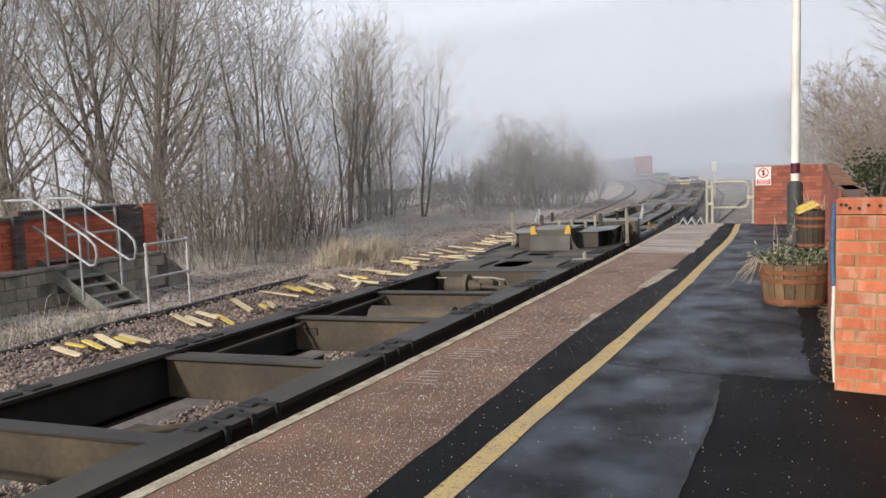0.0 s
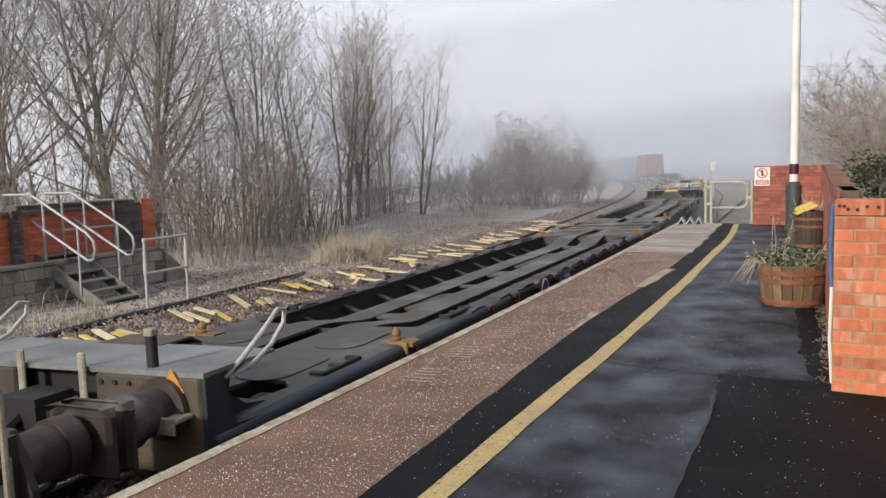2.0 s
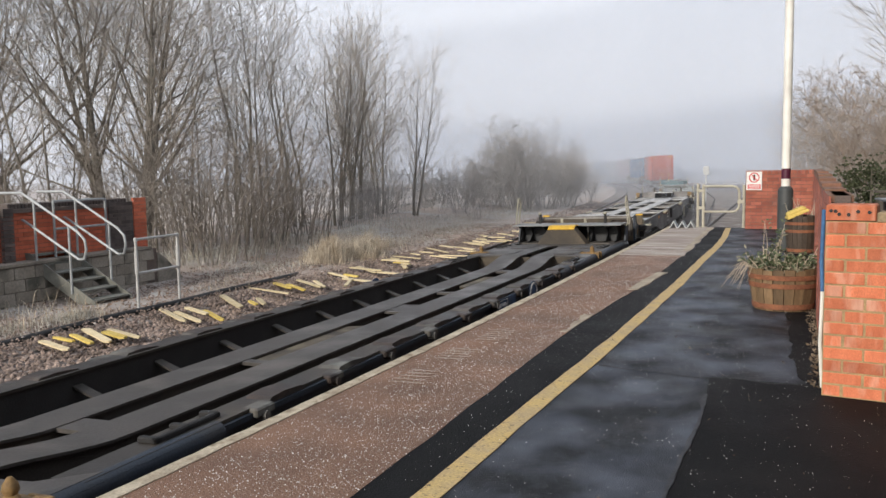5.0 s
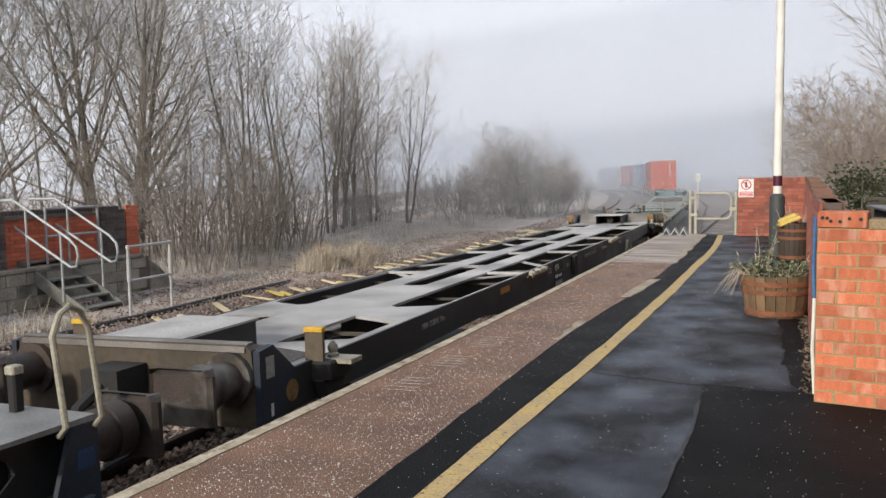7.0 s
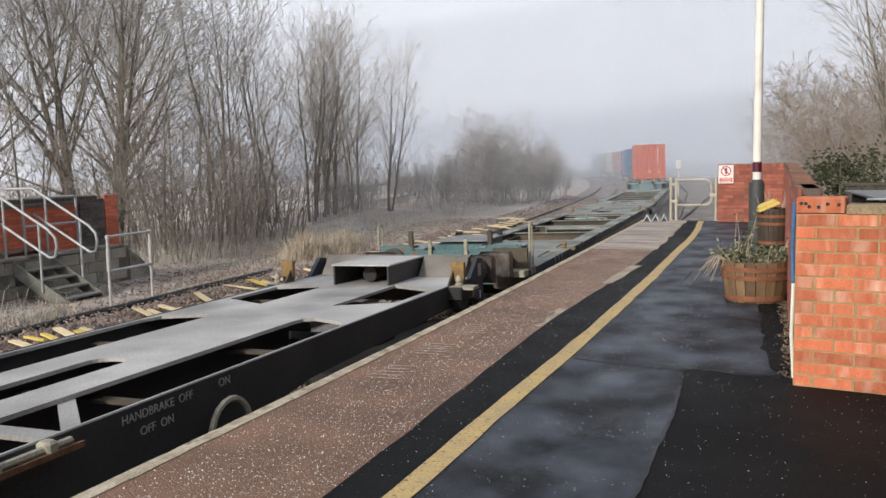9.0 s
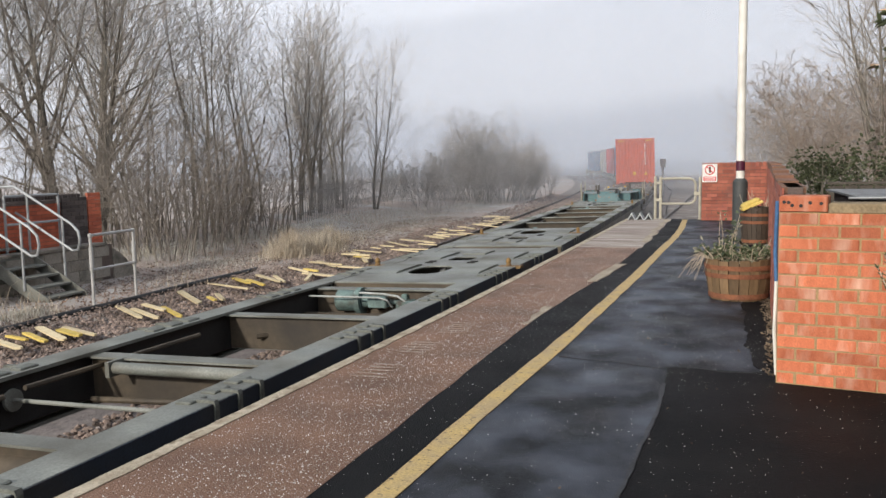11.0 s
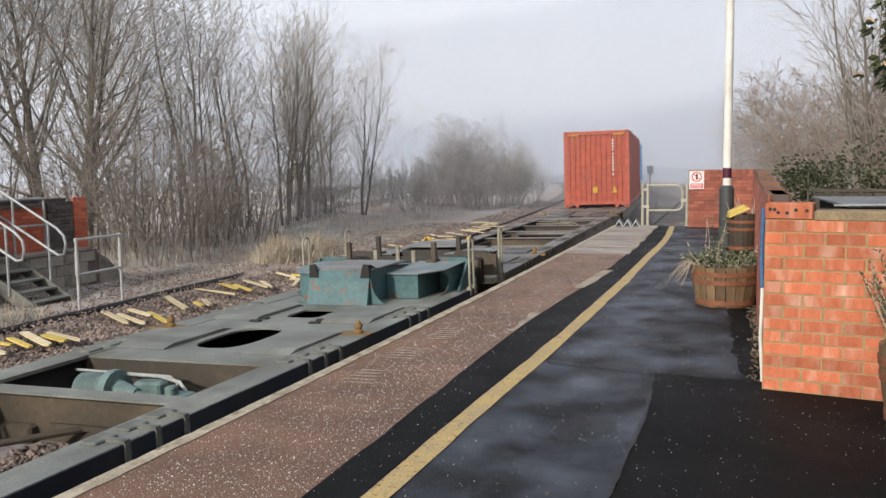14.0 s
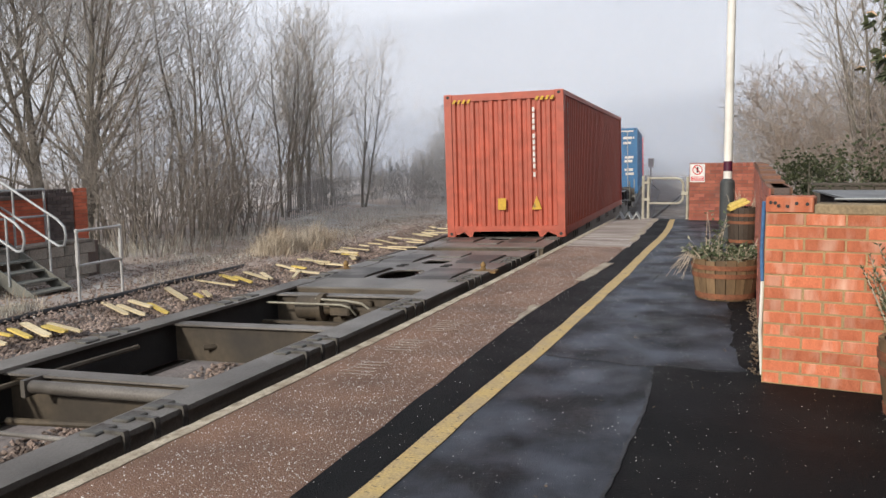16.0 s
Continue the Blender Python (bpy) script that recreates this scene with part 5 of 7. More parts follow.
def flat_wagon():
    """A bogie container flat with twin centre beams and outriggers."""
    w = thing("container_flat_wagon", "black bogie container flat wagon with frosted twin centre beams", "railway wagon", group="wagons of the train")
    L, D, X = 20.6, 0.935, 1.11
    for s in (-1, 1):
        part("centre_web", Geo().box(*sorted((s * 0.27, s * 0.29)), 3.6, L - 3.6, D - 0.5, D - 0.032), "wagon_black", w, "centre beam web")
        sole = [(-0.06, D + 0.004), (L - 0.5, D + 0.004), (L - 0.5, D - 0.22), (L - 4.6, D - 0.3), (L - 6.2, D - 0.52), (6.2, D - 0.52), (4.6, D - 0.3), (-0.06, D - 0.3)]
        part("sole_bar", Geo().prism(sole, *sorted((s * X, s * (X - 0.03)))), "wagon_black", w, "black sole bar")
    mirror = lambda k: [(-x, y) for x, y in k][::-1]
    def tray(y0, y1):
        """An opening with slanted ends."""
        return [(0.42, y0), (X - 0.12, y0 + 0.28), (X - 0.12, y1 - 0.28), (0.42, y1)]
    def both(k):
        return [k, mirror(k)]
    holes = both(tray(1.15, 2.6)) + both(tray(17.6, 19.05)) + [slot(-0.16, 0.16, 5.0, 7.4, 0.14), slot(-0.16, 0.16, 7.55, 9.75, 0.03), slot(-0.16, 0.16, 9.9, 12.4, 0.03), slot(-0.16, 0.16, 12.55, 15.15, 0.14)]
    bays = [3.2, 6.6, 10.07]
    for y0, y1 in zip(bays, bays[1:]):
        a, b = y0 + 0.06, y1 - 0.06
        k = [(0.5, a), (X - 0.06, a), (X - 0.06, b), (0.5, b)]
        if y0 == 3.2:
            k = [(0.52, a), (0.6, a - 0.06), (X - 0.12, a + 0.1), (X - 0.06, a + 0.3), (X - 0.06, b), (0.5, b), (0.5, a + 0.15)]
        holes += both(k) + both([(x, 20.15 - y) for x, y in k][::-1])
    part("deck_plate", plate(rect(-X + 0.031, X - 0.031, -0.05, L - 0.5), holes, D - 0.03, D), "wagon_deck", w, "frosted pale deck of twin beams and cross strips")
    for y in (2.2, 4.6, 6.1, 7.7, 9.4, L - 9.4, L - 7.7, L - 6.1, L - 4.6, L - 2.2):
        part("outrigger", Geo().box(-X + 0.04, X - 0.04, y - 0.05, y + 0.05, D - 0.12, D - 0.10), "wagon_web", w, "low cross outrigger")
    for y, dy in ((5.95, 0.8), (8.5, -0.85), (11.5, 0.85), (14.2, -0.6)):
        for s in (-1, 1):
            p = [(s * 0.40, y), (s * 0.40, y + 0.14), (s * (X - 0.04), y + dy + 0.14), (s * (X - 0.04), y + dy)]
            part("brace", Geo().prism(p if s > 0 else p[::-1], D - 0.05, D - 0.032, "z"), "wagon_deck", w, "diagonal brace")
    for ye, nm in ((-0.12, 1), (L - 0.5, -1)):
        ya, yb = sorted((ye, ye + nm * 0.06))
        part("headstock", Geo().prism([(-X + 0.05, 0.6), (X - 0.05, 0.6), (X - 0.05, D), (X - 0.07, D + 0.2), (X - 0.12, D + 0.24), (-X + 0.12, D + 0.24), (-X + 0.07, D + 0.2), (-X + 0.05, D)], ya, yb, "y"), "wagon_web", w, "weathered brown headstock")
        part("headstock_cap", Geo().prism([(ye - nm * 0.015, D + 0.19), (ye - nm * 0.01, D + 0.225), (ye + nm * 0.03, D + 0.247), (ye + nm * 0.10, D + 0.247), (ye + nm * 0.10, D + 0.23), (ye - nm * 0.002, D + 0.19)][::nm], -X + 0.11, X - 0.11), "wagon_grey", w, "frosted top edge")
        run_out = 0.92 if nm > 0 else 0.3
        ya, yb = sorted((ye + nm * 0.06, ye + nm * 1.08))
        for q in (-0.36, 0.34):
            part("housing_cheek", Geo().box(q, q + 0.02, ya, yb, D, D + 0.22), "wagon_black", w)
        part("housing_roof", Geo().box(-0.38, 0.38, ya, yb + 0.02, D + 0.222, D + 0.24), "wagon_deck", w, "frosted housing roof")
        for s in (-1, 1):
            part("sloping_cover", Geo().prism([(ye + nm * 0.061, D + 0.004), (ye + nm * run_out, D + 0.004), (ye + nm * 0.101, D + 0.235), (ye + nm * 0.061, D + 0.235)][::nm], *sorted((s * 0.385, s * (X - 0.13)))), "wagon_deck" if nm > 0 else "wagon_grey", w, "sloping cover plate")
            part("side_panel", Geo().prism([(ye - nm * 0.01, 0.6), (ye + nm * 0.42, 0.74), (ye + nm * 0.46, D - 0.02), (ye + nm * 0.16, D + 0.22), (ye - nm * 0.01, D + 0.2)][::nm], *sorted((s * (X + 0.004), s * (X - 0.045)))), "wagon_navy", w, "navy end cheek")
            part("stencil_bar", Geo().box(*sorted((s * (X + 0.005), s * (X + 0.008))), *sorted((ye + nm * 0.06, ye + nm * 0.16)), D + 0.0, D + 0.15), "letter_dim", w, "worn pale sticker")
            part("stencil_bar", Geo().box(*sorted((s * (X + 0.005), s * (X + 0.008))), *sorted((ye + nm * 0.1, ye + nm * 0.13)), D - 0.27, D - 0.18), "letter_white", w)
            part("round_decal", Geo().tube([(s * (X + 0.004), ye + nm * 0.38, D - 0.15), (s * (X + 0.008), ye + nm * 0.38, D - 0.15)], 0.08, 18), "yellow_worn", w, "worn yellow round mark")
        part("drawgear", Geo().tube([(0, ye + nm * 0.1, D + 0.1), (0, ye + nm * 0.85, D + 0.1)], 0.09, 14), "dark_iron", w, "drawgear end", smooth=True)
        for s in (-1, 1):
            y0 = ye + nm * (0.66 if nm > 0 else 0.8)
            g = Geo().cbox(*sorted((s * (X - 0.02), s * (X + 0.16))), *sorted((y0, y0 + nm * 0.34)), D - 0.14, D - 0.005, 0.015).prism([(y0, D - 0.16), (y0 + nm * 0.3, D - 0.16), (y0 + nm * 0.22, D - 0.3), (y0 + nm * 0.06, D - 0.3)][::nm], *sorted((s * (X + 0.02), s * (X + 0.12))))
            part("guide_bracket", g, "dark_iron", w, "dark cast bracket")
            g = Geo().prism([(y0 + nm * 0.02, D - 0.16), (y0 + nm * 0.07, D - 0.16), (y0 + nm * 0.06, D + 0.24), (y0 + nm * 0.03, D + 0.24)][::nm], *sorted((s * (X - 0.06), s * (X + 0.09)))).prism([(y0 + nm * 0.06, D), (y0 + nm * 0.24, D), (y0 + nm * 0.06, D + 0.17)][::nm], *sorted((s * (X - 0.05), s * (X - 0.03))))
            horn = part("guide_horn", g, "wagon_web", w, "rusty upright container guide")
            part("horn_tip", Geo().cbox(*sorted((s * (X - 0.065), s * (X + 0.095))), *sorted((y0 + nm * 0.015, y0 + nm * 0.075)), D + 0.215, D + 0.25, 0.006) if nm > 0 else Geo().cbox(*sorted((s * (X - 0.065), s * (X + 0.095))), *sorted((y0 + nm * 0.01, y0 + nm * 0.08)), D + 0.06, D + 0.25, 0.006), "yellow" if nm > 0 else "yellow_worn", horn, "yellow painted tip")
            sp = spigot(w, s * (X + 0.08), y0 + nm * 0.2, D - 0.005, "pole_cream")
        buffers(w, ye, nm, 0.94)
        bogie(w, ye + nm * (2.9 if nm > 0 else 2.3))
    for s in (-1, 1):
        for y in (6.45, 12.65):
            part("stop_rail", Geo().box(*sorted((s * (X + 0.1), s * (X + 0.12))), y - 0.05, y + 0.95, D - 0.06, D - 0.03).box(*sorted((s * (X + 0.03), s * (X + 0.05))), y - 0.05, y + 0.95, D - 0.06, D - 0.03), "rust", w, "rusty rail of the container stops")
            g = Geo().tube([(s * (X + 0.075), y, D - 0.015), (s * (X + 0.075), y + 0.9, D - 0.015)], 0.022, 8)
            for k in range(3):
                g.cbox(*sorted((s * (X + 0.115), s * (X + 0.02))), y + 0.06 + 0.33 * k, y + 0.14 + 0.33 * k, D - 0.05, D + 0.025, 0.015)
            part("container_stop", g, "pole_cream", w, "folding container stops")
        ring = Geo().tube([(s * (X + 0.07), 14.88 + 0.21 * math.cos(a), D - 0.37 + 0.21 * math.sin(a)) for a in (2 * math.pi * i / 20 for i in range(21))], 0.022, 6)
        part("handbrake_wheel", ring.tube([(s * (X - 0.1), 14.88, D - 0.37), (s * (X + 0.08), 14.88, D - 0.37)], 0.02, 8), "pole_cream", w, "cream handbrake wheel", smooth=True)
        part("underframe_pipe", Geo().tube([(s * (X - 0.25), 4, 0.3), (s * (X - 0.25), L - 4, 0.3)], 0.05, 8).cbox(*sorted((s * 0.4, s * 0.95)), 8, 9.6, 0.22, 0.5, 0.05), "dark_iron", w, smooth=True)
    side = Matrix.Translation((X + 0.004, 0, 0)) @ Matrix.Rotation(radians(90), 4, "Z") @ Matrix.Rotation(radians(90), 4, "X")
    words("MIN. CURVE 70m", 0.082, "letter_dim", w, Matrix.Translation((0, 2.68, D - 0.14)) @ side)
    words("NOT TO BE LOOSE SHUNTED", 0.08, "letter_dim", w, Matrix.Translation((0, 10.42, D - 0.15)) @ side)
    words("I.W.B. 12200mm", 0.08, "letter_dim", w, Matrix.Translation((0, 12.06, D - 0.14)) @ side)
    words("HANDBRAKE  OFF", 0.075, "letter_dim", w, Matrix.Translation((0, 13.98, D - 0.08)) @ side)
    words("ON", 0.08, "letter_dim", w, Matrix.Translation((0, 14.86, D - 0.08)) @ side)
    words("OFF  ON", 0.075, "letter_dim", w, Matrix.Translation((0, 14.12, D - 0.18)) @ side)
    words("ICD", 0.09, "letter_dim", w, Matrix.Translation((0, 8.95, D - 0.17)) @ side)
    part("data_panel", Geo().box(X + 0.001, X + 0.006, 8.06, 8.66, D - 0.45, D - 0.015), "black_paint", w, "black data panel with white lettering")
    words("KFA", 0.14, "letter_white", w, Matrix.Translation((0.004, 8.12, D - 0.15)) @ side)
    words("61.8t", 0.085, "letter_white", w, Matrix.Translation((0.004, 8.12, D - 0.27)) @ side)
    words("tare 20", 0.07, "letter_white", w, Matrix.Translation((0.004, 8.34, D - 0.265)) @ side)
    part("stencil_bar", Geo().box(X + 0.006, X + 0.008, 8.13, 8.6, D - 0.39, D - 0.33), "letter_dim", w)
    for z in (0.16, 0.3):
        part("panel_border", Geo().box(X + 0.006, X + 0.008, 8.08, 8.64, D - z - 0.022, D - z - 0.016), "letter_dim", w)
    for i in range(5):
        part("logo_bar", Geo().box(X + 0.001, X + 0.004, 5.26 + 0.08 * i, 5.32 + 0.08 * i, D - 0.14, D - 0.06), "decal_orange", w)
    for z in (0.08, 0.11, 0.14):
        part("stencil_bar", Geo().box(X + 0.001, X + 0.004, 7.66, 7.9, D - z - 0.008, D - z + 0.004), "letter_dim", w)
    part("side_step", Geo().cbox(X - 0.02, X + 0.06, 9.3, 9.56, D - 0.34, D - 0.02, 0.01), "dark_iron", w, "black step box")
    return w


def container(label, paint, doors=False, length=12.192, height=2.896):
    c = thing("shipping_container", label, "shipping container", group="containers on the train")
    W = 1.219
    # corrugated skins
    def corrugated(n, span, depth):
        out, step = [], span / n
        for i in range(n):
            a = i * step
            out += [(a, 0), (a + step * 0.36, 0), (a + step * 0.5, -depth), (a + step * 0.86, -depth)]
        return out + [(span, 0)]
    for s in (-1, 1):
        pr = corrugated(44, length - 0.3, 0.036)
        g = Geo()
        for z in (0.16, height - 0.1):
            g.v += [(s * (W - 0.03 + d), 0.15 + q, z) for q, d in pr]
        n = len(pr)
        g.f = [(i, i + 1, n + i + 1, n + i) for i in range(n - 1)]
        part("side_panel", g, paint, c, "corrugated steel side")
    for y, inward in ((0.03, 1), (length - 0.03, -1)):
        g = Geo()
        if doors and inward == 1:
            for x0, x1 in ((-W + 0.12, -0.012), (0.012, W - 0.12)):
                for z0, z1 in ((0.18, 0.78), (0.8, 1.42), (1.44, 2.06), (2.08, height - 0.16)):
                    part("door_panel", Geo().cbox(x0, x1, y, y + 0.03, z0, z1, 0.01), paint, c)
            g.box(-W + 0.1, W - 0.1, y + 0.031, y + 0.05, 0.15, height - 0.12)
            for x in (-0.8, -0.35, 0.35, 0.8):
                part("lock_rod", Geo().tube([(x, y - 0.03, 0.2), (x, y - 0.03, height - 0.15)], 0.018, 8).cbox(x - 0.06, x + 0.06, y - 0.05, y, 1.0, 1.12, 0.01), "galv", c, "galvanised lock rod", smooth=True)
        else:
            pr = corrugated(11, 2 * W - 0.3, 0.045)
            for z in (0.2, height - 0.14):
                g.v += [(-W + 0.15 + q, y - d * inward, z) for q, d in pr]
            n = len(pr)
            g.f = [(i, i + 1, n + i + 1, n + i) for i in range(n - 1)]
        part("end_panel", g, paint, c, "corrugated steel end")
    g = Geo()
    for x in (-W, W - 0.15):
        for y in (0, length - 0.15):
            g.box(x, x + 0.15, y, y + 0.15, 0.11, height - 0.11)
    for s in (-1, 1):
        a, b = sorted((s * W, s * (W - 0.06)))
        g.box(a, b, 0.15, length - 0.15, height - 0.1, height - 0.01).box(a, b, 0.15, length - 0.15, 0.03, 0.17)
    for y in (0.01, length - 0.07):
        g.box(-W + 0.15, W - 0.15, y, y + 0.06, height - 0.15, height - 0.01).box(-W + 0.15, W - 0.15, y, y + 0.06, 0.11, 0.22)
    part("frame", g, paint, c, "welded corner posts and rails")
    # low skirt with fork cut-outs
    for y in (0.02, length - 0.08):
        for s in (-1, 1):
            pr = [(s * (W - 0.15), 0.11), (s * 0.66, 0.11), (s * 0.70, 0.0), (s * 0.76, 0.0), (s * 0.86, 0.1), (s * (W - 0.15), 0.02)]
            part("skirt", Geo().prism(pr, y, y + 0.05, "y"), paint, c)
    part("roof", Geo().box(-W + 0.05, W - 0.05, 0.1, length - 0.1, height - 0.03, height - 0.015), paint, c)
    part("floor_panel", Geo().box(-W + 0.05, W - 0.05, 0.1, length - 0.1, 0.13, 0.16), "dark_iron", c)
    for x in (-W - 0.002, W - 0.176):
        for y in (-0.002, length - 0.174):
            for z in (0.0, height - 0.118):
                f = part("corner_casting", Geo().cbox(x, x + 0.178, y, y + 0.176, z, z + 0.118, 0.012), paint, c, "cast corner fitting")
                part("casting_hole", Geo().tube([(x + 0.089, y - 0.002, z + 0.06), (x + 0.089, y + 0.02, z + 0.06)], 0.034, 10), "black_paint", f)
    return c


def red_container():
    c = container("orange-red high-cube steel container with corrugated sides", "container_red")
    W, H = 1.219, 2.896
    for x0, n in ((-W + 0.17, 4), (W - 0.57, 4)):
        for i in range(n):
            g = Geo().prism([(x0 + 0.1 * i, H - 0.19), (x0 + 0.1 * i + 0.055, H - 0.19), (x0 + 0.1 * i + 0.095, H - 0.115), (x0 + 0.1 * i + 0.04, H - 0.115)], -0.006, -0.002, "y")
            part("height_stripe", g, "yellow", c, "yellow height warning stripe")
    x = 0.62
    for i in range(11):
        z = 2.48 - 0.118 * i - (0.05 if i > 3 else 0) - (0.05 if i > 9 else 0)
        part("lettering_bar", Geo().box(x - 0.022, x + 0.026, -0.022, -0.017, z, z + 0.09), "letter_white", c)
    part("placard", Geo().box(-0.13, 0.03, -0.022, -0.017, 0.55, 0.78), "yellow", c, "yellow square placard")
    part("warning_triangle", Geo().prism([(0.56, 0.55), (0.76, 0.55), (0.66, 0.82)], -0.024, -0.018, "y"), "yellow", c, "yellow warning triangle")
    for i in range(12):
        z = 2.55 - 0.15 * i
        part("lettering_bar", Geo().box(W + 0.012, W + 0.016, 0.42, 0.5, z, z + 0.1), "letter_dim", c)
    return c


def blue_container():
    c = container("blue high-cube steel container with closed doors", "container_blue", True)
    for x0, x1, z in ((0.62, 1.0, 2.4), (1.04, 1.09, 2.4), (0.62, 0.95, 2.18), (0.68, 1.05, 1.55), (0.66, 1.0, 1.38), (0.66, 1.02, 1.0), (0.7, 1.06, 0.82)):
        part("lettering_bar", Geo().box(x0, x1, -0.008, -0.004, z, z + 0.11), "letter_white", c)
    part("height_stripe", Geo().box(0.1, 1.05, -0.008, -0.004, 2.72, 2.78), "letter_white", c, "pale height stripe")
    return c


def load(ob, s, turned=False, length=18.55, reach=None):
    MOVING.append((ob, s, turned, *(reach or ((s - length, s) if turned else (s, s + length)))))
    return ob


def build_train():
    # low twin wagons: length, ends of the open frame, its cross beams, openings of the deck
    brown_aft = (18.9, (5.0, 14.65), (7.05, 9.07, 11.2, 13.3), (2.4, 3.95), True)
    aft = (18.75, (4.75, 14.6), (5.75, 7.9, 10.0, 12.13, 14.22), (2.38, 3.75), True)
    fore = (18.55, (4.75, 14.0), (5.36, 7.45, 9.53, 11.6, 13.6), (2.3, 3.75))
    load(well_half("dark brown low container wagon with an open ladder frame", "wagon_brown", "wagon_web", "wagon_brown", "yellow", *brown_aft), 17.35, True, 18.9)
    load(spine_half("black low container wagon with a slotted deck", 17.65, True, 2.85, 15.3), 18.35, False, 17.65)
    load(spine_half("black low container wagon with a yellow end panel", 18.2, False, 3.05, 15.45), 54.7, True, 18.2)
    load(flat_wagon(), 56.2, False, 20.1)
    green = ("grey-green low container wagon with an open ladder frame", "wagon_green", "wagon_web", "wagon_teal", "wagon_teal")
    load(well_half(*green, *fore), 78.05)
    load(well_half(*green, *aft), 115.7, True, 18.75)
    grey = ("grey-brown low container wagon with an open ladder frame", "wagon_grey", "wagon_web", "wagon_brown", "yellow")
    load(well_half(*grey, *fore), 116.45)
    last = load(well_half(*grey, *aft), 154.3, True, 18.75)
    load(red_container(), 137.4, False, 0, (135.55, 154.3))
    load(blue_container(), 159.1, False, 0, (157, 175.55))
    for paint, label, at, i in (("container_red_b", "faded red corrugated steel container", 176.0, 1), ("container_cream", "cream corrugated steel container", 190.0, 1), ("container_blue", "blue corrugated steel container", 207.0, 2)):
        load(container(label, paint), at, False, 0, (157 + 19.2 * i, 175.55 + 19.2 * i))
    for i in range(4):
        load(copy_thing(last, Matrix()), 157 + 19.2 * i)


build_train()


# ---- the near side: walls, gate, lamp post, tubs ----
def brick_panel(name, x0, y0, x1, y1, z0, z1, material, parent, depth=0.1, bw=0.225, bh=0.075, dark=None, cap=False):
    """Courses of separate bricks on a line from (x0, y0) to (x1, y1), joined to one mesh."""
    n = math.hypot(x1 - x0, y1 - y0)
    m = Matrix.Translation((x0, y0, 0)) @ Matrix.Rotation(math.atan2(y1 - y0, x1 - x0), 4, "Z")
    g, rnd = Geo(), random.Random(7)
    rows = int(round((z1 - z0) / bh))
    for r in range(rows):
        x = -(bw / 2 if r % 2 else 0)
        top = cap and r == rows - 1
        w = 0.075 if top else bw
        while x < n - 0.01:
            a, b = max(0, x), min(n, x + w)
            if b - a > 0.02:
                o = rnd.uniform(-0.002, 0.003)
                g.box(a + 0.004, b - 0.004, -depth - o, 0.0, z0 + r * bh + 0.004, z0 + (r + 1) * bh - 0.004 + (0.02 if top else 0), m)
            x += w
    ob = part(name, g, material, parent)
    ob["kind"] = "stuff"
    return ob


def front_wall():
    p = thing("wall_front", "bright orange-red brick wall with pale mortar and a concrete coping", "brick wall", kind="structure")
    m = Matrix.Translation((0.318, 5.5, 0)) @ Matrix.Rotation(radians(-10.5), 4, "Z")
    H = 0.0755
    part("mortar_core", Geo().box(0.003, 1.9, 0.0025, 0.22, -0.02, 14 * H, m), "mortar", p, "sandy mortar")
    part("coping_slab", Geo().cbox(0.275, 1.9, -0.006, 0.235, 14 * H, 14 * H + 0.055, 0.006, m), "coping_moss", p, "mossy concrete coping")
    cap = part("cap_brick", Geo().cbox(0.0, 0.27, -0.004, 0.22, 14 * H + 0.006, 15.3 * H, 0.008, m), "brick_red", p, "perforated terracotta cap brick")
    for i, (x, z) in enumerate(((0.03, 0.062), (0.055, 0.06), (0.075, 0.042), (0.125, 0.04), (0.175, 0.058), (0.235, 0.055))):
        a, b = m @ Vector((x, -0.008, 14 * H + z)), m @ Vector((x, 0.01, 14 * H + z))
        part("cap_hole", Geo().tube([a, b], 0.011, 8), "black_paint", cap)
    full = Geo().cbox(0.005, 0.22, 0, 0.1, 0.005, H - 0.005, 0.005).mesh("brick", "brick_red")
    half = Geo().cbox(0.005, 0.1075, 0, 0.1, 0.005, H - 0.005, 0.005).mesh("brick", "brick_red")
    rnd = random.Random(2)
    for r in range(14):
        x = 0.0
        first = True
        while x < 1.85:
            me, w = (half, 0.1125) if first and r % 2 == 0 else (full, 0.225)
            b = part("brick", me, "brick_red", p)
            b.matrix_basis = m @ Matrix.Translation((x, rnd.uniform(-0.003, 0.002), r * H))
            x += w
            first = False


def return_wall():
    p = thing("wall_return", "long weathered brown brick wall at the back of the platform", "brick wall", kind="structure")
    line = [(5.72, 0.36), (8.4, 0.44), (12, 0.60), (19.8, 0.90)]
    for (ya, xa), (yb, xb) in zip(line, line[1:]):
        u = Vector((xb - xa, yb - ya, 0)).normalized()
        part("core", Geo().prism([(xa + 0.02, ya), (xb + 0.02, yb), (xb + 0.11, yb), (xa + 0.11, ya)][::-1], -0.05, 1.20, "z"), "mortar_dark", p)
        brick_panel("brickwork", xb, yb, xa, ya, 0.0, 1.2, "brick_far", p, 0.012)
    rise = [(5.74, 1.16), (6.15, 1.19), (6.7, 1.215), (7.5, 1.24), (8.6, 1.265), (10.2, 1.285), (12.6, 1.3), (19.7, 1.3)]
    for (y0, h), (y1, _) in zip(rise, rise[1:]):
        a, b = lerp_at(line, y0), lerp_at(line, y1)
        k = [(a - 0.012, y0 + 0.004), (b - 0.012, y1 - 0.004), (b + 0.13, y1 - 0.004), (a + 0.13, y0 + 0.004)][::-1]
        part("stepped_course", Geo().prism(k, 1.2, h, "z"), "brick_brown", p, "stepped brown brick course")


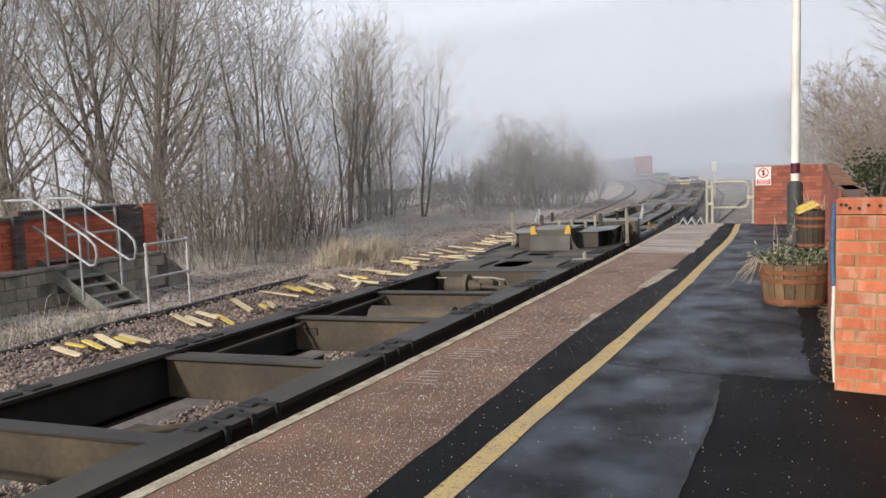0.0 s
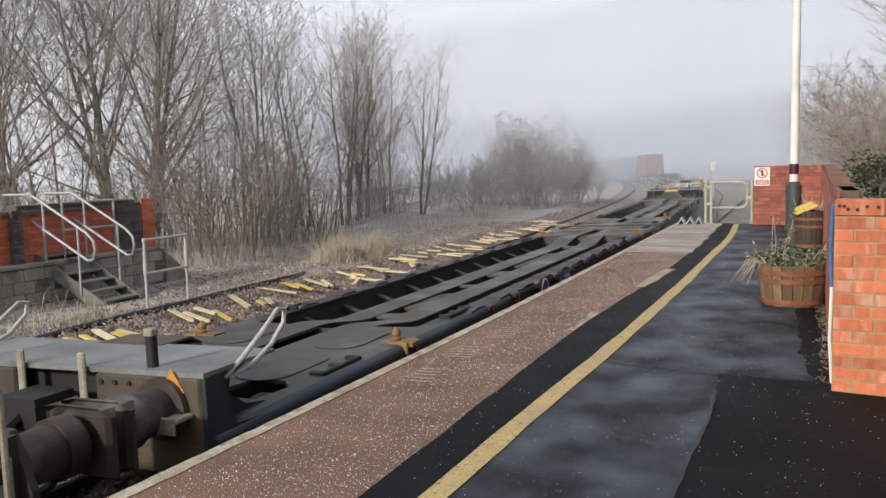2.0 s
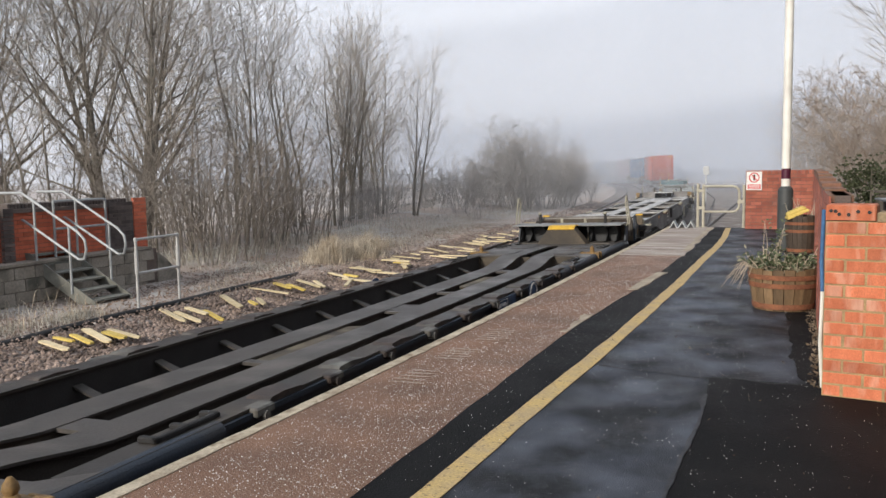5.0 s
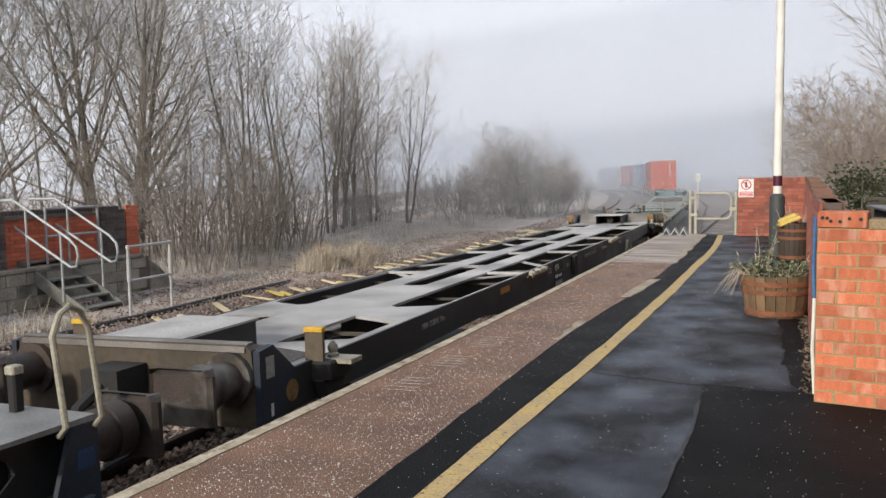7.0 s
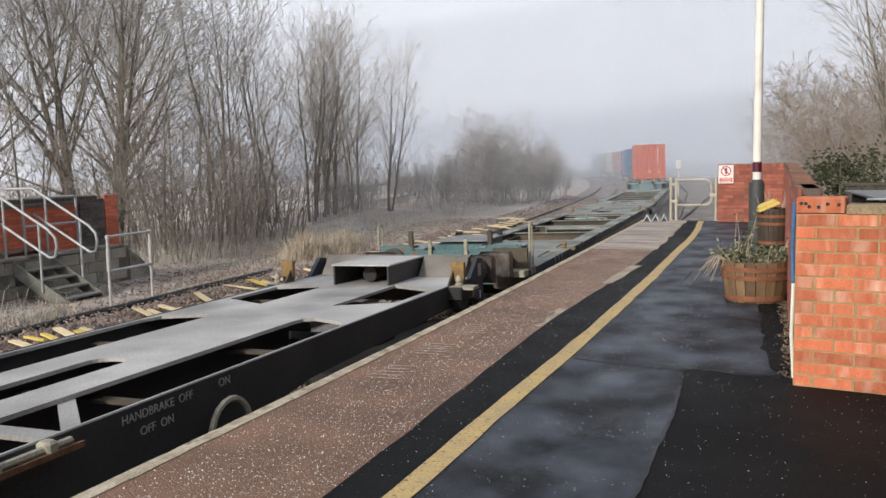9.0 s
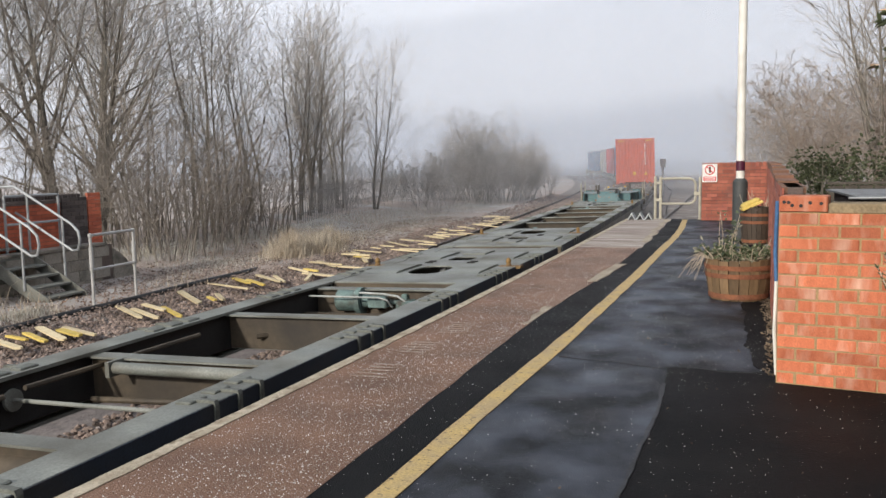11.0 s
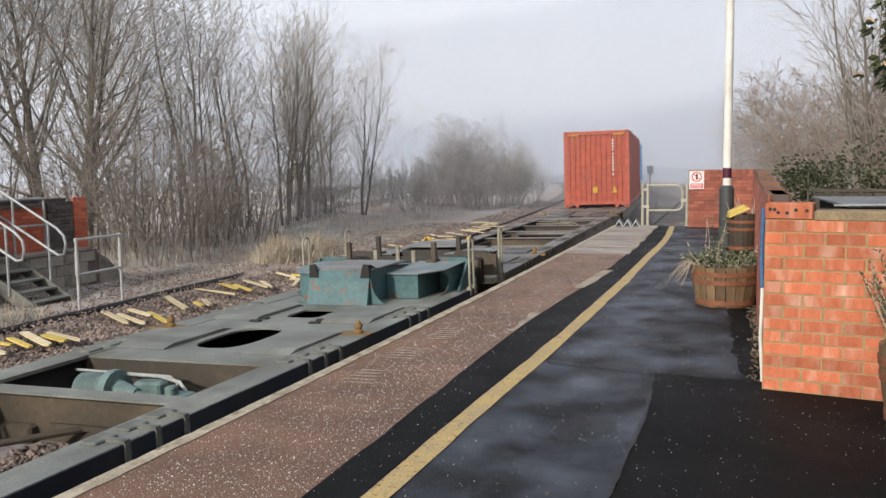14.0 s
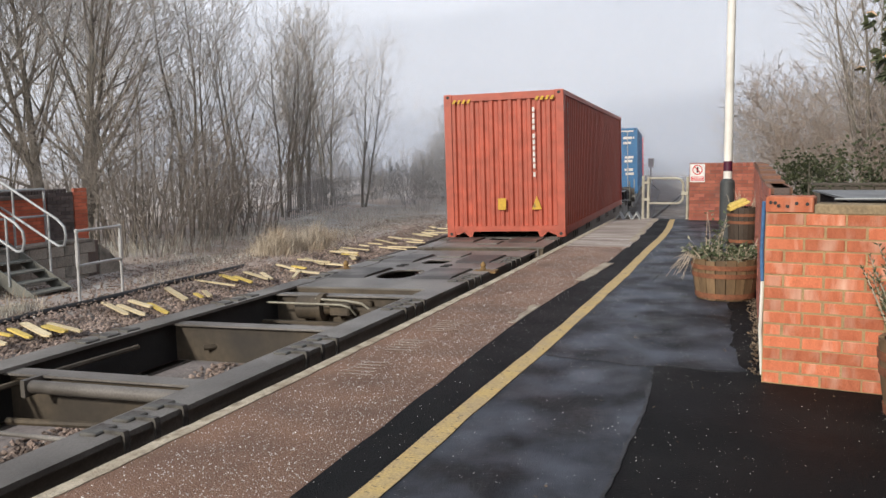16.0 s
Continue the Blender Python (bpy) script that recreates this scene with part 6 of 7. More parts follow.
def sign_wall():
    p = thing("wall_sign", "red brick end wall across the platform with a soldier course", "brick wall", kind="structure")
    part("core", Geo().box(-0.475, 0.92, 19.87, 20.08, -0.05, 1.265), "mortar_dark", p)
    brick_panel("brickwork", -0.48, 19.868, 0.92, 19.868, 0.0, 1.275, "brick_far", p, 0.012, cap=True)
    s = thing("warning_sign", "white and red no-trespassing sign on the brick wall", "sign")
    part("panel", Geo().cbox(-0.465, -0.145, 19.83, 19.85, 0.86, 1.265, 0.008), "sign_white", s)
    ring = [(-0.305 + 0.10 * math.cos(a), 19.826, 1.135 + 0.10 * math.sin(a)) for a in (2 * math.pi * i / 24 for i in range(25))]
    part("ring", Geo().tube(ring, 0.011, 6), "sign_red", s, "red prohibition ring", smooth=True)
    part("slash", Geo().tube([(-0.37, 19.826, 1.205), (-0.24, 19.826, 1.065)], 0.010, 6), "sign_red", s)
    part("pictogram", Geo().cbox(-0.325, -0.285, 19.824, 19.83, 1.075, 1.20, 0.004), "black_paint", s, "black pictogram")
    part("text_panel", Geo().box(-0.44, -0.17, 19.825, 19.829, 0.885, 0.985), "sign_red", s, "red text panel")
    for z in (0.905, 0.935, 0.965):
        part("text_bar", Geo().box(-0.42, -0.19, 19.822, 19.8245, z - 0.006, z + 0.006), "sign_white", s)


def gate():
    p = thing("platform_gate", "cream tubular steel gate with rounded corners, closed", "gate")
    for x, z in ((-1.52, 1.0), (-1.40, 0.98), (-0.52, 0.97)):
        part("gate_post", Geo().tube([(x, 20.28, -0.3), (x, 20.28, z)], 0.032, 10).box(x - 0.05, x + 0.05, 20.24, 20.32, -0.02, 0.012), "gate_paint", p, "cream steel post", smooth=True)
    c = 0.14
    loop = [(-1.38, 0.94)] + [(-0.62 - c + c * math.sin(a), 0.94 - c + c * math.cos(a)) for a in (0, 0.5, 1.05, 1.57)] + [(-0.62 - c + c * math.cos(a), 0.36 + c - c * math.sin(a)) for a in (0, 0.5, 1.05, 1.57)] + [(-1.38, 0.36)]
    part("gate_frame", Geo().tube([(x, 20.27, z) for x, z in loop], 0.026, 8), "gate_paint", p, "bent tube frame", smooth=True)
    for z in (0.84, 0.45):
        part("hinge", Geo().cbox(-1.54, -1.36, 20.23, 20.32, z - 0.03, z + 0.03, 0.01), "gate_paint", p)
    part("latch", Geo().cbox(-0.66, -0.5, 20.22, 20.27, 0.55, 0.63, 0.01), "gate_paint", p)
    z = thing("zigzag_guard", "galvanised zigzag anti-trespass guard at the platform end", "guard")
    for k in range(3):
        x = -2.12 + 0.19 * k
        part("chevron", Geo().prism([(x, 0.0), (x + 0.095, 0.17), (x + 0.19, 0.0), (x + 0.165, 0.0), (x + 0.095, 0.125), (x + 0.025, 0.0)], 19.9, 20.3, "y"), "galv", z, "bent steel chevron")


def lamp_post():
    p = thing("lamp_post", "white lamp post with a maroon band and dark grey sleeve", "lamp post", pose(0.26, 15.16, 0))
    part("shaft", Geo().lathe([(0.07, 0.9), (0.07, 1.2), (0.068, 4), (0.066, 7.2)], 20), "post_white", p, "white painted shaft", smooth=True)
    part("band", Geo().lathe([(0.072, 1.17), (0.072, 1.34)], 20), "maroon", p, "maroon band", smooth=True)
    part("sleeve", Geo().lathe([(0.14, 0.0), (0.14, 0.03), (0.122, 0.05), (0.122, 0.97), (0.115, 1.0), (0.075, 1.045)], 24), "post_grey", p, "dark grey base sleeve", smooth=True)
    part("access_door", Geo().cbox(-0.045, 0.045, -0.128, -0.11, 0.35, 0.75, 0.006), "post_grey", p)


def tub(label, m, r, h, plant, seed, wood="barrel_wood"):
    p = thing("barrel_planter", label, "planter", m)
    rnd = random.Random(seed)
    n = 20
    for i in range(n):
        a0, a1 = 2 * math.pi * i / n + 0.012, 2 * math.pi * (i + 1) / n - 0.012
        g = Geo()
        prof = [(0.83, 0), (0.92, 0.33), (0.98, 0.7), (1.0, 1.0)]
        dz = rnd.uniform(-0.008, 0.01)
        for q, z in prof:
            for rr in (r * q, r * q - 0.03):
                for a in (a0, a1):
                    g.v.append((rr * math.cos(a), rr * math.sin(a), z * h + (dz if z == 1.0 else 0)))
        for k in range(3):
            b = k * 4
            g.f += [(b, b + 1, b + 5, b + 4), (b + 3, b + 2, b + 6, b + 7), (b + 1, b + 3, b + 7, b + 5), (b + 2, b, b + 4, b + 6)]
        g.f += [(12, 13, 15, 14), (0, 2, 3, 1)]
        part("stave", g, wood, p)
    for z, w, q in ((0.05, 0.05, 0.865), (0.56, 0.045, 0.965), (0.76, 0.045, 0.995)):
        part("hoop", Geo().lathe([(r * q - 0.01, z * h), (r * q + 0.004, z * h), (r * (q + 0.015) + 0.004, z * h + w), (r * q - 0.01, z * h + w)], 40), "barrel_hoop", p, "rusty iron hoop")
    part("soil", Geo().lathe([(r * 0.8, h * 0.6), (r * 0.94, h * 0.9)], 24), "soil", p, "dark potting soil")
    plant(p, rnd, r, h)
    return p


def weeds(p, rnd, r, h):
    stems, leaves, pale = Geo(), Geo(), Geo()
    for i in range(95):
        a, q = rnd.random() * 6.28, r * 0.85 * rnd.random() ** 0.5
        b = Vector((q * math.cos(a), q * math.sin(a), h * 0.88))
        tall = rnd.random() < 0.16
        n = rnd.uniform(0.3, 0.55) if tall else rnd.uniform(0.08, 0.24)
        lean = 0.45 if tall else 0.9
        d = Vector((math.cos(a) * lean * rnd.random() + (0.3 if tall else 0), math.sin(a) * lean * rnd.random(), 1)).normalized()
        pts = [b, b + d * n * 0.5, b + d * n + Vector((0.05 * rnd.uniform(-1, 1), 0, -0.02))]
        stems.tube(pts, [0.005, 0.004, 0.002], 4, False)
        for _ in range(9 if not tall else 14):
            t = rnd.uniform(0.2, 1)
            w = Vector((rnd.uniform(-1, 1), rnd.uniform(-1, 1), rnd.uniform(-0.3, 0.8)))
            leaf(pale if rnd.random() < 0.3 else leaves, rnd, b + d * n * t, w, rnd.uniform(0.03, 0.075), rnd.uniform(0.008, 0.016))
    for i in range(16):   # dry stalks hanging over the rim on the platform side
        a = rnd.uniform(2.5, 3.9)
        b = Vector((r * 0.8 * math.cos(a), r * 0.8 * math.sin(a), h * 0.95))
        o = Vector((math.cos(a), math.sin(a), 0))
        n = rnd.uniform(0.1, 0.34)
        stems.tube([b, b + o * n * 0.5 + Vector((0, 0, 0.06)), b + o * n + Vector((0, 0, rnd.uniform(-0.2, 0.0)))], [0.004, 0.003, 0.002], 4, False)
    part("stem", stems, "straw", p, "dry pale stalks")
    part("leaves", leaves, "leaf_green", p, "frost-bitten green leaves")
    part("pale_leaves", pale, "leaf_pale", p, "withered pale leaves")


def rosemary(p, rnd, r, h):
    stems, leaves, pale = Geo(), Geo(), Geo()
    for i in range(70):
        a, q = rnd.random() * 6.28, r * 0.7 * rnd.random() ** 0.5
        b = Vector((q * math.cos(a), q * math.sin(a), h * 0.9))
        n = rnd.uniform(0.15, 0.62)
        d = Vector((math.cos(a) * 0.35 - 0.15, math.sin(a) * 0.3, 1)).normalized()
        stems.tube([b, b + d * n * 0.5, b + d * n], [0.006, 0.005, 0.002], 4, False)
        for _ in range(int(n * 190)):
            t = rnd.uniform(0.1, 1)
            w = d * 0.9 + Vector((rnd.uniform(-1, 1), rnd.uniform(-1, 1), 0))
            leaf(leaves if rnd.random() < 0.8 else pale, rnd, b + d * n * t, w, rnd.uniform(0.02, 0.04), 0.004)
    part("stem", stems, "straw", p, "woody stems")
    part("leaves", leaves, "leaf_green", p, "needle-like green leaves")
    part("pale_leaves", pale, "leaf_pale", p, "withered leaves")


def bare(p, rnd, r, h):
    stems = Geo()
    for i in range(30):
        a, q = rnd.random() * 6.28, r * 0.8 * rnd.random() ** 0.5
        b = Vector((q * math.cos(a), q * math.sin(a), h * 0.9))
        d = Vector((rnd.uniform(-0.5, 0.5), rnd.uniform(-0.3, 0.3), 1))
        stems.tube([b, b + d * rnd.uniform(0.1, 0.35)], [0.005, 0.002], 4, False)
    part("stem", stems, "straw", p, "dry stalks")


def near_side():
    front_wall()
    return_wall()
    sign_wall()
    gate()
    lamp_post()
    tub("weathered oak half-barrel planter with frosted weeds", pose(0.15, 8.84, 0), 0.325, 0.40, weeds, 1)
    tub("weathered oak half-barrel planter with rosemary beside the brick wall", pose(1.17, 4.92, 0, 0, 0, 40), 0.30, 0.42, rosemary, 2)
    tub("dark old half-barrel planter with dry stalks", pose(0.50, 14.5, 0), 0.25, 0.60, bare, 3, "drum")
    y = thing("yellow_lid", "yellow plastic grit-bin lid leaning over a planter", "lid", pose(0.42, 14.4, 0.63, 0, -24, 10))
    part("shell", Geo().cbox(-0.15, 0.15, -0.1, 0.1, 0.0, 0.08, 0.03), "wood_yellow", y, "bright yellow lid")
    part("rim", Geo().cbox(-0.17, 0.17, -0.12, 0.12, -0.02, 0.02, 0.01), "wood_yellow", y)
    solid("hose", Geo().tube([(0.315, 5.60, 1.12), (0.31, 5.62, 0.8), (0.318, 5.6, 0.62)], 0.012, 8), "blue_pipe", "blue plastic hose hanging at the wall corner", "hose", smooth=True)
    solid("waste_pipe", Geo().tube([(0.318, 5.6, 0.62), (0.312, 5.6, 0.3), (0.33, 5.62, 0.02)], 0.011, 8), "post_white", "thin white pipe at the wall corner", "pipe", smooth=True)
    s = thing("shed_roof", "low grey sheet roof behind the brick wall", "roof")
    part("sheet", Geo().prism([(6.3, 1.09), (8.6, 1.07), (8.6, 1.085), (6.3, 1.105)], 0.9, 4.2), "roof_grey", s, "grey metal sheet")
    part("gutter", Geo().tube([(0.8, 6.28, 1.105), (4.2, 6.25, 1.14)], 0.008, 8), "galv", s, "white gutter edge", smooth=True)
    part("back_wall", Geo().box(0.95, 4.2, 6.4, 8.4, 0.0, 1.06), "brick_dark", s)
    f = thing("board_fence", "weathered brown board fence behind the wall", "fence")
    for i in range(26):
        part("board", Geo().cbox(0.98 + 0.13 * i, 1.10 + 0.13 * i, 9.0, 9.02, -0.1, 1.10 + 0.004 * (i % 3), 0.006), "fence_wood", f)
    part("fence_cap", Geo().cbox(0.95, 4.4, 8.98, 9.05, 1.115, 1.14, 0.006), "fence_wood", f)


near_side()


# ---- the far side: disused platform, steps, handrails ----
def old_platform():
    p = thing("wall_far_platform", "disused platform of grey concrete blocks with a red and blue brick parapet", "platform wall", kind="structure")
    X, y0, y1, top = -12.0, -6.0, 14.35, -0.13
    part("fill", Geo().box(-15.5, X - 0.03, y0, y1, -1.3, top - 0.02), "mortar_dark", p)
    part("ledge", Geo().box(-15.5, X + 0.02, y0, y1 - 0.2, top - 0.018, top + 0.03), "block", p, "weathered ledge")
    part("ramp", Geo().prism([(y1, -1.3), (y1 + 1.3, -1.3), (y1 + 0.25, top - 0.25), (y1, top - 0.1)], -13.5, X), "block", p, "broken end ramp")
    me = Geo().cbox(-0.04, 0, 0.006, 0.434, 0.005, 0.21, 0.008).mesh("concrete_block", "block")
    for r in range(4):
        for i in range(14):
            y = 8.3 + 0.44 * i - (0.22 if r % 2 else 0)
            if y + 0.44 < y1 + 0.05:
                b = part("concrete_block", me, "block", p)
                b.matrix_basis = Matrix.Translation((X, y, -1.02 + 0.215 * r))
    W = -12.42
    part("parapet_core", Geo().box(W - 0.22, W - 0.02, y0, 14.4, top, 0.78), "mortar_dark", p)
    brick_panel("brickwork", W, y0, W, 13.42, top, 0.75, "brick_left", p, 0.012)
    brick_panel("blue_brickwork", W + 0.03, 13.38, W + 0.03, 14.06, top, 0.82, "brick_dark", p, 0.05)
    brick_panel("red_pier", W + 0.03, 14.08, W + 0.03, 14.46, top, 0.9, "brick_left", p, 0.05)
    part("parapet_cap", Geo().cbox(W - 0.24, W + 0.05, y0, 13.94, 0.75, 0.83, 0.02), "mortar_dark", p, "mossy dark capping")
    for y in (7.4, 10.8):
        brick_panel("blue_pier", W + 0.06, y, W + 0.06, y + 0.225, top, 0.86, "brick_dark", p, 0.08)
    for i in range(38):
        part("cap_stone", Geo().cbox(W - 0.2, W + 0.03, 11.0 + 0.078 * i, 11.0 + 0.078 * i + 0.066, 0.832, 0.92, 0.012), "brick_dark", p)


def steps():
    s = thing("access_steps", "grey steel access steps with tubular galvanised handrails", "steps")
    X, ya, yb = -12.3, 11.35, 12.25
    n, rise, going = 5, 0.155, 0.27
    top = 0.0
    for y in (ya, yb):
        k = [(X - 0.55, top + 0.02), (X, top + 0.02), (X + n * going + 0.08, top - n * rise - 0.02), (X + n * going + 0.08, top - n * rise - 0.18), (X + n * going - 0.1, top - n * rise - 0.18), (X - 0.05, top - 0.2), (X - 0.55, top - 0.2)]
        part("stringer", Geo().prism(k, y - 0.012, y + 0.012, "y"), "step_grey", s, "grey steel stringer")
    for i in range(n):
        x, z = X + 0.02 + going * i, top - rise * (i + 1)
        part("tread", Geo().cbox(x, x + going + 0.02, ya + 0.015, yb - 0.015, z - 0.035, z, 0.006), "step_grey", s, "grated tread")
    part("landing", Geo().cbox(X - 0.55, X + 0.02, ya, yb, top - 0.04, top, 0.006), "step_grey", s, "landing plate")
    slope = rise / going
    for y in (ya - 0.03, yb + 0.03):
        for h in (1.1, 0.62):
            e = X + n * going - 0.2
            pts = [(X - 0.75, y, top + h), (X - 0.1, y, top + h), (X + 0.02, y, top + h - 0.06), (e, y, top - (e - X) * slope + h - 0.02)]
            part("handrail", Geo().tube(pts, 0.024, 8), "galv", s, "galvanised tube", smooth=True)
        e = X + n * going - 0.2
        z = top - (e - X) * slope
        part("rail_return", Geo().tube([(e, y, z + 1.08), (e + 0.14, y, z + 0.95), (e + 0.17, y, z + 0.79), (e + 0.12, y, z + 0.62), (e, y, z + 0.60)], 0.024, 8), "galv", s, "bent rail end", smooth=True)
        for x in (X + 0.18, X + 0.95):
            zz = top - (x - X) * slope
            part("rail_post", Geo().tube([(x, y, zz - 0.12), (x, y, zz + 1.08)], 0.022, 8), "galv", s, smooth=True)
    X = -12.02
    b = thing("platform_barrier", "galvanised tubular barrier beside the steps", "barrier")
    for y in (11.9, 13.2):
        part("rail_post", Geo().tube([(X - 0.25, y, -0.12), (X - 0.25, y, 0.93)], 0.024, 8), "galv", b, smooth=True)
    for z in (0.93, 0.42):
        part("rail", Geo().tube([(X - 0.25, 11.9, z), (X - 0.25, 13.2, z)], 0.024, 8), "galv", b, smooth=True)
    r = thing("track_barrier", "white tubular handrail frame beside the track", "barrier")
    A, B = Vector((-10.0, 11.42, -0.88)), Vector((-10.05, 12.56, -0.88))
    for q in (A, B):
        part("rail_post", Geo().tube([q, q + Vector((0, 0, 1.18))], 0.025, 10), "rail_white", r, "white painted post", smooth=True)
        part("fitting", Geo().lathe([(0.034, 0.33), (0.034, 0.72)], 10, q.x, q.y), "rail_white", r).location = (0, 0, -0.62)
    for h in (1.18, 0.60):
        part("rail", Geo().tube([A + Vector((0, 0, h)), B + Vector((0, 0, h))], 0.025, 10), "rail_white", r, smooth=True)
    for q in (A, B):
        part("elbow", Geo().lathe([(0.01, -0.04), (0.036, -0.03), (0.036, 0.02), (0.01, 0.035)], 10, q.x, q.y), "rail_white", r, smooth=True).location = (0, 0, 0.30)


old_platform()
steps()


# ---- trees, thicket, grass ----
def limb(wood, fine, rnd, p, d, n, r, level, last, kids, rise=0.15, wild=0.1, fork=(0.4, 0.9), reach=(0.3, 0.55)):
    """A tapering limb that carries smaller ones along its length."""
    segs = (9, 6, 4, 3, 2)[level]
    up = rise * (1, 0.8, 0.6, 0.4, 0)[level]
    pts, rad, dirs = [p], [r], [d]
    bend = wild * (0.55, 0.9, 1.3, 1.6, 1.6)[level]
    for i in range(segs):
        d = (d + Vector((rnd.gauss(0, bend), rnd.gauss(0, bend), rnd.gauss(0, bend * 0.6) + up / segs))).normalized()
        p = p + d * (n / segs)
        pts.append(p)
        dirs.append(d)
        rad.append(max(0.0046, r * (1 - 0.88 * ((i + 1) / segs) ** 0.85)))
    (wood if level < 2 else fine).tube(pts, rad, (7, 5, 3, 3, 3)[level], False)
    if level < last:
        for c in range(kids[level]):
            t = (c + rnd.random()) / kids[level] * 0.82 + 0.17
            i = min(segs - 1, int(t * segs))
            q = pts[i].lerp(pts[i + 1], t * segs - i)
            side = Matrix.Rotation(2.4 * c + rnd.uniform(-0.6, 0.6), 3, dirs[i]) @ dirs[i].orthogonal().normalized()
            a = rnd.uniform(*fork)
            nd = (dirs[i] * math.cos(a) + side * math.sin(a)).normalized()
            limb(wood, fine, rnd, q, nd, n * rnd.uniform(*reach) * (1.25 - 0.6 * t), max(0.0062, rad[i] * rnd.uniform(0.3, 0.55)), level + 1, last, kids, rise, wild, fork, reach)


def tree(label, seed, height, r, stems, kids, last=3, spread=0.25, twig="twig", bark="bark", category="tree", name="bare_tree", up=0.15, wild=0.1, base=0.25, fork=(0.4, 0.9), reach=(0.3, 0.55)):
    rnd = random.Random(seed)
    t = thing(name, label, category)
    wood, fine = Geo(), Geo()
    for s in range(stems):
        a = rnd.random() * 6.28
        k = spread * rnd.uniform(0.3, 1.0) if stems > 1 else 0.04
        p = Vector((math.cos(a) * base * (stems > 1) * rnd.random(), math.sin(a) * base * (stems > 1) * rnd.random(), -0.15))
        limb(wood, fine, rnd, p, Vector((math.cos(a) * k, math.sin(a) * k, 1)).normalized(), height * rnd.uniform(0.72, 1.0), r * rnd.uniform(0.6, 1.0), 0, last, kids, up, wild, fork, reach)
    part("trunk", wood, bark, t, smooth=True)
    part("crown", fine, twig, t, "fine bare twigs touched with frost")
    return t


def put(src, x, y, turn, size=1.0, z=None):
    m = Matrix.Translation((x, y, ground_z(x, y) if z is None else z)) @ Matrix.Rotation(radians(turn), 4, "Z")
    ob = copy_thing(src, m)
    ob.scale = (size, size, size)
    return ob


def woods():
    big = tree("tall bare grey-barked tree with straight limbs fanning upward", 21, 10.8, 0.21, 2, (18, 9, 5), 3, 0.14, base=0.2, up=0.5, wild=0.075, fork=(0.45, 1.05), reach=(0.45, 0.74))
    slim = tree("slender bare tree with thin rising branches", 22, 8.9, 0.085, 3, (13, 7, 3), 3, 0.15, base=0.55, up=0.3, wild=0.1, fork=(0.35, 0.75), reach=(0.3, 0.52))
    pole = tree("thin bare sapling with whippy stems", 23, 6.2, 0.045, 3, (7, 5, 3), 3, 0.22, up=0.2, wild=0.11, fork=(0.35, 0.8), reach=(0.25, 0.42))
    bush = tree("dense leafless thicket of thin brown stems, darkened for shade", 24, 3.4, 0.027, 16, (6, 3, 2), 3, 0.26, "twig_shaded", "twig_shaded", category="thicket", name="thicket", base=1.1, wild=0.16, up=0.2, fork=(0.4, 1.1), reach=(0.25, 0.45))
    pale = tree("frost-whitened bare bush fading into fog", 25, 5.2, 0.036, 15, (11, 6, 4), 3, 0.5, "twig_frost", "twig_frost", "bush", "frosted_bush", base=1.3, wild=0.12, up=0.25, fork=(0.4, 0.9), reach=(0.25, 0.42))
    warm = tree("frosted brown bush behind the wall", 26, 4.6, 0.035, 10, (11, 7, 4), 3, 0.7, "twig_warm", "twig_warm", "bush", "frosted_bush", base=0.8, wild=0.16, up=0.1, fork=(0.4, 1.0), reach=(0.25, 0.45))
    rnd = random.Random(31)
    for ob in (big, slim, pole, bush, pale, warm):
        ob["group"] = "trees beside the line"
    spots = {big: [(-16.3, 18.9, 20), (-17.5, 18.9, 130), (-21.0, 18.4, 250)],
             slim: [(-15.9, 27.0, 10), (-15.3, 28.4, 120), (-16.1, 30.4, 200), (-16.3, 32.2, 95), (-16.3, 34.6, 300), (-15.3, 35.6, 150), (-15.0, 22.6, 80), (-18.2, 16.8, 30)],
             pole: [(-13.9, 20.2, 0), (-13.6, 21.6, 70), (-15.0, 17.6, 210), (-14.4, 18.4, 280), (-16.9, 16.6, 100), (-15.8, 21.2, 40)],
             bush: [(-12.9, 17.2, 0), (-12.9, 18.8, 50), (-13.6, 20.2, 100), (-13.2, 21.8, 150), (-13.9, 23.0, 200), (-15.0, 19.0, 250), (-14.6, 17.6, 300), (-14.3, 24.6, 350), (-16.0, 17.0, 130), (-17.4, 16.2, 20), (-18.6, 15.6, 70), (-13.4, 18.0, 280), (-15.4, 21.0, 310)]}
    for src, places in spots.items():
        for i, (x, y, turn) in enumerate(places):
            size = rnd.uniform(0.88, 1.1)
            put(src, x, y, turn, size)
    for x, y, turn, size in ((-12.9, 47, 0, 1.02), (-13.7, 46.5, 60, 0.8), (-14.9, 46, 120, 0.62), (-16.6, 47, 180, 0.5), (-12.2, 48.5, 240, 0.84), (-11.5, 52, 300, 0.6), (-16.5, 41, 20, 0.48), (-18.5, 40.5, 80, 0.42), (-13.2, 45.4, 15, 0.72), (-12.0, 50.5, 130, 0.66),
                             (-12.4, 44, 140, 0.5), (-11.4, 56, 75, 0.5), (-13.6, 59, 200, 0.6), (-14.6, 65, 260, 0.6), (-16.5, 72, 320, 0.6), (-18.5, 80, 50, 0.6), (-14.4, 39.5, 100, 0.42), (-14.0, 48.2, 33, 0.8), (-11.9, 46.8, 95, 0.68), (-15.7, 45, 210, 0.56), (-11.2, 49.5, 160, 0.55)):
        put(pale, x, y, turn, size)
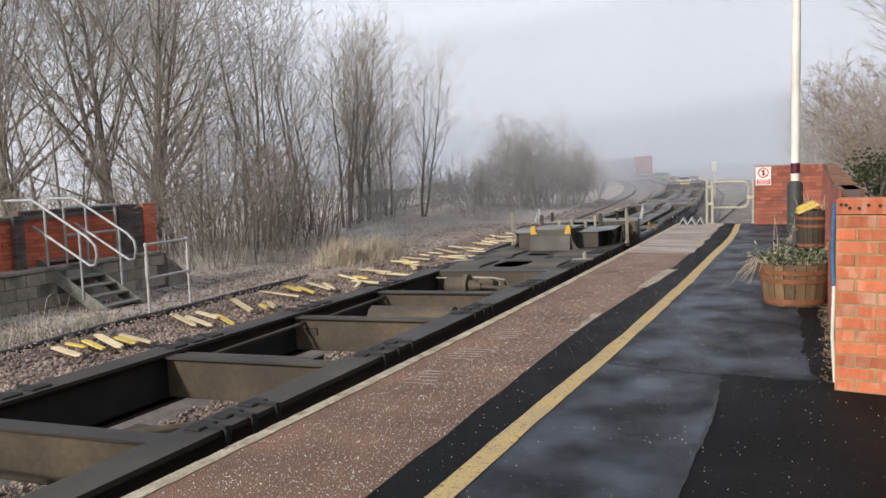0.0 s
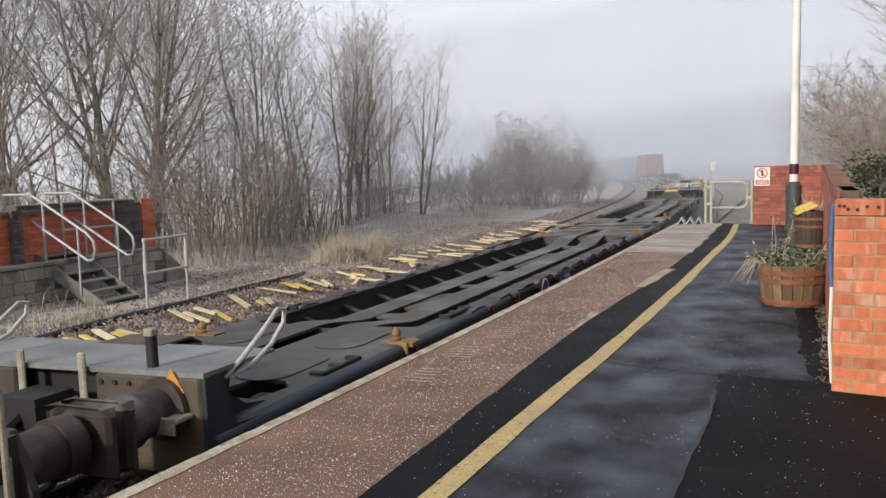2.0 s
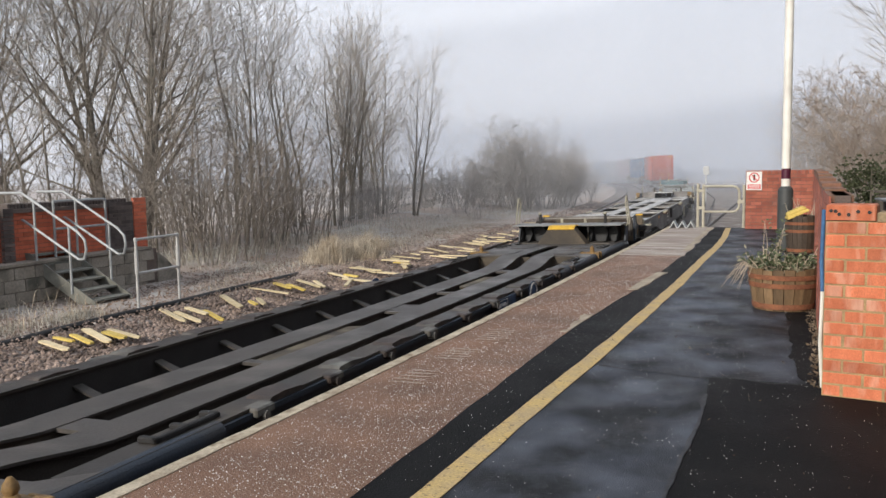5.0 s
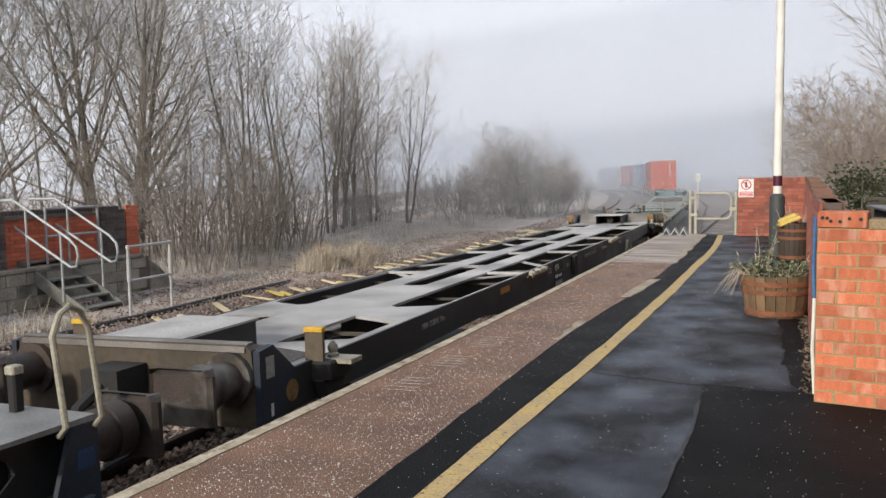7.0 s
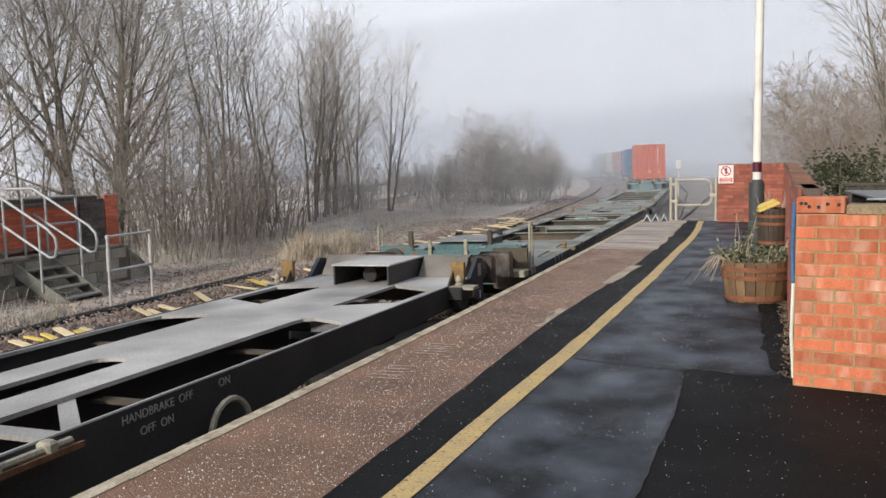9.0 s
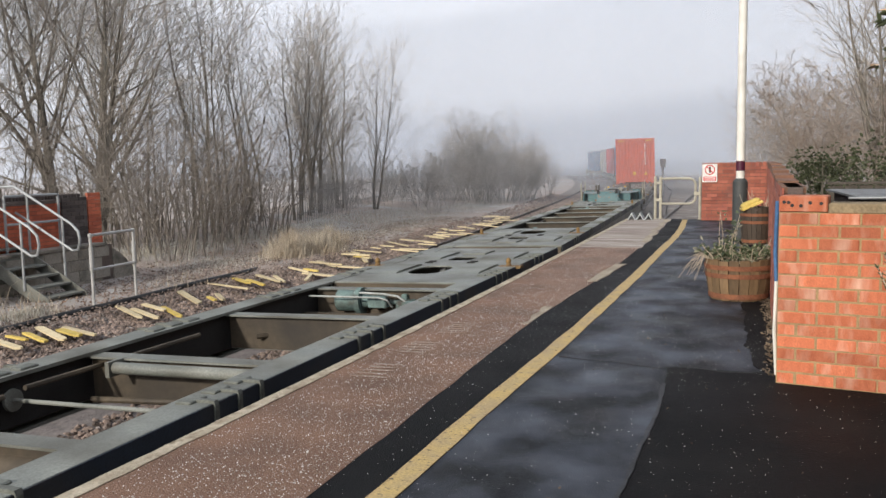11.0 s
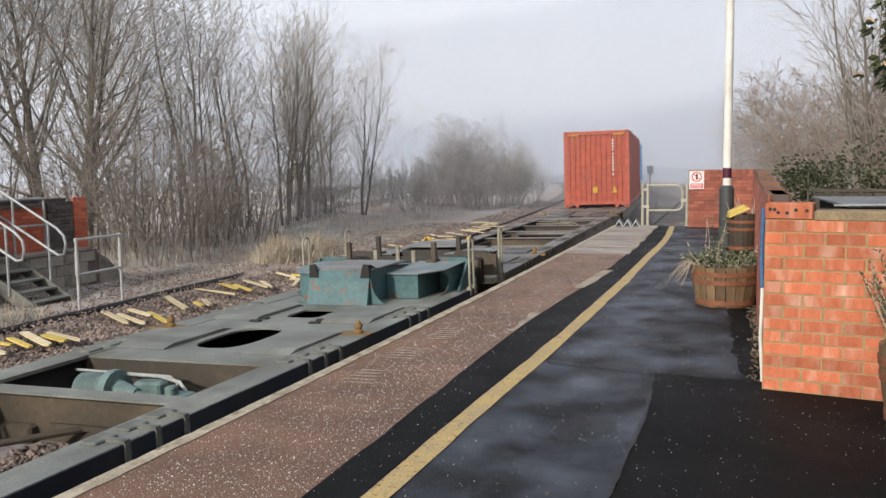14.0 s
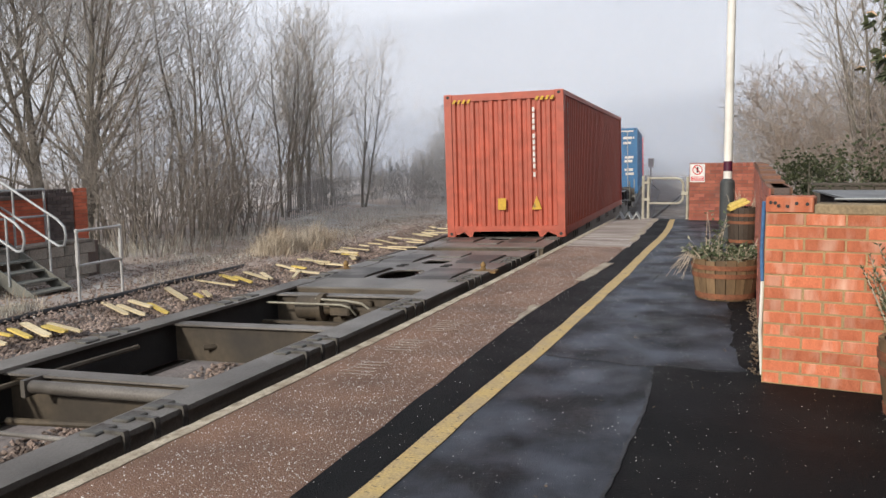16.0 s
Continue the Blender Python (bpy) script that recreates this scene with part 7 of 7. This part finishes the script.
    low = tree("low frosted scrub beside the line", 27, 2.3, 0.016, 12, (7, 5, 3), 3, 0.7, "twig_frost", "twig_frost", "bush", "frosted_scrub", base=1.0, wild=0.18, up=0.1)
    low["group"] = "trees beside the line"
    low.matrix_basis = Matrix.Translation((-18.5, 37, ground_z(-18.5, 37)))
    for i in range(18):
        y = 31 + 2.7 * i
        x = line_x(y) - 8.2 - 3.4 * rnd.random() - (1.2 if y < 36 else 0)
        put(low, x, y, 47 * i, rnd.uniform(0.7, 1.15))
    for x, y, turn, size in ((2.4, 24, 0, 0.62), (3.2, 22, 80, 0.95), (4.6, 20, 160, 0.9), (3.8, 27, 240, 1.05), (6.2, 24, 300, 1.1), (2.6, 31, 30, 0.95), (5.0, 33, 120, 1.15), (3.4, 17.5, 200, 0.72), (5.4, 17, 20, 0.85), (7.6, 20, 90, 1.0)):
        put(warm, x, y, turn, size, -0.2)
    for x, y, turn, size in ((2.2, 42, 0, 0.95), (4.5, 46, 90, 1.1), (7, 40, 180, 1.2), (3.0, 55, 270, 1.0), (6.5, 60, 45, 1.2)):
        put(pale, x, y, turn, size, -0.4)
    put(slim, 4.4, 16.4, 75, 0.85, -0.1)
    put(slim, 3.2, 18.4, 15, 0.8, -0.1)
    put(slim, 3.9, 19.0, 205, 0.9, -0.1)
    put(slim, 5.8, 15.2, 190, 0.95, -0.1)
    put(slim, 5.1, 19.4, 300, 1.1, -0.1)
    for ob in (big, slim, pole, bush, pale, warm):   # the first of each kind stands in the wood behind
        k = (big, slim, pole, bush, pale, warm).index(ob)
        x, y = ((-26, 30), (-18, 36), (-19, 27), (-17.2, 26.5), (-21, 45), (8.5, 29))[k]
        ob.matrix_basis = Matrix.Translation((x, y, ground_z(x, y)))


def evergreen(name, label, x, y, z, rx, ry, rz, n, size, seed, extra=None):
    rnd = random.Random(seed)
    t = thing(name, label, "shrub", pose(x, y, 0))
    st, lv, br = Geo(), Geo(), Geo()
    for i in range(14):
        a = rnd.random() * 6.28
        st.tube([(0, 0, -0.1), (rx * 0.4 * math.cos(a), ry * 0.4 * math.sin(a), z * 0.6), (rx * 0.8 * math.cos(a), ry * 0.8 * math.sin(a), z + rz * rnd.uniform(-0.5, 0.8))], [0.03, 0.02, 0.006], 5, False)
    for i in range(n):
        d = Vector((rnd.gauss(0, 1), rnd.gauss(0, 1), rnd.gauss(0, 1))).normalized()
        k = rnd.uniform(0.5, 1.0) * (0.82 + 0.75 * noise.noise(d * 2.6 + Vector((seed, 0, 0))))
        p = Vector((d.x * rx * k, d.y * ry * k, z + d.z * rz * k))
        for _ in range(7):
            q = d + Vector((rnd.uniform(-1, 1), rnd.uniform(-1, 1), rnd.uniform(-1, 0.6)))
            leaf(br if extra and rnd.random() < 0.06 else lv, rnd, p, q, size * rnd.uniform(0.6, 1.2), size * 0.28)
    part("stem", st, "bark", t)
    part("foliage", lv, "leaf_dark", t, "glossy dark green leaves")
    if extra:
        part("dead_flowers", br, "leaf_brown", t, "brown withered flower heads")
    return t


def tufts(name, label, material, places, seed, n, h0, h1, width=0.006):
    rnd, g = random.Random(seed), Geo()
    for cx, cy, rx, ry, k in places:
        for _ in range(int(n * k)):
            x, y = cx + rnd.gauss(0, rx), cy + rnd.gauss(0, ry)
            z = ground_z(x, y)
            far = math.hypot((x - cx) / rx, (y - cy) / ry)
            h, a, b = rnd.uniform(h0, h1) * max(0.3, 1.1 - 0.33 * far) * rnd.uniform(0.6, 1.0), rnd.random() * 6.28, rnd.uniform(0.1, 0.9)
            dx, dy = math.cos(a) * b * h, math.sin(a) * b * h
            w = width * rnd.uniform(0.6, 1.4)
            c = rnd.random() * 6.28
            wx, wy = w * math.cos(c), w * math.sin(c)
            i = len(g.v)
            g.v += [(x - wx, y - wy, z - 0.03), (x + wx, y + wy, z - 0.03), (x + dx * 0.35 + wx * 0.7, y + dy * 0.35 + wy * 0.7, z + h * 0.65), (x + dx * 0.35 - wx * 0.7, y + dy * 0.35 - wy * 0.7, z + h * 0.65), (x + dx, y + dy, z + h * 0.95)]
            g.f += [(i, i + 1, i + 2, i + 3), (i + 3, i + 2, i + 4)]
    return solid(name, g, material, label, "grass", "stuff")


def verge():
    tufts("dry_grass", "tall straw-coloured frosted grass clump", "straw", [(-10.5, 19.0, 0.28, 0.4, 1.0), (-10.2, 20.4, 0.28, 0.45, 1.1), (-10.9, 20.0, 0.35, 0.5, 0.7), (-10.9, 22.0, 0.5, 0.8, 0.35)], 5, 1500, 0.25, 1.0, 0.006)
    tufts("short_frosted_grass", "short frosted grass on the verge", "frost_grass", [(-10.5, 8.6, 0.3, 1.0, 0.7), (-10.35, 10.3, 0.2, 0.35, 0.35), (-11.6, 9.0, 0.4, 1.5, 0.3), (-11.3, 17, 0.5, 1.2, 0.5), (-11.3, 24, 0.8, 3, 0.9), (-11.6, 31, 1.0, 4, 1.2), (-12.6, 40, 1.0, 5, 1.4)], 6, 2600, 0.05, 0.22, 0.005)
    tufts("tall_weeds", "thin dead weed stalks", "straw", [(-11.3, 10.2, 0.5, 0.9, 0.05), (-10.6, 9.2, 0.4, 0.8, 0.04), (-10.2, 10.4, 0.2, 0.3, 0.05), (-10.0, 13.8, 0.25, 0.4, 0.03)], 7, 1500, 0.3, 0.75, 0.004)
    tufts("undergrowth", "brown frosted undergrowth below the trees", "frost_grass", [(-13.4, 18, 0.7, 2, 0.5), (-13.4, 23, 0.7, 2.5, 0.6), (-13.4, 30, 1.0, 4, 0.9)], 8, 2200, 0.1, 0.42, 0.007)
    # fallen leaves and twigs among the stones
    rnd, g = random.Random(9), Geo()
    for _ in range(6500):
        y = 7 + 26 * rnd.random() ** 1.4
        x = -9.9 - 2.6 * rnd.random() ** 1.2 - (0 if y < 16 else 0.2)
        leaf(g, rnd, (x, y, ground_z(x, y) + 0.012), (rnd.uniform(-1, 1), rnd.uniform(-1, 1), rnd.uniform(-0.1, 0.4)), rnd.uniform(0.03, 0.075), rnd.uniform(0.012, 0.025))
    solid("leaf_litter", g, "leaf_litter", "frosted brown fallen leaves on the verge", "leaf litter", "stuff")


def palisade():
    f = thing("palisade_fence", "rusty steel palisade fence running into the fog", "fence")
    me = Geo().prism([(-0.02, 0), (0.02, 0), (0.02, 1.15), (0, 1.25), (-0.02, 1.15)], -0.006, 0.006, "x").mesh("pale", "fence_steel")
    pts = [(-13.4, 25.0), (-14.5, 30), (-15.4, 36), (-16.4, 43)]
    k = 0
    for (xa, ya), (xb, yb) in zip(pts, pts[1:]):
        n = int(math.hypot(xb - xa, yb - ya) / 0.24)
        for i in range(n):
            x, y = xa + (xb - xa) * i / n, ya + (yb - ya) * i / n
            o = part("pale", me, "fence_wood", f)
            o.location = (x, y, ground_z(x, y) + 0.2)
        za, zb = ground_z(xa, ya), ground_z(xb, yb)
        for h in (0.5, 1.2):
            part("fence_rail", Geo().tube([(xa - 0.03, ya, za + h), (xb - 0.03, yb, zb + h)], 0.018, 6), "fence_steel", f)


M["fence_steel"] = mat("fence_steel", (0.27, 0.25, 0.235), (0.19, 0.175, 0.165), 0.8, scale=3, fine=30, bump=0.1)
M["leaf_litter"] = mat("leaf_litter", (0.20, 0.125, 0.085), (0.34, 0.30, 0.26), 0.95, scale=1, fine=10, bump=0, island=0.4)
woods()
verge()
palisade()
evergreen("evergreen_shrub", "dark evergreen shrub behind the brick wall", 3.1, 13.5, 0.95, 1.7, 1.2, 0.75, 2000, 0.06, 3)
evergreen("evergreen_shrub", "dark evergreen shrub behind the brick wall", 1.75, 17.2, 1.05, 1.0, 1.0, 0.55, 900, 0.055, 4)
evergreen("flowering_shrub", "tall evergreen shrub with brown withered flower heads", 1.62, 6.7, 2.35, 0.56, 0.6, 1.0, 1150, 0.075, 5, True)


# ---- thin banks of freezing fog over the line ----
def fog(y, alpha, h, x0, x1, shift):
    name = "fog_bank"
    m = bpy.data.materials.new(name)
    m.use_nodes = True
    n, l = m.node_tree.nodes, m.node_tree.links
    n.remove(n["Principled BSDF"])
    tr, di, tl, mx, mm = (n.new("ShaderNodeBsdfTransparent"), n.new("ShaderNodeBsdfDiffuse"), n.new("ShaderNodeBsdfTranslucent"), n.new("ShaderNodeMixShader"), n.new("ShaderNodeMixShader"))
    for b in (di, tl):
        b.inputs[0].default_value = (0.815, 0.86, 0.94, 1)
    co, sep, top, nz, mul, add_ = n.new("ShaderNodeTexCoord"), n.new("ShaderNodeSeparateXYZ"), n.new("ShaderNodeMapRange"), n.new("ShaderNodeTexNoise"), n.new("ShaderNodeMath"), n.new("ShaderNodeMapRange")
    l.new(co.outputs["Object"], sep.inputs[0])
    top.interpolation_type = "SMOOTHSTEP"
    top.inputs[1].default_value, top.inputs[2].default_value, top.inputs[3].default_value, top.inputs[4].default_value = h, h * 0.25, 0.0, alpha
    l.new(sep.outputs["Z"], top.inputs[0])
    nz.inputs["Scale"].default_value, nz.inputs["Detail"].default_value = 0.06, 3
    l.new(co.outputs["Object"], nz.inputs["Vector"])
    add_.inputs[1].default_value, add_.inputs[2].default_value, add_.inputs[3].default_value, add_.inputs[4].default_value = 0.3, 0.7, 0.92, 1.08
    l.new(nz.outputs["Fac"], add_.inputs[0])
    mul.operation = "MULTIPLY"
    l.new(top.outputs[0], mul.inputs[0])
    l.new(add_.outputs[0], mul.inputs[1])
    l.new(di.outputs[0], mm.inputs[1])
    l.new(tl.outputs[0], mm.inputs[2])
    mm.inputs[0].default_value = 0.4
    l.new(mul.outputs[0], mx.inputs[0])
    l.new(tr.outputs[0], mx.inputs[1])
    l.new(mm.outputs[0], mx.inputs[2])
    l.new(mx.outputs[0], n["Material Output"].inputs[0])
    M[name] = m
    g = Geo()
    k = 16
    for i in range(k + 1):
        x = x0 + (x1 - x0) * i / k
        yy = y + 3 * math.sin(i * 0.7 + shift)
        g.v += [(x, yy, -1.3), (x, yy, h)]
    g.f = [(2 * i, 2 * i + 2, 2 * i + 3, 2 * i + 1) for i in range(k)]
    solid(name, g, name, "thin bank of freezing white fog across the line", "fog", "stuff", smooth=True)


for y, a, h in ((29, 0.02, 14), (36.5, 0.03, 16), (43, 0.045, 18), (56, 0.07, 22), (70, 0.05, 27), (86, 0.09, 34), (106, 0.2, 42), (135, 0.5, 56), (180, 0.75, 75)):
    fog(y, a, h, -150, 110, y * 0.3)


def light_blockers():
    """Unseen walls and roof added beside the viewer to block light from the right."""
    p = thing("wall_station", "plain dark brick wall added out of view to block light", "wall", kind="structure")
    part("house_wall", Geo().box(3.6, 4.0, -14, 3.6, -0.1, 5.4).box(3.6, 9, 3.3, 3.6, -0.1, 5.4), "brick_dark", p)
    # long unseen wall, added to darken the right sides of the containers
    part("closing_wall", Geo().box(5.7, 6.0, 3.6, 29, -0.3, 8.0), "brick_dark", p)
    part("roof_slope", Geo().prism([(3.2, 5.35), (7.5, 7.6), (7.5, 7.75), (3.2, 5.5)], -14.2, 3.9, "y"), "roof_grey", p)


light_blockers()


def motions():
    times = [0.8 * i for i in range(21)]
    for ob, s, turned, low, high in MOVING:
        lift, aside = 0.0, 0.0
        if "container" in ob.name and "wagon" not in ob.name:
            lift, aside = 0.765, 0.07
        rows = []
        for t in times:
            m = train_pose(s - run(t), low - run(t), high - run(t))
            if turned:
                m = m @ Matrix.Rotation(math.pi, 4, "Z")
            rows.append((t, m @ Matrix.Translation((aside, 0, lift))))
        walk(ob, rows)


motions()
